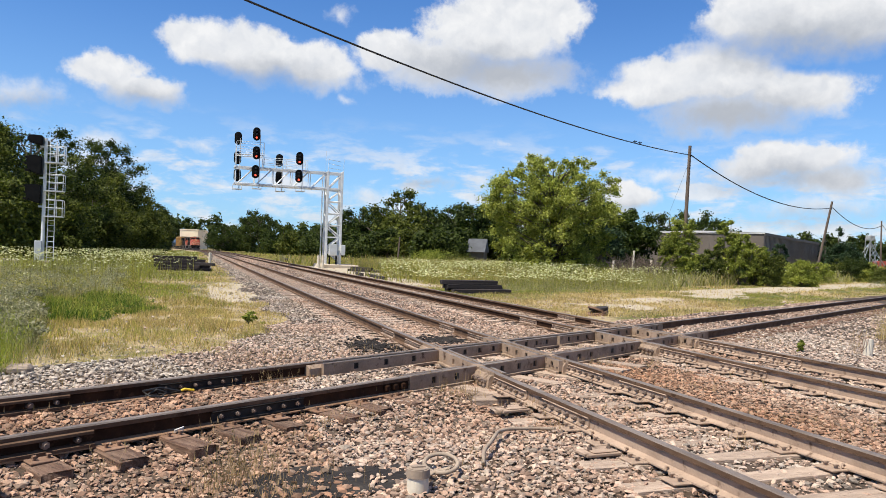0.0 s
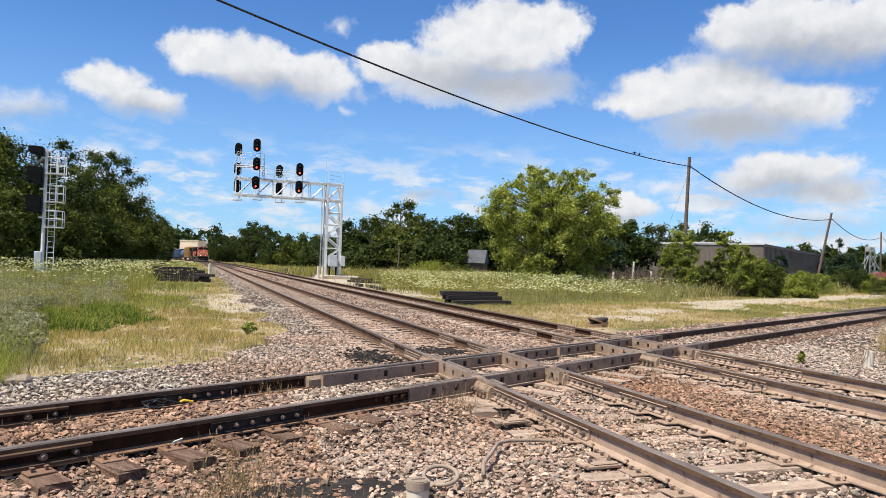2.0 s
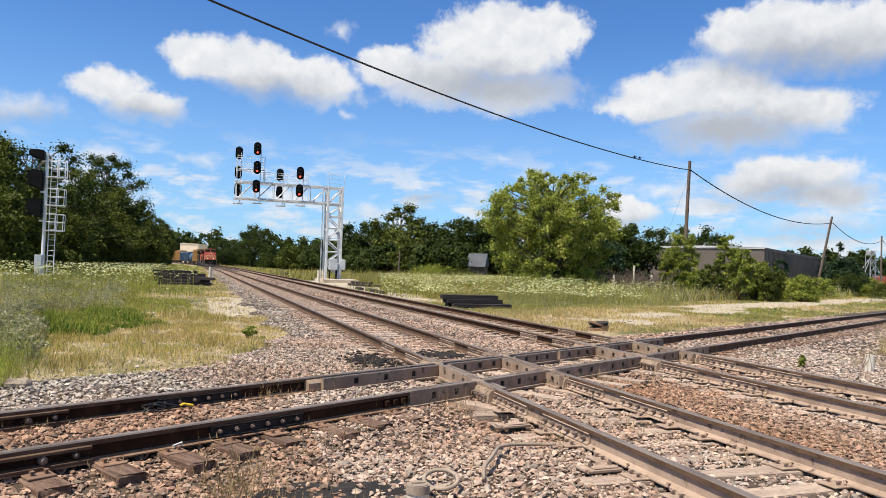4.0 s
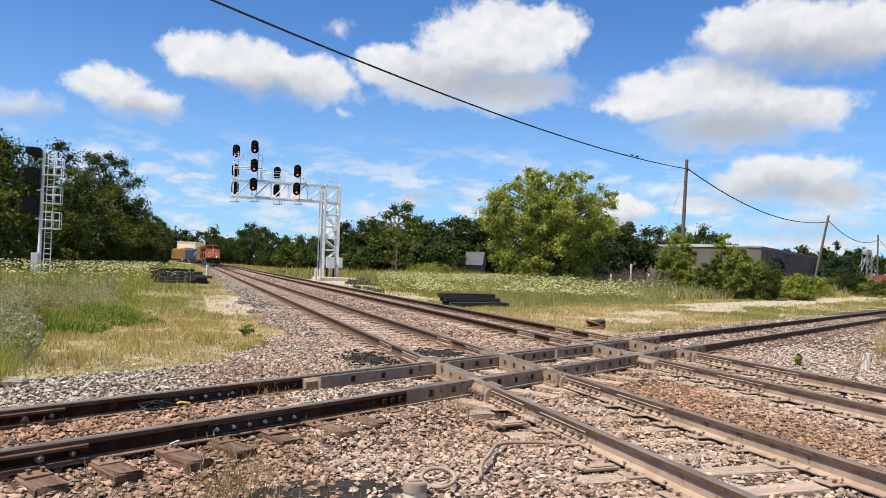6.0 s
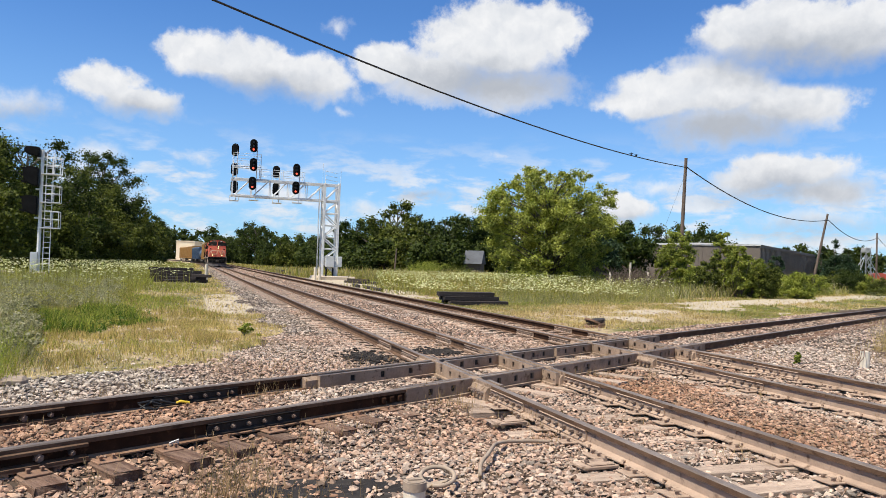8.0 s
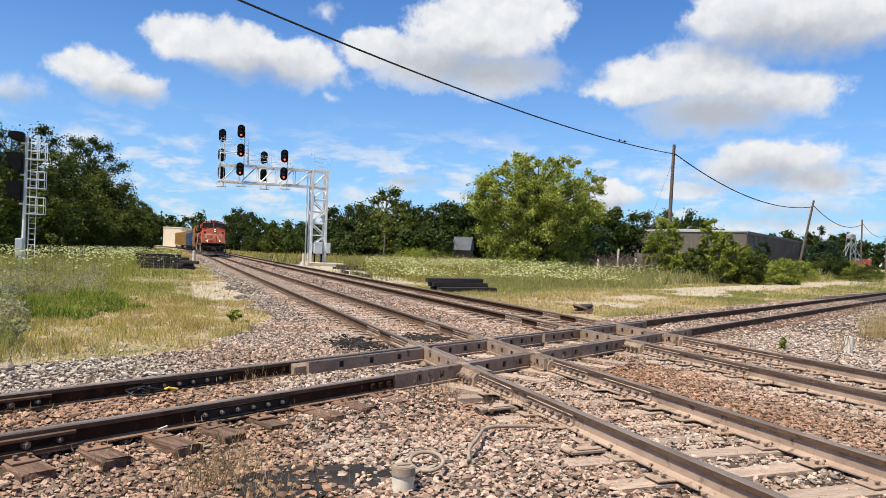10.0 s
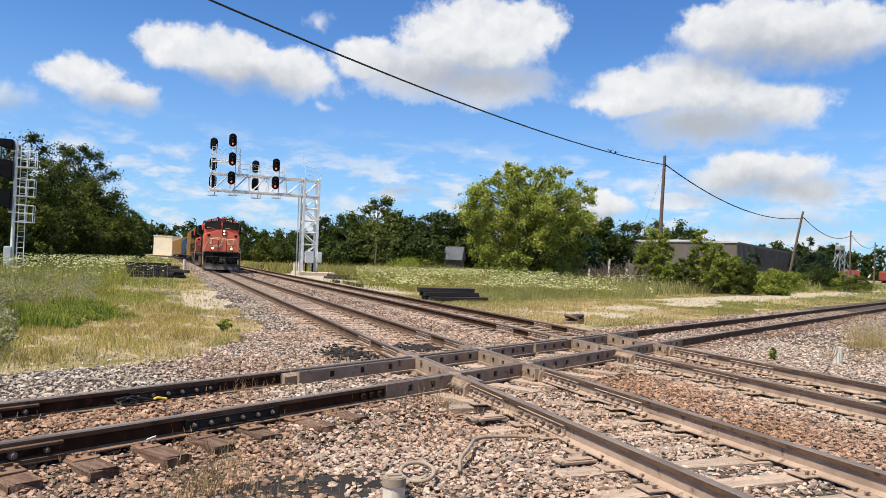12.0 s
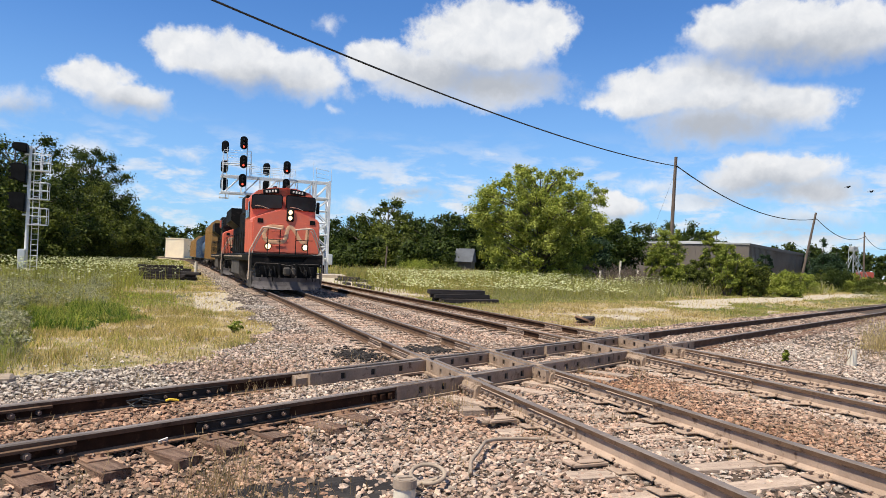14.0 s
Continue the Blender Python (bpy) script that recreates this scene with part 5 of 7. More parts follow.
def cantilever():
    y = 60.0
    t = thing("signal_cantilever", Matrix.Identity(4), "galvanised lattice cantilever carrying eight black signal heads over the tracks", "railway signal")
    x0, x1, top, base = 7.60, 8.98, 9.15, 0.30
    ya, yb = y - 0.55, y + 0.75
    # column: four legs and lacing, each piece its own member
    for x in (x0, x1):
        for yy in (ya, yb):
            bm = bmesh.new()
            box(bm, x - 0.11, x + 0.11, yy - 0.11, yy + 0.11, base, top + (0.15 if x == x1 else 0.1), bevel=0.012)
            part("column_leg", bm, GALV, t)

    def member(a, b, r=0.066, name="lacing_bar"):
        bm = bmesh.new()
        rod(bm, a, b, r, 6)
        part(name, bm, GALV, t)

    zs = [base + 0.3, 1.75, 2.9, 4.05, 5.2, 6.35, 7.5]
    for k, (p, q) in enumerate(zip(zs, zs[1:])):
        for yy in (ya, yb):
            a, b = (x0, x1) if k % 2 else (x1, x0)
            member((a, yy, p), (b, yy, q))
            member((x0, yy, q), (x1, yy, q), 0.06)
        for x in (x0, x1):
            a, b = (ya, yb) if k % 2 else (yb, ya)
            member((x, a, p), (x, b, q))
            member((x, ya, q), (x, yb, q), 0.045)
    for yy in (ya, yb):
        member((x0, yy, 7.5), (x1, yy, 9.05))
    # arm: four chords with lacing
    tip, zb, zt = -0.98, 7.58, 9.12
    for yy in (ya, yb):
        for z in (zb, zt):
            bm = bmesh.new()
            box(bm, tip - 0.15, x1, yy - 0.085, yy + 0.085, z - 0.085, z + 0.085, bevel=0.01)
            part("arm_chord", bm, GALV, t)
        n = 5
        step = (x0 - tip) / n
        for k in range(n):
            member((tip + k * step + 0.15, yy, zb), (tip + (k + 1) * step - 0.1, yy, zt), 0.058)
            member((tip + k * step, yy, zb), (tip + k * step, yy, zt), 0.04)
    for k in range(6):
        x = tip + (x0 - tip) * k / 5
        for z in (zb, zt):
            member((x, ya, z), (x, yb, z), 0.035)
    bm = bmesh.new()              # grating floor of the walkway
    for k in range(28):
        box(bm, tip + k * 0.31, tip + k * 0.31 + 0.05, ya, yb, zb + 0.07, zb + 0.10)
    for j in range(4):
        box(bm, tip, x0, ya + 0.25 * (j + 1), ya + 0.25 * (j + 1) + 0.03, zb + 0.06, zb + 0.09)
    part("walkway", bm, GALV, t)
    # handrails over the arm
    for yy in (ya - 0.1, yb + 0.1):
        for z in (9.62, 10.12):
            member((1.55, yy, z), (5.6, yy, z), 0.018, "handrail")
        for z in (10.5, 11.0, 11.5):
            member((tip, yy, z), (1.5, yy, z), 0.018, "handrail")
        for x in (1.55, 2.6, 3.6, 4.6, 5.6):
            member((x, yy, 9.1), (x, yy, 10.15), 0.02, "handrail_post")
        for x in (tip, 1.5):
            member((x, yy, 9.1), (x, yy, 11.5), 0.03, "handrail_post")
    for z in (10.3,):
        for yy in (ya, yb):
            member((tip, yy, z), (1.55, yy, z), 0.05, "platform_beam")
    for z in (9.6, 10.0, 10.4):
        member((x0, ya - 0.1, z), (x1 + 0.1, yb, z), 0.018, "handrail")
    for x in (x0, x1 + 0.1):
        member((x, ya - 0.1, 9.1), (x, ya - 0.1, 10.5), 0.022, "handrail_post")
    member((x0 - 0.25, ya, 9.0), (x0 - 0.25, ya, 11.2), 0.015, "whip_mast")
    # heads: lit ones look south, dark ones show their backs
    for x, z, side, lit in ((-0.78, 12.0, 1, None), (0.75, 12.22, -1, 2), (-0.78, 10.16, 1, None), (0.78, 10.47, -1, 2), (-0.76, 8.5, 1, None), (0.76, 8.72, -1, 2),
                            (3.12, 10.18, 1, None), (4.77, 10.24, -1, 2), (3.14, 8.52, 1, None), (4.75, 8.56, -1, 2)):
        yy = ya - 0.42 if side < 0 else yb + 0.42
        signal_head(t, x, yy, z, side, lit)
    for x, hi, yy in ((-0.78, 12.0, yb + 0.2), (0.9, 12.2, ya - 0.2), (3.2, 10.2, yb + 0.2), (4.9, 10.2, ya - 0.2)):
        member((x + 0.2, yy, 7.15), (x + 0.2, yy, hi), 0.05, "head_post")
        bm = bmesh.new()
        box(bm, x - 0.4, x + 0.45, yy - 0.35, yy + 0.35, 7.12, 7.18)
        part("service_platform", bm, GALV, t)
        for dx in (-0.38, 0.43):
            member((x + dx, yy, 7.15), (x + dx, yy, 7.62), 0.025, "hanger")
    ladder(t, x0 - 0.3, yb, base, 9.0, radians(90))
    # case on the column
    bm = bmesh.new()
    box(bm, 7.85, 8.62, ya - 0.6, ya - 0.12, 1.15, 2.25, bevel=0.03)
    part("relay_case", bm, BOXGREY, t, "grey steel relay case")
    bm = bmesh.new()
    box(bm, 9.02, 9.45, ya - 0.3, ya + 0.1, 1.2, 2.2, bevel=0.03)
    part("meter_box", bm, BOXGREY, t)
    for x in (7.92, 8.55):
        bm = bmesh.new()
        box(bm, x - 0.07, x + 0.07, ya - 0.5, ya - 0.36, base, 1.15)
        part("case_leg", bm, BLACK, t)
    # foundation
    bm = bmesh.new()
    prism(bm, [(6.7, -0.1), (10.6, -0.1), (10.4, base), (6.9, base)], 57.5, 62.0)
    bmesh.ops.bevel(bm, geom=bm.edges[:], offset=0.05, segments=1, affect="EDGES")
    tagged(part("concrete_pad", bm, CONCRETE), "pale concrete pad under the signal cantilever", "concrete pad")
    for x in (6.55, 6.95):
        bm = bmesh.new()
        rod(bm, (x, 57.0, -0.05), (x, 57.0, 1.15), 0.13, 14)
        bmesh.ops.bevel(bm, geom=[e for e in bm.edges if e.verts[0].co.z > 1 and e.verts[1].co.z > 1], offset=0.05, segments=2, affect="EDGES")
        tagged(part("bollard", bm, WHITEPIPE), "short white bollard beside the concrete pad", "bollard", "bollards by the signal")


def mast_signal():
    """The tall mast in the weeds: three heads seen from the side, landings and a ladder."""
    x, y = -13.0, 38.7
    t = thing("signal_mast", pose(x, y, 0.05), "grey steel signal mast with three hooded black heads and caged landings", "railway signal")
    bm = bmesh.new()
    rod(bm, (0, 0, 0), (0, 0, 7.75), 0.11, 12, 0.09)
    part("mast", bm, GALV, t)
    ladder(t, 0.42, 0.0, 0.4, 7.6, 0.0, 0.36)
    for z in (7.17, 5.47, 3.94):
        bm = bmesh.new()
        box(bm, 0.0, 1.05, -0.35, 0.35, z - 0.9, z - 0.84)
        landing = part("landing", bm, GALV, t)
        for zz in (z - 0.35, z + 0.12):
            bm = bmesh.new()
            tube(bm, [(0.15, -0.35, zz), (1.05, -0.35, zz), (1.05, 0.35, zz), (0.15, 0.35, zz)], 0.022)
            part("guard_rail", bm, GALV, landing)
        for xx, yy in ((0.62, -0.35), (1.05, -0.35), (1.05, 0.35), (0.62, 0.35)):
            bm = bmesh.new()
            rod(bm, (xx, yy, z - 0.87), (xx, yy, z + 0.12), 0.022, 6)
            part("guard_post", bm, GALV, landing)
    for z, big in ((7.62, 0.5), (6.12, 1.0), (4.40, 1.0)):
        bm = bmesh.new()
        out = [(-0.12, -0.60 * big), (-0.55, -0.50 * big), (-0.88, -0.28 * big), (-0.96, 0.30 * big), (-0.90, 0.50 * big), (-0.66, 0.58 * big), (-0.12, 0.52 * big)]
        prism(bm, out, -0.33, 0.33, Matrix.Translation((-0.02, 0, z)))
        bmesh.ops.bevel(bm, geom=bm.edges[:], offset=0.05, segments=2, affect="EDGES")
        head = part("signal_head", bm, BLACK, t, "black hooded signal head")
        for k in range(3 if big == 1.0 else 0):
            bm = bmesh.new()
            zz = z + (0.38 - 0.38 * k) * big
            prism(bm, [(-0.80, zz - 0.06), (-1.06, zz + 0.02), (-1.08, zz + 0.12), (-0.80, zz + 0.14)], -0.2, 0.2)
            part("hood", bm, BLACK, head)
        bm = bmesh.new()
        rod(bm, (-0.3, 0, z - 0.75 * big), (0.0, 0, z - 0.75 * big), 0.06, 8)
        part("bracket", bm, GALV, head)
    bm = bmesh.new()
    box(bm, -0.36, 0.02, -0.45, -0.14, 0.4, 1.6, bevel=0.02)
    part("relay_case", bm, BOXGREY, t, "grey steel relay case")
    bm = bmesh.new()
    box(bm, -0.45, 0.45, -0.45, 0.45, -0.3, 0.42, bevel=0.03)
    part("footing", bm, CONCRETE, t)
    for dx, h in ((-1.75, 0.45), (-1.25, 0.42)):
        bm = bmesh.new()
        rod(bm, (x + dx, y - 1, 0.0), (x + dx, y - 1, h + 0.1), 0.22, 14)
        tagged(part("concrete_footing", bm, CONCRETE), "stubby pale concrete footing in the weeds", "footing", "footings")


cantilever()
mast_signal()

# ---- trees ----
def at_dir(az, dist, z=0.0):
    """A place on the ground by its bearing from the crossing's viewing spot."""
    return (EYE.x + dist * math.sin(radians(az)), EYE.y + dist * math.cos(radians(az)), z)


def leaf_cloud(rng, centres, radii, per, size, squash=0.8):
    """Leaf quads through the shells of many overlapping clumps."""
    C, R = np.array(centres), np.array(radii)
    n = len(C) * per
    idx = np.repeat(np.arange(len(C)), per)
    d = rng.normal(size=(n, 3))
    d /= np.linalg.norm(d, axis=1)[:, None]
    rad = R[idx] * np.clip(np.abs(rng.normal(0.66, 0.34, n)), 0, 1.1)
    # leaves hang along short twigs that stick out of each clump
    twig = (rng.integers(0, 9, n) * 7 + idx * 3) % 61
    tw = np.random.default_rng(5).normal(size=(61, 3))
    tw /= np.linalg.norm(tw, axis=1)[:, None]
    d = d * 0.7 + tw[twig] * 0.5
    p = C[idx] + d * rad[:, None] * np.array([1, 1, squash])
    nrm = d * 0.7 + rng.normal(size=(n, 3)) * 0.6 + np.array([0, 0, 0.5])
    nrm /= np.linalg.norm(nrm, axis=1)[:, None]
    u = np.cross(nrm, rng.normal(size=(n, 3)))
    u /= np.linalg.norm(u, axis=1)[:, None]
    v = np.cross(nrm, u)
    s = size * rng.uniform(0.6, 1.35, n)[:, None]
    return np.stack([p - u * s, p + u * s * 0.8 - v * s * 0.6, p + u * s * 0.4 + v * s * 0.8], 1).reshape(-1, 3)


def quads(name, V, mat, parent=None, label="", k=4):
    """Loose leaves or blades of k corners each."""
    n = len(V) // k
    me = bpy.data.meshes.new(name)
    me.vertices.add(k * n)
    me.vertices.foreach_set("co", np.asarray(V, dtype=np.float32).ravel())
    me.loops.add(k * n)
    me.loops.foreach_set("vertex_index", np.arange(k * n, dtype=np.int32))
    me.polygons.add(n)
    me.polygons.foreach_set("loop_start", np.arange(0, k * n, k, dtype=np.int32))
    me.update(calc_edges=True)
    me.materials.append(mat)
    ob = new(name, me)
    if parent:
        ob.parent = parent
    if label:
        tagged(ob, label)
    return ob


def tree(x, y, z, height, width, mat, label, seed, clumps=46, per=130, leaf=0.16, low=0.12, kind="round", name="tree", category="tree", group="", trunk=True, top=0.5, clump=(0.09, 0.17)):
    """A tapered trunk, limbs out to the clumps, and a crown of many leaves with gaps."""
    rng = np.random.default_rng(seed)
    t = thing(name, pose(x, y, z, 0, 0, float(rng.uniform(0, 360))), label, category, group)
    centres, radii = [], []
    while len(centres) < clumps:
        q = rng.uniform(-1, 1, 3)
        zz = (q[2] + 1) / 2
        if kind == "conifer":
            lim = (1 - zz) * 0.95 + 0.05
        elif kind == "bush":
            lim = math.sqrt(max(0, 1 - zz ** 2)) * 0.95 + 0.05
        else:
            lim = math.sqrt(max(0.0, 1 - (2 * zz - 1) ** 2)) ** 0.8 if zz > top else (0.72 + 0.28 * zz / top) * math.sqrt(max(0.0, 1 - (2 * top - 1) ** 2)) ** 0.8
        if math.hypot(q[0], q[1]) > lim:
            continue
        r = width * rng.uniform(*clump) * (0.75 if zz > 0.8 else 1)
        centres.append((q[0] * (width / 2 - r * 0.6), q[1] * (width / 2 - r * 0.6), height * low + zz * (height * (1 - low) - r)))
        radii.append(r)
    bm = bmesh.new()
    if trunk:
        r0 = 0.022 * height + 0.05
        pts = [Vector((0, 0, -0.2)), Vector((0.1, 0.05, height * 0.2)), Vector((-0.05, 0.1, height * 0.45)), Vector((0.08, -0.05, height * 0.8))]
        for i, (a, b) in enumerate(zip(pts, pts[1:])):
            rod(bm, a, b, r0 * (1 - 0.28 * i), 8, r0 * (1 - 0.28 * (i + 1)))
        for c in centres[::2]:
            c = Vector(c)
            f = min(0.75, max(0.12, c.z / height - 0.18))
            rod(bm, (0, 0, height * f), c, r0 * 0.28, 5, r0 * 0.08)
    else:
        for c in centres[::3]:
            rod(bm, (c[0] * 0.15, c[1] * 0.15, -0.1), c, 0.03, 5, 0.012)
    part("trunk" if trunk else "branch_tangle", bm, BARK, t)
    quads("crown", leaf_cloud(rng, centres, radii, per, leaf), mat, t, k=3)
    return t


LEAF_DARK = leaf_material("dark_green_leaves", (0.010, 0.019, 0.0045), (0.062, 0.082, 0.017), 0.25)
LEAF_MID = leaf_material("mid_green_leaves", (0.017, 0.028, 0.006), (0.125, 0.14, 0.027), 0.25)
LEAF_LIGHT = leaf_material("bright_green_leaves", (0.075, 0.10, 0.018), (0.40, 0.41, 0.10), 0.4)
LEAF_BUSH = leaf_material("yellow_green_leaves", (0.06, 0.085, 0.014), (0.34, 0.36, 0.075), 0.4)
LEAF_PINE = leaf_material("blue_green_needles", (0.015, 0.03, 0.014), (0.04, 0.065, 0.03), 0.15)


def build_trees():
    x, y, z = at_dir(27.55, 62)
    tree(x, y, 0, 10.7, 13.4, LEAF_LIGHT, "large broad bright green tree behind tall weeds", 5, 560, 230, 0.09, 0.02, top=0.66, clump=(0.028, 0.07))
    x, y, z = at_dir(31.0, 84)
    tree(x, y, 0, 11.5, 7, LEAF_PINE, "dark ragged pine behind the broad tree", 6, 60, 260, 0.14, 0.2, kind="conifer")
    # wood on the west side
    for i, (az, d, h, w, m) in enumerate(((-14.5, 70, 12.4, 13, LEAF_MID), (-10.9, 74, 13.4, 14, LEAF_DARK), (-8.0, 84, 12.0, 12, LEAF_MID), (-6.2, 92, 14.8, 10, LEAF_DARK),
                                          (-7.0, 78, 7.5, 9, LEAF_MID), (-4.5, 100, 9.4, 8.5, LEAF_MID), (-10, 66, 6.5, 9, LEAF_MID), (-13.2, 60, 7, 9, LEAF_MID),
                                          (-3.35, 116, 7.6, 8, LEAF_MID), (-4.7, 88, 6.0, 8, LEAF_MID), (-2.95, 150, 9, 8, LEAF_MID), (-2.75, 176, 12, 8.5, LEAF_DARK), (-2.5, 206, 12, 8.5, LEAF_DARK), (-2.3, 238, 12, 8.5, LEAF_DARK), (-3.9, 104, 5.5, 7, LEAF_MID))):
        x, y, z = at_dir(az, d)
        tree(x, y, -0.2, h, w, m, "dense dark green tree at the wood's edge" if m is LEAF_DARK else "green tree at the edge of the wood", 20 + i, 110, 380, 0.12, 0.02, group="wood beside the line", top=0.4)
    # wood across the line
    for i, (az, d, h, w, m) in enumerate(((2.0, 290, 11.5, 15, LEAF_DARK), (4.6, 215, 13.6, 13, LEAF_DARK), (6.5, 190, 8.0, 16, LEAF_DARK), (8.7, 175, 8.2, 15, LEAF_DARK),
                                          (7.4, 168, 6.8, 10, LEAF_MID), (10.6, 165, 8.8, 15, LEAF_DARK), (12.3, 150, 11.8, 13, LEAF_DARK), (13.9, 140, 11.8, 12, LEAF_DARK),
                                          (15.5, 128, 14.4, 13, LEAF_MID), (16.8, 110, 8.0, 8.0, LEAF_MID), (17.6, 132, 11.2, 13, LEAF_DARK), (19.3, 126, 12.0, 13, LEAF_DARK),
                                          (21.3, 122, 12.0, 13, LEAF_DARK), (23.5, 120, 11.0, 12, LEAF_DARK), (3.0, 300, 9, 18, LEAF_DARK), (18.6, 106, 7.0, 9, LEAF_DARK),
                                          (33.3, 100, 9.2, 10, LEAF_DARK), (32.0, 96, 8.2, 9, LEAF_DARK), (36.3, 150, 13.2, 16, LEAF_DARK), (38.9, 155, 13.0, 15, LEAF_DARK),
                                          (44.6, 190, 9.6, 13, LEAF_DARK), (13.0, 125, 5.5, 9, LEAF_DARK), (11.3, 140, 6.5, 11, LEAF_DARK), (14.6, 118, 6.5, 9, LEAF_DARK), (9.5, 160, 6.0, 12, LEAF_DARK),
                                          (20.4, 112, 6.6, 8, LEAF_DARK))):
        x, y, z = at_dir(az, d)
        tree(x, y, -0.2, h, w, m, "dark green tree in the wood across the line" if m is LEAF_DARK else "lighter green tree in the wood across the line", 50 + i, 80, 150, 0.245, 0.0, group="wood across the line", top=0.42)
    for i, (az, d, h, w) in enumerate(((47.6, 150, 9.6, 7.5), (46.8, 160, 9.0, 7.5), (48.5, 140, 7.8, 7))):
        x, y, z = at_dir(az, d)
        tree(x, y, -0.2, h, w, LEAF_PINE, "dark conifer beside the grey shed", 90 + i, 60, 220, 0.16, 0.0, kind="conifer", group="conifers")
    # shrubs before the shed
    for i, (az, d, h, w, m) in enumerate(((37.2, 60.5, 5.7, 3.6, LEAF_BUSH), (40.4, 58, 5.5, 2.0, LEAF_BUSH), (39.5, 57, 3.0, 2.2, LEAF_MID), (41.4, 57, 4.2, 2.0, LEAF_BUSH), (36.3, 60, 4.2, 1.7, LEAF_BUSH), (38.4, 58, 2.6, 2.8, LEAF_BUSH), (43.2, 58, 3.2, 2.4, LEAF_MID),
                                          (42.4, 58, 3.5, 2.2, LEAF_BUSH), (43.9, 66, 3.8, 1.6, LEAF_PINE), (45.1, 62, 2.5, 3.4, LEAF_BUSH), (38.9, 56, 2.4, 1.8, LEAF_MID), (37.6, 59, 4.0, 2.0, LEAF_BUSH), (47.6, 100, 2.9, 4, LEAF_MID),
                                          (48.6, 95, 3.8, 4, LEAF_DARK), (49.6, 95, 2.6, 4, LEAF_BUSH), (46.6, 80, 2.4, 3, LEAF_BUSH), (18.2, 100, 3.0, 9, LEAF_BUSH), (50.6, 90, 2.2, 4, LEAF_MID), (20.2, 96, 2.4, 6, LEAF_MID))):
        x, y, z = at_dir(az, d)
        tree(x, y, -0.05, h, w, m, "leafy green shrub by the gravel lane" if i != 0 else "leafy vine-covered shrub round the pole", 120 + i, 80, 230, 0.062, 0.0, kind="round" if h > w else "bush", name="shrub", category="shrub", group="shrubs", trunk=False, top=0.4)
    # far woods all along the horizon
    rng = np.random.default_rng(77)
    cs, rs = [], []
    for a in np.arange(-60, 100, 0.45):
        d = 560 + 40 * math.sin(a * 0.9) + rng.uniform(-30, 30)
        x, y, _ = at_dir(a, d)
        h = 22 + 2 * math.sin(a * 1.7) + rng.uniform(-2, 2.5)
        for k in range(6):
            cs.append((x + rng.uniform(-4, 4), y + rng.uniform(-4, 4), h * (k + 0.3) / 6))
            rs.append(rng.uniform(3.2, 5.4))
    tagged(quads("far_woods", leaf_cloud(rng, cs, rs, 110, 1.2), LEAF_DARK, k=3), "distant dark green woods along the horizon", "woods", kind="stuff")


# ---- buildings, poles ----
SHED = material("taupe_metal_cladding", [(0.13, 0.106, 0.088), (0.115, 0.094, 0.078)], 0.6, 12, 0.35, 0.05, 0.0, 0.06)
SHED_TRIM = material("dark_metal_trim", [(0.10, 0.075, 0.06), (0.085, 0.065, 0.055)], 0.6, 12, 0.5, 0.0)
SHED_ROOF = material("pale_metal_roof", [(0.55, 0.54, 0.52), (0.48, 0.47, 0.46)], 0.5, 10, 0.4, 0.0)
BEIGE = material("beige_stucco", [(0.84, 0.70, 0.50), (0.78, 0.64, 0.46)], 0.9, 6, 0.3, 0.1)
SHINGLE = material("grey_shingle_roof", [(0.06, 0.064, 0.072), (0.085, 0.09, 0.10)], 0.9, 20, 1, 0.2)
TOWER = material("weathered_grey_steel", [(0.22, 0.23, 0.24), (0.30, 0.31, 0.32)], 0.7, 10, 0.6, 0.05)
REDCAR = material("dull_red_paint", [(0.30, 0.05, 0.03), (0.24, 0.045, 0.03)], 0.7, 8, 0.5, 0.05)


def metal_shed():
    L, C, R = Vector((63.7, 88.7, 0)), Vector((73.8, 74.1, 0)), Vector((115.7, 103.0, 0))
    t = thing("metal_shed", Matrix.Identity(4), "long taupe ribbed-metal industrial shed with dark eaves", "building")
    a, b = (C - L), (R - C)
    wa, wb = a.length, b.length
    ma = Matrix.Translation(L) @ Matrix.Rotation(math.atan2(a.y, a.x), 4, "Z")
    mb = Matrix.Translation(C) @ Matrix.Rotation(math.atan2(b.y, b.x), 4, "Z")
    h = 6.25
    bm = bmesh.new()
    box(bm, 0, wa, 0, wb, 0, h, ma)
    part("wall_core", bm, SHED, t)
    for m, w, step in ((ma, wa, 0.55), (mb, wb, 0.85)):
        k = 0.1
        bm = bmesh.new()
        while k < w - 0.1:
            box(bm, k, k + 0.09, -0.05, 0.0, 0.02, h - 0.02, m)
            k += step
        part("cladding_ribs", bm, SHED, t)
    for m, w in ((ma, wa), (mb, wb)):
        bm = bmesh.new()
        box(bm, -0.15, w + 0.15, -0.16, -0.05, h - 0.38 if m is mb else h - 0.12, h + 0.05, m)
        part("eave_trim", bm, SHED_TRIM if m is mb else SHED_ROOF, t)
        bm = bmesh.new()
        box(bm, -0.03, 0.2, -0.09, -0.05, 0, h, m)
        part("corner_trim", bm, SHED_TRIM, t)
    bm = bmesh.new()
    prism(bm, [(-0.2, h + 0.05), (wa + 0.2, h + 0.05), (wa / 2, h + 0.28)], -0.2, wb + 0.2, ma)
    part("roof", bm, SHED_ROOF, t)


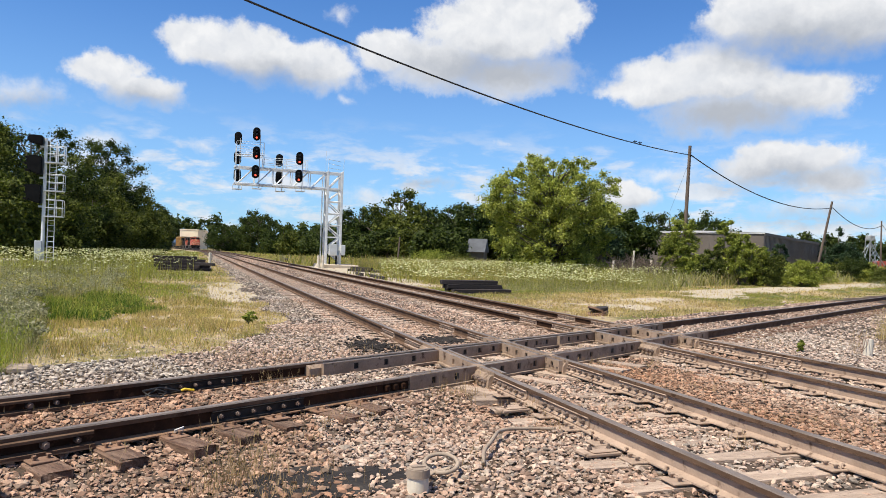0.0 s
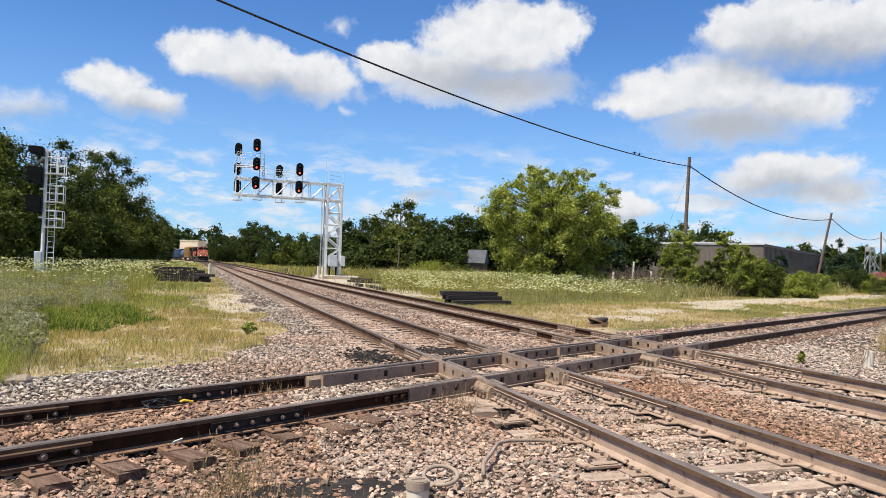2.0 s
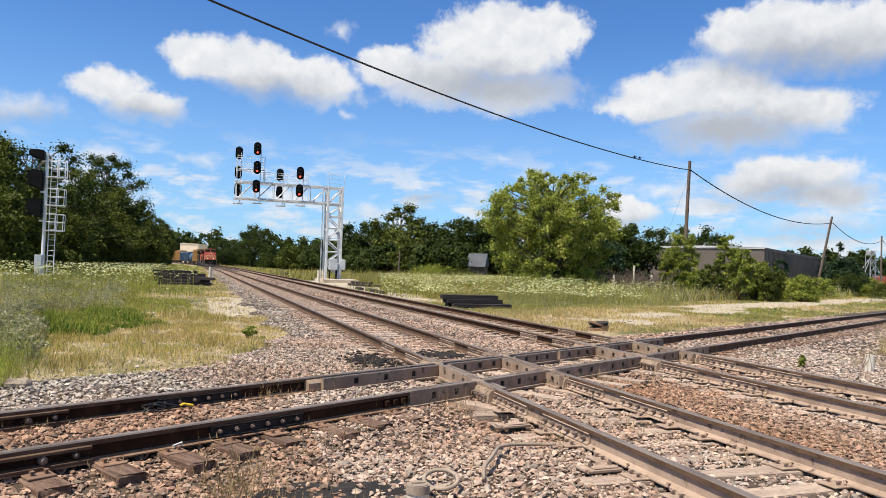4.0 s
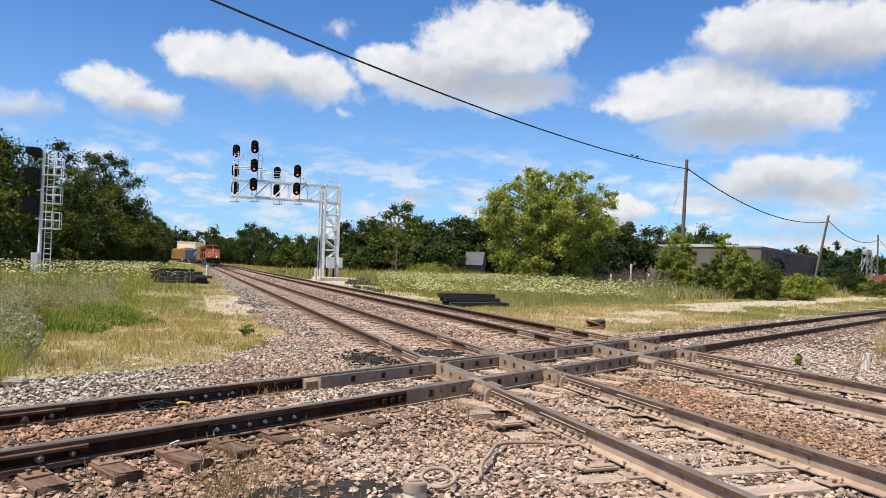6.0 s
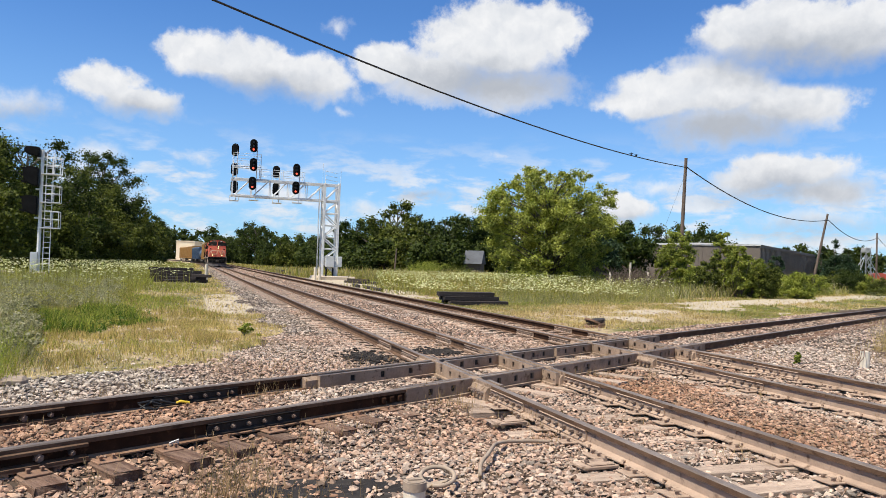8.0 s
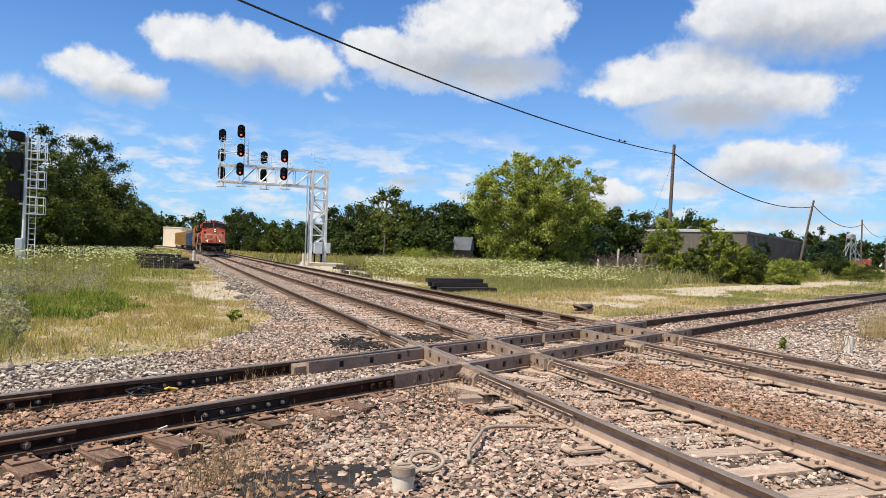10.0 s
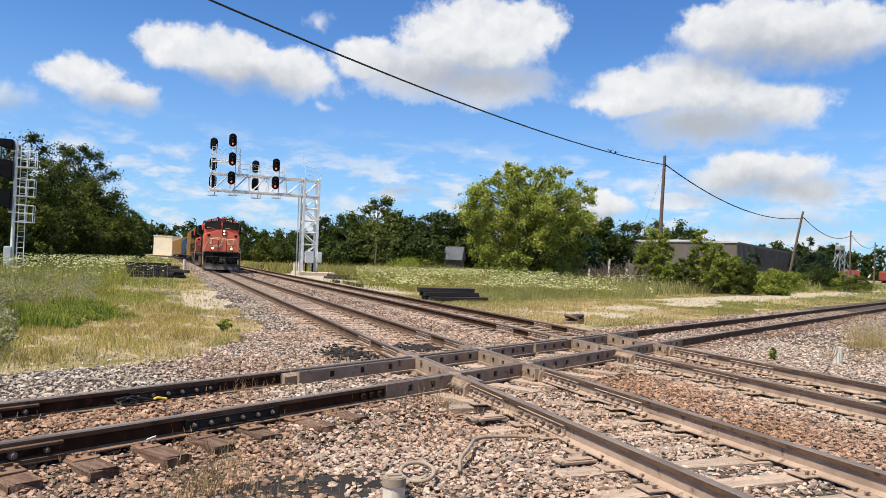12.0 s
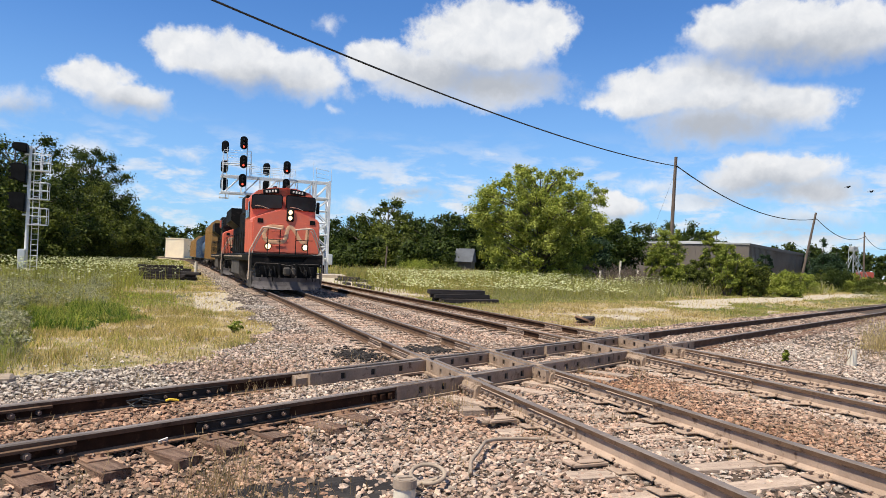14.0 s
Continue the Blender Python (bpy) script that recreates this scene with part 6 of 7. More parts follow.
def small_buildings():
    x, y = -5.8, 385.0
    t = thing("warehouse", pose(x, y, 0, 0, 0, -16), "beige flat-roofed warehouse beyond the trees", "building")
    bm = bmesh.new()
    box(bm, -6.2, 3.0, 0, 18, 0, 9.7)
    part("wall", bm, BEIGE, t)
    bm = bmesh.new()
    box(bm, -6.4, 3.2, -0.2, 18.2, 9.7, 10.1)
    part("roof_edge", bm, BEIGE, t)
    x, y, z = at_dir(21.7, 108)
    t = thing("cottage", pose(x, y, 0, 0, 0, -30), "small cottage with a grey shingle roof among trees", "house")
    bm = bmesh.new()
    box(bm, -1.2, 1.2, -2.0, 2.0, 0, 2.2)
    part("wall", bm, SHED_TRIM, t)
    bm = bmesh.new()
    prism(bm, [(-2.4, 2.1), (2.4, 2.1), (0, 4.1)], -1.4, 1.4, Matrix.Rotation(radians(90), 4, "Z"))
    part("roof", bm, SHINGLE, t)
    # feed mill tower far to the east
    x, y, z = at_dir(49.5, 230)
    t = thing("grain_leg_tower", pose(x, y, -2.2), "grey steel grain elevator tower with slanting chutes", "tower")
    bm = bmesh.new()
    for dx in (-1, 1):
        for dy in (-1, 1):
            rod(bm, (dx, dy, 0), (dx * 0.8, dy * 0.8, 12), 0.09, 6)
    for z in range(1, 12, 2):
        rod(bm, (-1, -1, z), (1, -1, z + 2), 0.06, 5)
        rod(bm, (1, -1, z), (-1, -1, z + 2), 0.06, 5)
    part("frame", bm, TOWER, t)
    bm = bmesh.new()
    box(bm, -1.0, 1.0, -0.8, 0.8, 11.4, 12.8, bevel=0.2)
    part("head_house", bm, TOWER, t)
    for s in (-1, 1):
        for k in (3.5, 7.0):
            bm = bmesh.new()
            rod(bm, (0, 0, 11.0), (s * k, 0, 3.0), 0.11, 8)
            part("chute", bm, TOWER, t)
    for k in range(2):
        x, y, z = at_dir(50.2 + k * 2.2, 300)
        t = thing("hopper_car", pose(x, y, 0, 0, 0, 60 - 90), "distant dull red hopper car", "freight car", "far hopper cars")
        bm = bmesh.new()
        prism(bm, [(-1.5, 1.4), (-0.9, 0.9), (0.9, 0.9), (1.5, 1.4), (1.5, 3.9), (1.0, 4.3), (-1.0, 4.3), (-1.5, 3.9)], -4, 4)
        part("body", bm, REDCAR, t)
        for yy in (-3, 3):
            bm = bmesh.new()
            rod(bm, (-0.8, yy, 0.45), (0.8, yy, 0.45), 0.45, 12)
            part("wheelset", bm, GRIME, t)


POLES = [((32.8, 38.1), 10.95, (0.25, -0.17)), ((68.7, 57.6), 9.6, (1.16, -1.24)), ((107.7, 83.4), 9.9, (0.1, 0.1)), ((146, 109), 9.9, (0.2, 0.1))]
POLE_0 = (-16.2, 3.0)


def build_poles():
    tops = []
    for (x, y), h, (lx, ly) in POLES:
        bm = bmesh.new()
        rod(bm, (x - lx, y - ly, -0.3), (x, y, h), 0.17, 12, 0.12)
        p = part("pole_shaft", bm, POLEWOOD, None)
        t = thing("utility_pole", Matrix.Identity(4), "weathered wooden utility pole leaning slightly in the weeds", "utility pole", "utility poles")
        p.parent = t
        bm = bmesh.new()
        rod(bm, (x - 0.02 - lx * 0.06, y - 0.25, h - 0.8), (x - lx * 0.06, y + 0.1, h - 0.8), 0.05, 8)
        part("cable_clamp", bm, BLACK, t)
        tops.append(Vector((x - lx * 0.07, y - 0.2, h - 0.78)))
    ends = [Vector((*POLE_0, 9.9))] + tops
    sags = (1.15, 1.5, 1.4, 1.3)
    c = thing("overhead_cable", Matrix.Identity(4), "thick black overhead cable sagging between the poles", "cable")
    for a, b, sag in zip(ends, ends[1:], sags):
        bm = bmesh.new()
        tube(bm, [a.lerp(b, k / 40) - Vector((0, 0, 4 * sag * (k / 40) * (1 - k / 40))) for k in range(41)], 0.034 if a is ends[0] else 0.045, 6)
        part("cable_span", bm, WIRE, c)
    bm = bmesh.new()
    tube(bm, [tops[0] + Vector((0, 0, -0.1)), Vector((29.2, 38.6, 0.2))], 0.008, 4)
    part("guy_wire", bm, WIRE, c)
    # hidden pole that holds the near end of the cable, off to the west
    bm = bmesh.new()
    rod(bm, (*POLE_0, -0.3), (*POLE_0, 10.3), 0.17, 12, 0.12)
    p = part("pole_shaft", bm, POLEWOOD, thing("utility_pole", Matrix.Identity(4), "weathered wooden utility pole", "utility pole", "utility poles"))
    return ends


build_trees()
metal_shed()
small_buildings()
CABLE_ENDS = build_poles()

# ---- grass, weeds ----
GRASS_STRAW = leaf_material("straw_grass", (0.30, 0.205, 0.09), (0.58, 0.44, 0.22), 0.4, 0.4)
GRASS_GREEN = leaf_material("fresh_grass", (0.14, 0.18, 0.026), (0.38, 0.39, 0.08), 0.4, 0.4)
GRASS_OLIVE = leaf_material("olive_weeds", (0.12, 0.125, 0.03), (0.37, 0.33, 0.095), 0.4, 0.45)
GRASS_CLOVER = leaf_material("clover_leaves", (0.03, 0.07, 0.014), (0.10, 0.165, 0.03), 0.35, 0.35)
GRASS_GREY = leaf_material("grey_green_weeds", (0.23, 0.205, 0.12), (0.44, 0.39, 0.24), 0.4, 0.35)
WEED_GREY = leaf_material("grey_weed_leaves", (0.13, 0.13, 0.08), (0.37, 0.34, 0.23), 0.35, 0.4)
PETAL = leaf_material("cream_flower_heads", (0.50, 0.50, 0.28), (0.72, 0.70, 0.50), 0.3, 0.2)
DRY = leaf_material("dry_stalks", (0.22, 0.145, 0.075), (0.38, 0.265, 0.15), 0.2, 0.3)


def in_view(x, y, pad=3.0):
    return abs(math.degrees(math.atan2(x - EYE.x, y - EYE.y)) - 19.5) < 33.5 + pad


def blade_quads(rng, P, H, W, lean=0.55):
    """One bent blade a place: a tapered quad."""
    n = len(P)
    a = rng.uniform(0, 2 * np.pi, n)
    u = np.stack([np.cos(a), np.sin(a), np.zeros(n)], 1) * W[:, None] / 2
    b = rng.uniform(0, 2 * np.pi, n)
    off = np.stack([np.cos(b), np.sin(b), np.zeros(n)], 1) * (H * lean * rng.uniform(0.15, 1.3, n))[:, None]
    up = np.zeros((n, 3))
    up[:, 2] = H
    tip = P + off + up
    return np.stack([P - u, P + u, tip + u * 0.15, tip - u * 0.15], 1).reshape(-1, 3)


LUSH = (6.7, 10.4, 1.25, 3.3)


def lush(x, y):
    return ((x + LUSH[0]) / LUSH[2]) ** 2 + ((y - LUSH[1]) / LUSH[3]) ** 2 < 0.8 + 1.7 * noise.noise((x * 0.9, y * 0.5, 0)) + 0.8 * noise.noise((x * 3, y * 2, 0))


def build_grass():
    rng = np.random.default_rng(21)
    sets = {"straw": ([], [], []), "green": ([], [], []), "olive": ([], [], []), "grey": ([], [], []), "clover": ([], [], [])}
    mats = {"straw": GRASS_STRAW, "green": GRASS_GREEN, "olive": GRASS_OLIVE, "grey": GRASS_GREY, "clover": GRASS_CLOVER}
    names = {"straw": "sun-dried straw-coloured grass", "green": "fresh green grass", "olive": "olive green weeds and grass", "grey": "grey-green tall weeds", "clover": "dark green clover patch"}

    def sow(x0, x1, y0, y1, per, wide, test):
        n = int((x1 - x0) * (y1 - y0) * per)
        for x, y, q, q2 in zip(rng.uniform(x0, x1, n), rng.uniform(y0, y1, n), rng.uniform(0, 1, n), rng.uniform(0, 1, n)):
            if not in_view(x, y):
                continue
            wob = 0.8 * noise.noise((x * 0.9, y * 0.9, 7))
            if ballast_zone(x - wob * 0.7, y + wob) and ballast_zone(x, y):
                continue
            if noise.noise((x * 1.7, y * 1.3, 20)) + 0.5 * noise.noise((x * 5, y * 5, 2)) < -0.22 and q2 > 0.25:      # worn gaps
                continue
            r = test(x, y, q, q2)
            if not r:
                continue
            kind, h, w = r
            if abs(x + 5.1) < 1.8 and 37.2 < y < 41.2:         # kept low by the heap of ties
                h *= 0.35
            if y > 90:
                h = min(h, 0.3)
            P, H, Wd = sets[kind]
            P.append((x, y, ground_z(x, y) - 0.02))
            H.append(h * (0.6 + 0.6 * q2) * (1.0 + 1.1 * noise.noise((x * 1.1, y * 0.8, 12)) + 0.5 * noise.noise((x * 3.1, y * 3.0, 4))))
            Wd.append(wide * w)

    def west(x, y, q, q2):
        g = grass_green(x, y)
        c = c_dist(x, y) + 0.8 * noise.noise((x * 0.8, y * 0.8, 2))
        edge = min(c - 3.7, 40) if y < 14 else 9
        fringe = -2.2 - x + 0.5 * noise.noise((y * 0.5, 0, 1))
        if q2 > 0.35 + 0.35 * max(0.0, min(edge, fringe * 1.5)):      # thins out towards the stones
            return None
        bare = (x + 3.2) ** 2 / 1.6 + (y - 19) ** 2 / 40.0 < 1 or (x + 4.6) ** 2 / 5 + (y - 23) ** 2 / 8 < 0.8
        if bare and q > 0.25:
            return None
        if lush(x, y):
            return ("clover", 0.17, 2.4) if q < 0.5 else ("green", 0.24, 1.3) if q < 0.85 else ("olive", 0.26, 1.2)
        if y > 27 and x < -3.8:
            return ("green" if q < 0.3 else "olive" if q < 0.75 else "grey", 0.18 if x > -6.5 else 0.42, 0.9)
        if x < (-6.6 - 0.19 * (y - 2.5) if y < 13 else -6.2 - 0.03 * y) + 0.55 * noise.noise((y * 0.4, x * 0.3, 3)):
            return ("grey" if q < 0.45 else "straw" if q < 0.65 else "olive", 0.27, 0.8)
        pick = q + 0.55 * g - (0.28 if edge < 2.2 or fringe < 1.3 else 0.12 if y < 7 else 0.06)
        if pick > 0.74:
            return ("green", 0.15, 1.2)
        if pick > 0.50:
            return ("olive", 0.14, 1.1)
        return ("straw", 0.11, 1.1)

    def east(x, y, q, q2):
        c, s = c_dist(x, y), c_along(x, y)
        if c < 2.6 or (5 < x < 11.8 and 41 < y < 64) or sandy(x, y) and q > 0.10:
            return None
        d = math.hypot(x - EYE.x, y - EYE.y)
        az = math.degrees(math.atan2(x - EYE.x, y - EYE.y))
        weeds = (d > 39 + 4 * noise.noise((az * 0.4, 0, 0)) and az < 37 and x > B_X + 5) or (c > 12 and s > 20)
        g = grass_green(x, y)
        if weeds:
            return ("olive" if q < 0.42 else "grey" if q < (0.85 if az > 24 else 0.65) else "straw" if q < 0.9 else "green", 0.2 + 0.55 * max(0.0, min(1.0, (d - 39) / 13)), 1.1)
        pick = q + 0.6 * g - (0.34 if d < 32 else 0.12)
        if pick > 0.72:
            return ("green", 0.10, 1.2)
        if pick > 0.52:
            return ("olive", 0.10, 1.1)
        return ("straw", 0.11, 1.0)

    sow(-9, -1.5, 0.2, 12, 760, 0.011, west)
    sow(-12, -1.5, 12, 26, 300, 0.017, west)
    sow(-19, -1.5, 26, 62, 85, 0.034, west)
    sow(-24, -1.5, 62, 90, 26, 0.08, west)
    sow(-34, 2, 90, 200, 6, 0.16, west)
    sow(5.5, 24, 8, 30, 260, 0.017, east)
    sow(5.5, 48, 30, 66, 80, 0.034, east)
    sow(24, 60, 14, 30, 40, 0.05, east)
    sow(48, 110, 20, 80, 12, 0.10, east)
    sow(6, 60, 66, 110, 10, 0.10, east)
    sow(2, 60, 110, 240, 3.5, 0.2, east)
    for key, (P, H, W) in sets.items():
        ob = quads("grass_" + key, blade_quads(rng, np.array(P), np.array(H), np.array(W)), mats[key])
        tagged(ob, names[key] + " beside the tracks", "grass", kind="stuff")


def build_flowers():
    """Wild carrot: thin stems under flat cream heads, thick in two strips."""
    rng = np.random.default_rng(31)
    stems, heads, h_side, S = [], [], [], []

    def plant(x, y, big, low=1.0):
        z = ground_z(x, y)
        h = rng.uniform(0.75, 1.2) * low
        stems.append((x, y, z)), h_side.append(h)
        tx, ty = x + rng.uniform(-0.08, 0.08), y + rng.uniform(-0.08, 0.08)
        for _ in range(4):
            a, r = rng.uniform(0, 6.28), rng.uniform(0.0, 0.035) * big
            cx, cy, cz, s = tx + math.cos(a) * r, ty + math.sin(a) * r, z + h + rng.uniform(-0.02, 0.02), 0.019 * big
            t1, t2 = rng.uniform(-0.4, 0.4, 2) * s
            heads.extend([(cx - s, cy - s, cz - t1), (cx + s, cy - s, cz - t2), (cx + s, cy + s, cz + t1), (cx - s, cy + s, cz + t2)])

    n = 0
    while n < 4200:
        x, y = rng.uniform(-22, -4.2), rng.uniform(8, 80)
        dens = min(1, max(0.0, (y - 8) / 26)) * (1 if x < -5.5 - 0.03 * y else 0.25)
        if in_view(x, y) and rng.uniform() < dens and not lush(x, y):
            plant(x, y, 1.0 + y / 70)
            n += 1
    n = 0
    while n < 3800:
        az, d = rng.uniform(14, 37), rng.uniform(40, 60)
        x, y, _ = at_dir(az, d)
        q = noise.noise((az * 0.35, d * 0.1, 9))
        if rng.uniform() < 0.35 + q + (0.3 if 17 < az < 31 else 0):
            plant(x, y, 1.7, 0.4 + 0.6 * max(0.0, min(1.0, (d - 39) / 13)))
            n += 1
    n = 0
    while n < 420:
        az, d = rng.uniform(38, 51), rng.uniform(54, 95)
        x, y, _ = at_dir(az, d)
        if c_dist(x, y) > 12:
            plant(x, y, 2.2)
            n += 1
    P = np.array(stems)
    quads_v = blade_quads(rng, P, np.array(h_side), np.full(len(P), 0.02), 0.08)
    tagged(quads("weed_stems", quads_v, GRASS_OLIVE), "thin green stems of flowering weeds", "weeds", kind="stuff")
    tagged(quads("weed_flowers", np.array(heads), PETAL), "flat cream wildflower heads over the weeds", "wildflowers", kind="stuff")


def dry_tuft(x, y, count, height, seed, spread=0.12):
    rng = np.random.default_rng(seed)
    P = np.array([(x, y, 0.0)]) + np.stack([rng.normal(0, spread, count), rng.normal(0, spread, count), np.full(count, -0.02)], 1)
    V = blade_quads(rng, P, height * rng.uniform(0.3, 1.1, count), np.full(count, 0.005), 0.45)
    tip = (V.reshape(-1, 4, 3)[:, 2] + V.reshape(-1, 4, 3)[:, 3]) / 2
    seedhead = blade_quads(rng, tip[::2] - np.array([0, 0, 0.05]), np.full(len(tip[::2]), 0.05), np.full(len(tip[::2]), 0.011), 0.3)
    return np.concatenate([V, seedhead])


def build_dry_weeds():
    spots = [(-3.95, -4.75, 150, 0.42, 0.14), (-4.15, -5.0, 110, 0.36, 0.12), (-3.75, -5.2, 60, 0.2, 0.12), (-3.45, -1.4, 120, 0.30, 0.22), (-3.05, -1.2, 70, 0.26, 0.2),
             (-2.4, -2.0, 60, 0.28, 0.18), (-1.35, -2.1, 70, 0.34, 0.16), (-1.6, -2.5, 50, 0.26, 0.2), (-0.7, -3.0, 60, 0.24, 0.14), (-2.9, -3.1, 40, 0.22, 0.2),
             (1.6, 0.0, 90, 0.22, 0.2), (2.1, 0.5, 60, 0.2, 0.2), (2.7, 1.3, 80, 0.24, 0.3), (-1.0, -3.9, 30, 0.2, 0.1), (0.1, -3.4, 40, 0.14, 0.15), (0.4, -4.9, 30, 0.2, 0.1),
             (-2.2, 0.2, 70, 0.2, 0.35), (-3.2, 1.1, 90, 0.22, 0.4), (-1.9, 1.6, 60, 0.2, 0.3), (-2.6, 3.2, 80, 0.25, 0.4), (8.7, 0.9, 140, 0.5, 0.35), (9.3, 0.6, 140, 0.5, 0.4),
             (7.0, 2.0, 60, 0.25, 0.3), (-5.6, -2.7, 40, 0.2, 0.2)]
    rng = np.random.default_rng(60)
    for k in range(150):          # thin stray stalks all over the stones
        x, y = rng.uniform(-7, 4), rng.uniform(-6, 3)
        if abs(x) > 0.9 and abs(c_dist(x, y)) > 0.9:
            spots.append((x, y, 9, 0.2, 0.07))
    V = np.concatenate([dry_tuft(x, y, int(n * 0.8), h * 0.8, 200 + i, s) for i, (x, y, n, h, s) in enumerate(spots)])
    tagged(quads("dry_weed", V, DRY), "dry brown weeds growing thinly in the ballast", "weeds", kind="stuff")
    V = np.concatenate([dry_tuft(11.35, 2.5, 420, 0.8, 401, 0.22), dry_tuft(11.75, 2.2, 300, 0.7, 402, 0.2)])
    tagged(quads("straw_tuft", V, GRASS_STRAW), "yellow grass tuft beside the white pipe", "grass", kind="stuff")
    V = np.concatenate([dry_tuft(-6.75, 0.15, 320, 0.55, 403, 0.13), dry_tuft(-7.0, 2.2, 300, 0.6, 404, 0.2), dry_tuft(-6.9, 1.1, 260, 0.6, 405, 0.18)])
    tagged(quads("green_tuft", V, GRASS_GREEN), "green grass tufts at the edge of the stones", "grass", kind="stuff")
    for i, (x, y, h, w) in enumerate(((-3.1, 6.3, 0.42, 0.6), (6.9, 0.9, 0.26, 0.14))):
        tree(x, y, -0.03, h, w, LEAF_BUSH, "small leafy green weed at the ballast's edge", 300 + i, 12, 40, 0.035, 0.0, kind="bush", name="weed", category="weed", group="green weeds", trunk=False)


def build_weed_leaves():
    """Low leafy weeds: small leaves in many tufts, thick where the field is rough."""
    rng = np.random.default_rng(77)
    kinds = {"grey": ([], []), "green": ([], []), "clover": ([], [])}
    mats = {"grey": WEED_GREY, "green": GRASS_OLIVE, "clover": GRASS_CLOVER}

    def tufts(count, x0, x1, y0, y1, size, test):
        for x, y, q in zip(rng.uniform(x0, x1, count), rng.uniform(y0, y1, count), rng.uniform(0, 1, count)):
            if not in_view(x, y) or ballast_zone(x, y) or sandy(x, y):
                continue
            k = test(x, y, q)
            if not k:
                continue
            kind, h = k
            r = size * (0.6 + 0.8 * q)
            for j in range(2 if h > 0.3 else 1):
                kinds[kind][0].append((x + rng.uniform(-0.5, 0.5) * r, y + rng.uniform(-0.5, 0.5) * r, ground_z(x, y) + h * (0.35 + 0.5 * j) * (0.6 + 0.6 * q)))
                kinds[kind][1].append(r)

    def west(x, y, q):
        rough = x < (-6.6 - 0.19 * (y - 2.5) if y < 13 else -6.2 - 0.03 * y) + 0.8 * noise.noise((y * 0.4, x * 0.3, 3))
        if lush(x, y):
            return ("clover", 0.16) if q < 0.75 else ("green", 0.2)
        if rough:
            return ("grey" if noise.noise((x * 0.5, y * 0.35, 40)) + 0.4 * q > 0.1 else "green", 0.42)
        return None

    def east(x, y, q):
        d = math.hypot(x - EYE.x, y - EYE.y)
        if c_dist(x, y) < 3 or (5 < x < 11.8 and 41 < y < 64):
            return None
        if d > 40:
            return ("grey" if noise.noise((x * 0.3, y * 0.3, 41)) + 0.3 * q > 0.12 else "green", 0.30 + 0.25 * min(1.0, (d - 40) / 12))
        return None

    tufts(3600, -9, -2, 2, 13, 0.10, west)
    tufts(2600, -13, -2, 13, 30, 0.18, west)
    tufts(2600, -20, -3, 30, 75, 0.32, west)
    tufts(4200, 8, 62, 32, 72, 0.34, east)
    for kind, (cs, rs) in kinds.items():
        V = np.concatenate([leaf_cloud(rng, cs[k::3], rs[k::3], 44, 0.013 + 0.007 * k) for k in range(3)])
        tagged(quads("weed_leaves", V, mats[kind], k=3), {"grey": "grey-green leaves of rough weeds in the field", "green": "olive leaves of low weeds among the grass", "clover": "dark green clover leaves in the grass"}[kind], "weeds", kind="stuff")


build_grass()
build_weed_leaves()
build_flowers()
build_dry_weeds()

# ---- loose things ----
def timber_pile(name, m, rows, label, length=2.6, seed=1, mat=None, category="timber pile"):
    """Old sleepers stacked by hand: each one its own piece."""
    rng = random.Random(seed)
    t = thing(name, m, label, category)
    for x, y, z, rz, rx in rows:
        bm = bmesh.new()
        L = length * rng.uniform(0.94, 1.03)
        box(bm, -L / 2, L / 2, -0.115, 0.115, 0, 0.18, pose(x, y, z, rx, 0, rz), bevel=0.014)
        for v in bm.verts:
            v.co += Vector((rng.uniform(-0.02, 0.02), rng.uniform(-0.008, 0.008), rng.uniform(-0.006, 0.006)))
        part("timber", bm, mat or TIE_DARK, t)
    return t


YELLOW_SLEEVE = material("yellow_plastic", [(0.75, 0.50, 0.03), (0.65, 0.42, 0.03)], 0.5, 20, 4, 0.0)
SCRAP = material("white_scrap", [(0.62, 0.60, 0.56), (0.5, 0.48, 0.45)], 0.8, 20, 8, 0.2)


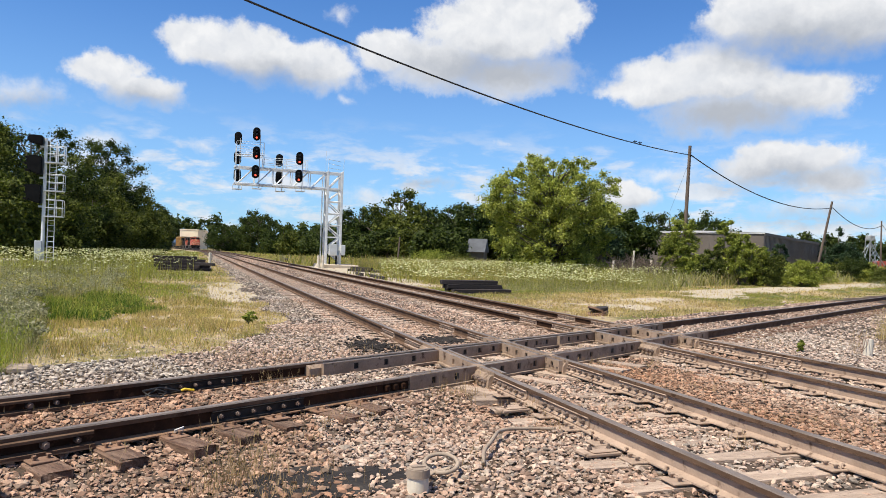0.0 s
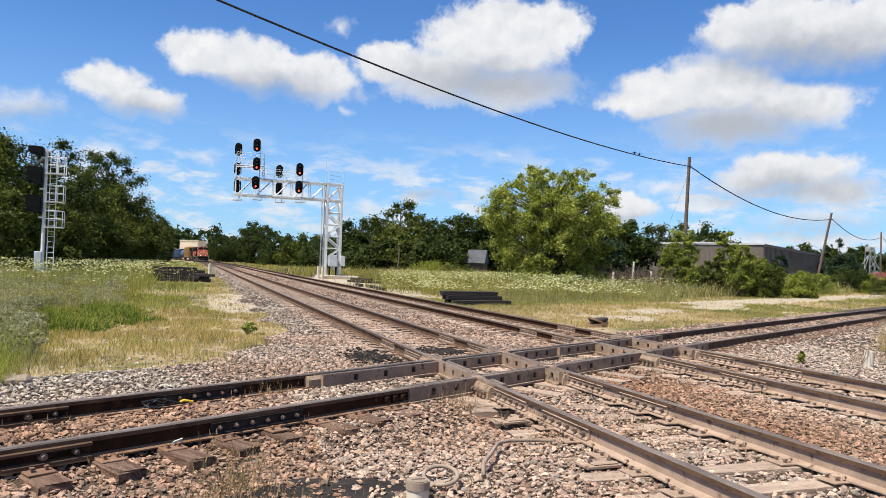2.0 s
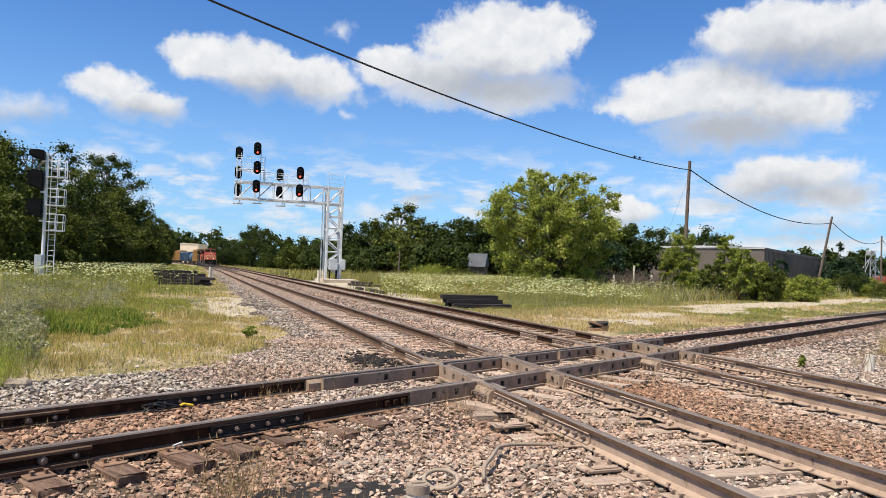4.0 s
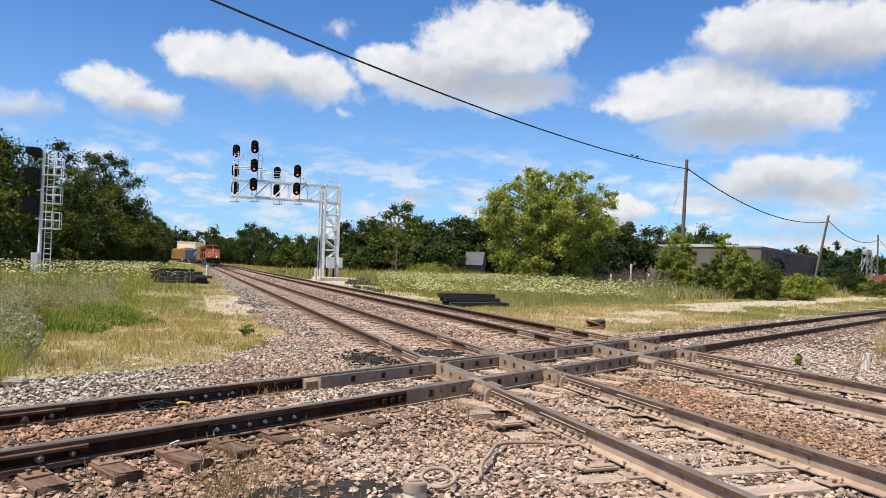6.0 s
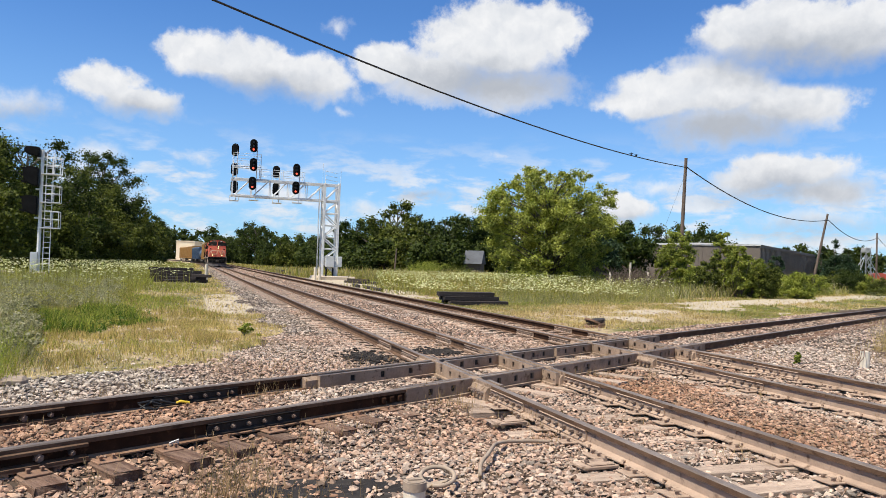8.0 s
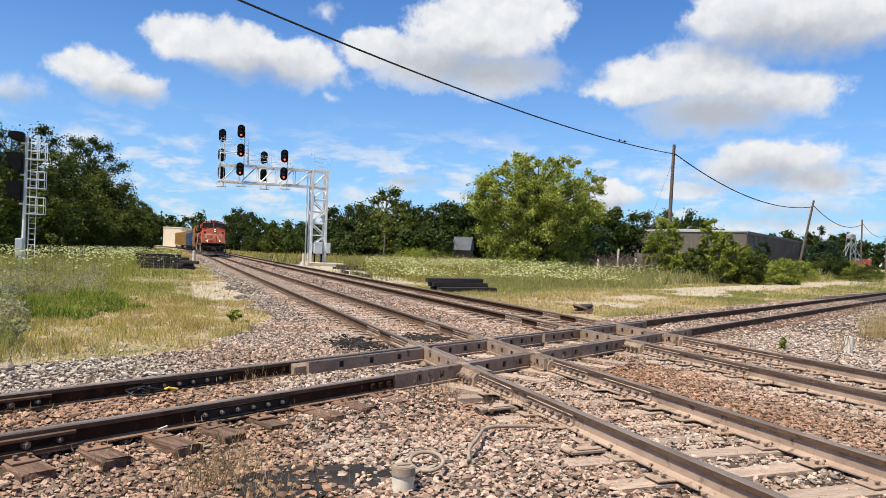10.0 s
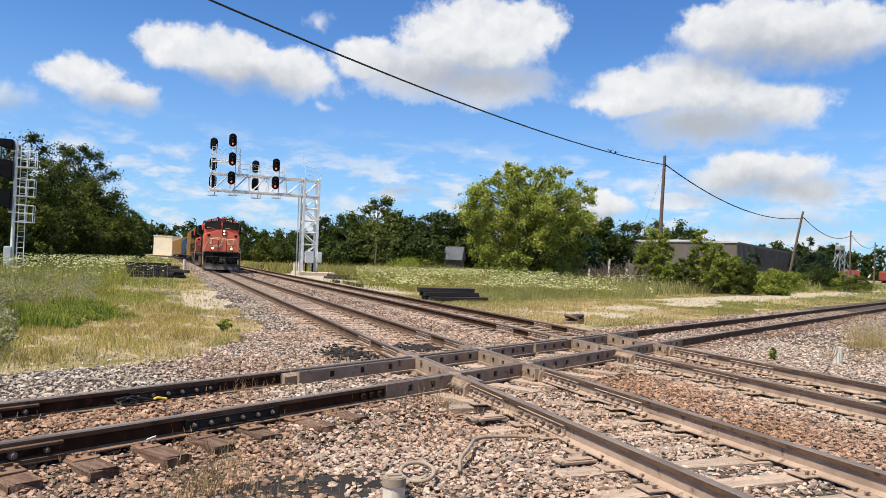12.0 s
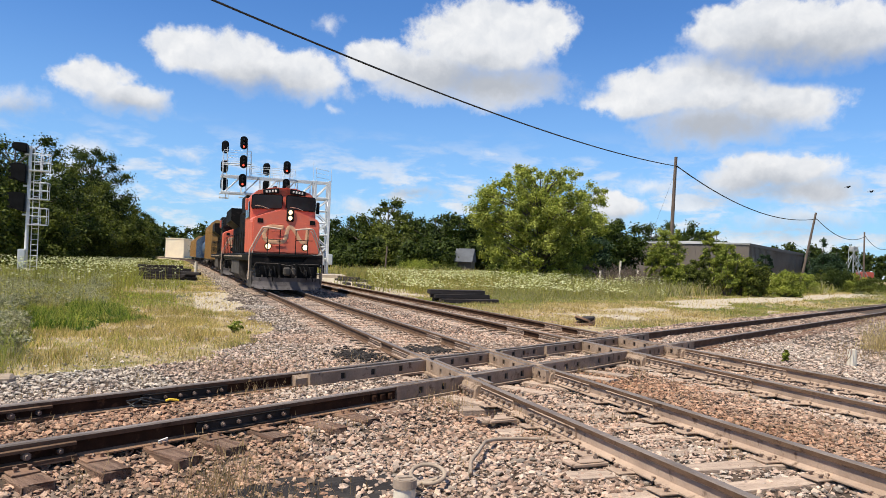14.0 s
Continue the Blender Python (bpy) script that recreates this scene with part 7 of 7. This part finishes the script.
def build_clutter():
    rng = random.Random(4)
    timber_pile("tie_stack", pose(7.6, 19.5, -0.02, 0, 0, 4), [(0, -0.25, 0, 0, 0), (0.1, 0.02, 0, 1, 0), (-0.1, 0.3, 0, -1, 0), (0.05, 0.6, 0, 0, 0), (-0.25, 0.0, 0.185, 1, 0), (-0.2, 0.26, 0.185, 0, 0), (-0.15, 0.55, 0.185, 2, 0), (-0.45, 0.1, 0.37, 0, 0), (-0.4, 0.4, 0.37, 2, 0)],
                "low stack of black creosoted railway ties on dry grass", 2.75, 2)
    timber_pile("tie_stack", pose(-5.1, 40.6, 0.0, 0, 0, 2), [(-0.2, -0.6, 0, 4, 0), (0.3, -0.3, 0, -3, 0), (0, 0.0, 0, 2, 0), (0.4, 0.4, 0, 0, 0), (-0.3, -0.45, 0.19, -6, 0), (0.35, -0.1, 0.19, 7, 0), (-0.4, 0.25, 0.19, 2, 0),
                                                             (-0.3, -0.3, 0.38, 3, 0), (0.25, 0.15, 0.38, -9, 0), (-0.2, 0.3, 0.38, 4, 0), (-0.35, -0.05, 0.57, 6, 0), (0.1, 0.2, 0.57, -5, 0), (-0.45, 0.05, 0.76, 9, 0), (0.5, -0.75, 0.0, 24, 0), (0.75, -0.2, 0.36, -28, 0)],
                "untidy heap of black discarded railway ties in the weeds", 2.9, 3)
    timber_pile("tie_row", pose(8.3, 47.5, 0.0, 0, 0, -62), [(0, 0, 0, 0, 0), (0.3, 0.28, 0, 1, 0), (2.8, 0.1, 0, -1, 0), (0.2, 0.1, 0.185, 0, 0)], "short row of dark ties lying near the signal", 2.6, 5)
    timber_pile("tie_row", pose(6.75, 36.5, -0.02, 0, 0, 88), [(0, 0, 0, 0, 0), (-2.9, 0.05, 0, 2, 0), (3.1, 0.25, 0, -2, 0)], "dark ties lying end to end beside the track", 2.6, 6)
    timber_pile("tie_row", pose(6.9, 84, 0.1, 0, 0, 90), [(0, 0, 0, 0, 0), (2.8, 0.1, 0, 0, 0), (-2.9, 0, 0, 0, 0), (-6, 0.1, 0, 0, 0), (0.3, 0.3, 0.19, 0, 0), (6, 0.1, 0.0, 0, 0), (-3, 0.3, 0.19, 0, 0)],
                "long row of dark ties beyond the signal", 2.7, 7)
    # rail lengths in the weeds
    bm = bmesh.new()
    for k in range(2):
        sweep(bm, RAIL_SECTION, [pose(19.0, 42.2 + k * 0.2, 0.28, 0, 0, -84), pose(24.0, 41.6 + k * 0.2, 0.28, 0, 0, -84)])
    tagged(part("spare_rail", bm, PLATE), "rusty spare rails lying in the weeds", "rail")
    # marker post by the track
    bm = bmesh.new()
    rod(bm, (-3.26, 45.5, -0.1), (-3.26, 45.5, 1.2), 0.11, 14)
    bmesh.ops.bevel(bm, geom=[e for e in bm.edges if min(v.co.z for v in e.verts) > 1], offset=0.04, segments=2, affect="EDGES")
    tagged(part("marker_post", bm, WHITEPIPE), "short white plastic marker post by the track", "marker post")
    # plastic riser with its cap, and the hose coiled beside it
    t = thing("pipe_riser", pose(-2.81, -5.30, -0.05), "white plastic pipe stub with a dusty cap in the ballast", "pipe")
    bm = bmesh.new()
    rod(bm, (0, 0, 0), (0, 0, 0.13), 0.078, 28)
    part("pipe", bm, WHITEPIPE, t, smooth=False)
    bm = bmesh.new()
    rod(bm, (0, 0, 0.128), (0, 0, 0.185), 0.086, 28, 0.082)
    rod(bm, (0, 0, 0.185), (0, 0, 0.19), 0.07, 28)
    box(bm, -0.05, 0.05, -0.012, 0.012, 0.19, 0.2)
    part("cap", bm, HOSE, t, "tan dusty screw cap")
    bm = bmesh.new()
    ring = [(-2.53 + 0.125 * math.cos(a), -4.98 + 0.15 * math.sin(a), 0.06 + 0.03 * math.sin(a + 0.6)) for a in np.linspace(-2.4, 3.9, 40)]
    tube(bm, [(-2.73, -5.22, 0.04)] + ring + [(-2.48, -5.02, 0.03), (-2.58, -5.08, 0.0)], 0.017, 8)
    tagged(part("hose", bm, HOSE, smooth=True), "pale hose coiled in a loop on the stones", "hose")
    bm = bmesh.new()
    tube(bm, smooth_path([(-2.13, -4.86, 0.0), (-2.06, -4.70, 0.05), (-1.93, -4.53, 0.075), (-1.80, -4.32, 0.07), (-1.68, -4.14, 0.06), (-1.50, -4.03, 0.045), (-1.25, -4.00, 0.03), (-1.05, -4.02, 0.02)]), 0.017, 8)
    tagged(part("hose", bm, HOSE, smooth=True), "pale hose snaking over the stones to the rail", "hose")
    # second riser beyond the second track
    t = thing("pipe_riser", pose(7.87, 0.24, -0.05), "white plastic pipe stub with red wires among pale stones", "pipe")
    bm = bmesh.new()
    rod(bm, (0, 0, 0), (0.01, 0, 0.34), 0.085, 20)
    part("pipe", bm, WHITEPIPE, t)
    bm = bmesh.new()
    for k in range(3):
        tube(bm, [(0.0, 0, 0.38), (-0.12, -0.05 * k, 0.36), (-0.2, -0.08 * k, 0.2 + 0.03 * k), (-0.28, -0.1, 0.1)], 0.006, 5)
    part("wire", bm, PLATE, t)
    # rusty round plates
    t = thing("plate_stack", pose(7.08, 8.72, -0.02), "stack of rusty round steel plates on the grass", "steel plates")
    for k in range(4):
        bm = bmesh.new()
        rod(bm, (rng.uniform(-0.03, 0.03), 0, 0.06 * k), (rng.uniform(-0.03, 0.03), 0, 0.06 * k + 0.05), 0.34 - 0.02 * k, 20)
        part("plate", bm, PLATE if k < 3 else TIE_DARK, t)
    # pale stone slab in the verge
    bm = bmesh.new()
    box(bm, -6.56, -6.26, 0.12, 0.36, -0.05, 0.07, bevel=0.04)
    tagged(part("stone_block", bm, HOSE), "pale rough stone block at the ballast's edge", "stone")
    # damp mud with a few stones in it
    bm = bmesh.new()
    pts = []
    for k in range(26):
        a = 2 * math.pi * k / 26
        r = 1 + 0.18 * math.sin(3 * a + 1) + 0.12 * math.sin(5 * a)
        pts.append(bm.verts.new((-3.40 + 0.72 * r * math.cos(a), -4.90 + 0.44 * r * math.sin(a), -0.016)))
    c = bm.verts.new((-3.42, -4.93, 0))
    fs = [bm.faces.new((pts[k], pts[(k + 1) % 26], c)) for k in range(26)]
    bmesh.ops.subdivide_edges(bm, edges=bm.edges[:], cuts=4, use_grid_fill=True)
    for v in bm.verts:
        v.co.z = ground_z(v.co.x, v.co.y) + 0.012 + 0.02 * noise.noise((v.co.x * 5, v.co.y * 5, 0))
    tagged(part("mud_patch", bm, MUD), "dark damp patch of mud between the stones", "mud", kind="structure")
    # black grease soaked into small stones by the diamond
    r3 = np.random.default_rng(8)
    for gx, gy, rx, ry in ((-1.35, 2.3, 0.42, 0.85), (0.2, 2.9, 0.42, 0.5)):
        shapes, f = rock_shapes(8, r3)
        V, F = [], []
        for k in range(420):
            u, w = r3.normal(0, 0.5, 2)
            V.append(shapes[k % 8] * r3.uniform(0.018, 0.045) + (gx + u * rx, gy + w * ry, 0.005))
            F.append(f + 12 * k)
        tagged(raw("greasy_stones", np.concatenate(V).tolist(), np.concatenate(F).tolist(), MUD), "black greasy stones beside the crossing", "grease", kind="stuff")
    # bond cables at the rail joint: a yellow sleeve, black loops, a white tag
    xc = GAUGE / 2

    def beside(s, u, z):
        return cross_pose(s, xc) @ Vector((u, 0, z))
    t = thing("bond_cable", Matrix.Identity(4), "black bond cable with a yellow sleeve at the rail joint", "cable")
    bm = bmesh.new()
    tube(bm, [beside(-5.15, 0.1, 0.06), beside(-5.05, 0.14, 0.12), beside(-4.95, 0.16, 0.08), beside(-5.02, 0.2, 0.05), beside(-5.15, 0.2, 0.07), beside(-5.2, 0.14, 0.12), beside(-5.0, 0.12, 0.13), beside(-4.75, 0.12, 0.06)], 0.012, 6)
    part("cable", bm, WIRE, t)
    bm = bmesh.new()
    tube(bm, [beside(-4.76, 0.12, 0.07), beside(-4.72, 0.13, 0.085), beside(-4.66, 0.14, 0.07), beside(-4.62, 0.14, 0.06)], 0.014, 8)
    part("sleeve", bm, YELLOW_SLEEVE, t, "bright yellow sleeve")
    bm = bmesh.new()
    m = cross_pose(-5.58, -xc)
    box(bm, 0.045, 0.055, -0.045, 0.045, 0.05, 0.095, m @ pose(0, 0, 0, 12, 25, 8))
    tagged(part("paper_scrap", bm, SCRAP), "crumpled white scrap stuck to the rail", "litter")
    # white fence posts and dead brush by the shed
    for k, (az, d, h) in enumerate(((33.7, 58, 2.4), (32.2, 58, 1.6), (35.0, 59, 1.7))):
        x, y, _ = at_dir(az, d)
        bm = bmesh.new()
        rod(bm, (x, y, -0.1), (x + 0.06, y, h), 0.08, 8)
        tagged(part("fence_post", bm, WHITEPIPE), "old whitish fence post in dead brush", "fence post", "fence posts")
    for k, (az, d) in enumerate(((33.2, 58), (34.4, 59), (32.4, 60), (35.4, 58))):
        x, y, _ = at_dir(az, d)
        bm = bmesh.new()
        r2 = random.Random(70 + k)
        for j in range(46):
            a = r2.uniform(0, 6.28)
            tube(bm, [(x + r2.uniform(-0.8, 0.8), y + r2.uniform(-0.5, 0.5), 0), (x + math.cos(a) * r2.uniform(0.2, 1.2), y + math.sin(a), r2.uniform(0.8, 1.6)), (x + math.cos(a) * 1.6, y + math.sin(a) * 1.4, r2.uniform(0.8, 2.2))], 0.018, 4)
        tagged(part("dead_brush", bm, POLEWOOD), "tangle of grey dead branches by the fence", "brush", "dead brush")
    # stub pole in the far wood
    x, y, _ = at_dir(15.4, 104)
    bm = bmesh.new()
    rod(bm, (x, y, 0), (x + 0.2, y, 3.9), 0.15, 8, 0.11)
    tagged(part("wooden_post", bm, POLEWOOD), "bare grey wooden post before the wood", "post")


def bird():
    t = thing("bird", Matrix.Identity(4), "small dark bird perched on the cable", "bird", "birds on the cable")
    bm = bmesh.new()
    bmesh.ops.create_uvsphere(bm, u_segments=10, v_segments=8, radius=0.055, matrix=Matrix.Diagonal((0.8, 1.7, 0.9, 1)))
    bmesh.ops.create_uvsphere(bm, u_segments=8, v_segments=6, radius=0.035, matrix=Matrix.Translation((0, -0.10, 0.045)))
    bmesh.ops.create_cone(bm, cap_ends=True, segments=6, radius1=0.015, radius2=0.002, depth=0.05, matrix=Matrix.Translation((0, -0.19, 0.06)) @ Matrix.Rotation(radians(90), 4, "X"))
    prism(bm, [(-0.03, -0.01), (0.03, -0.01), (0.05, 0.005), (-0.05, 0.005)], 0.1, 0.26)
    part("body", bm, BLACK, t)
    wings = []
    for s in (-1, 1):
        bm = bmesh.new()
        vs = [bm.verts.new(p) for p in ((0, -0.07, 0), (s * 0.12, -0.07, 0.01), (s * 0.22, 0.02, 0), (s * 0.09, 0.05, 0), (0, 0.07, 0))]
        up = [bm.verts.new(v.co + Vector((0, 0, 0.012))) for v in vs]
        bm.faces.new(vs), bm.faces.new(list(reversed(up)))
        for k in range(5):
            bm.faces.new((vs[k], vs[(k + 1) % 5], up[(k + 1) % 5], up[k]))
        w = part("wing", bm, BLACK, t)
        w.location = (s * 0.04, 0, 0.03)
        wings.append((w, s))
    return t, wings


build_clutter()
BIRDS = [bird(), bird()]
build_ballast()

# ---- moving things ----
FLIGHT_A = [(12.2, 23.08, 31.02, 9.42), (12.4, 24.29, 31.16, 9.73), (12.6, 25.62, 31.20, 9.76), (12.8, 27.07, 31.12, 9.95), (13.0, 29.19, 30.46, 9.74), (13.2, 31.12, 29.86, 9.27), (13.4, 32.82, 29.39, 8.95), (13.6, 34.83, 28.55, 8.57), (13.8, 36.90, 27.53, 8.14), (14.0, 38.49, 26.95, 7.91)]
FLIGHT_B = [(12.5, 24.45, 31.53, 9.43), (12.6, 25.56, 31.24, 9.53), (12.8, 26.96, 31.20, 9.60), (13.0, 29.12, 30.51, 8.91), (13.2, 31.22, 29.77, 8.29), (13.4, 33.05, 29.17, 7.85), (13.6, 35.24, 28.13, 7.55), (13.8, 37.64, 26.71, 7.46), (14.0, 39.38, 25.90, 7.57)]


def on_cable(k):
    a, b = CABLE_ENDS[0], CABLE_ENDS[1]
    return a.lerp(b, k) - Vector((0, 0, 4 * 1.15 * k * (1 - k))) + Vector((0, 0, 0.10))


def bird_rows(perch, flight):
    head = math.degrees(math.atan2(flight[-1][1] - flight[0][1], -(flight[-1][2] - flight[0][2])))
    rows = [(0.0, pose(*perch, -20, 0, 150)), (flight[0][0] - 0.3, pose(*perch, -20, 0, 150))]
    for t, x, y, z in flight:
        rows.append((t, pose(x, y, z, 0, 0, head)))
    return rows


def motions():
    times = [k * 0.5 for k in range(29)]
    y_off = 0.0
    for car, length in TRAIN:
        walk(car, [(t, car_pose(front_at(t) + y_off, length)) for t in times])
        y_off += length + 0.3
    for w, y, r in WHEELSETS:
        rows = []
        for k in range(421):
            a = TRAIN_SPEED * (k / 30) / r
            rows.append((k / 30, pose(0, y, r, math.degrees(a) % 360)))
        walk(w, rows)
    for (b, wings), k, flight in zip(BIRDS, (0.797, 0.812), (FLIGHT_A, FLIGHT_B)):
        walk(b, bird_rows(on_cable(k), flight))
        go = flight[0][0]
        for w, s in wings:
            at = w.location.copy()
            rows = [(0.0, pose(*at, 0, 0, s * 72)), (go - 0.3, pose(*at, 0, 0, s * 72))]
            t, up = go - 0.15, 1
            while t < 14.0:
                rows.append((t, pose(*at, 0, -s * 38 * up, 0)))
                t, up = t + 0.1, -up
            rows.append((14.0, pose(*at, 0, -s * 20, 0)))
            walk(w, rows)


motions()
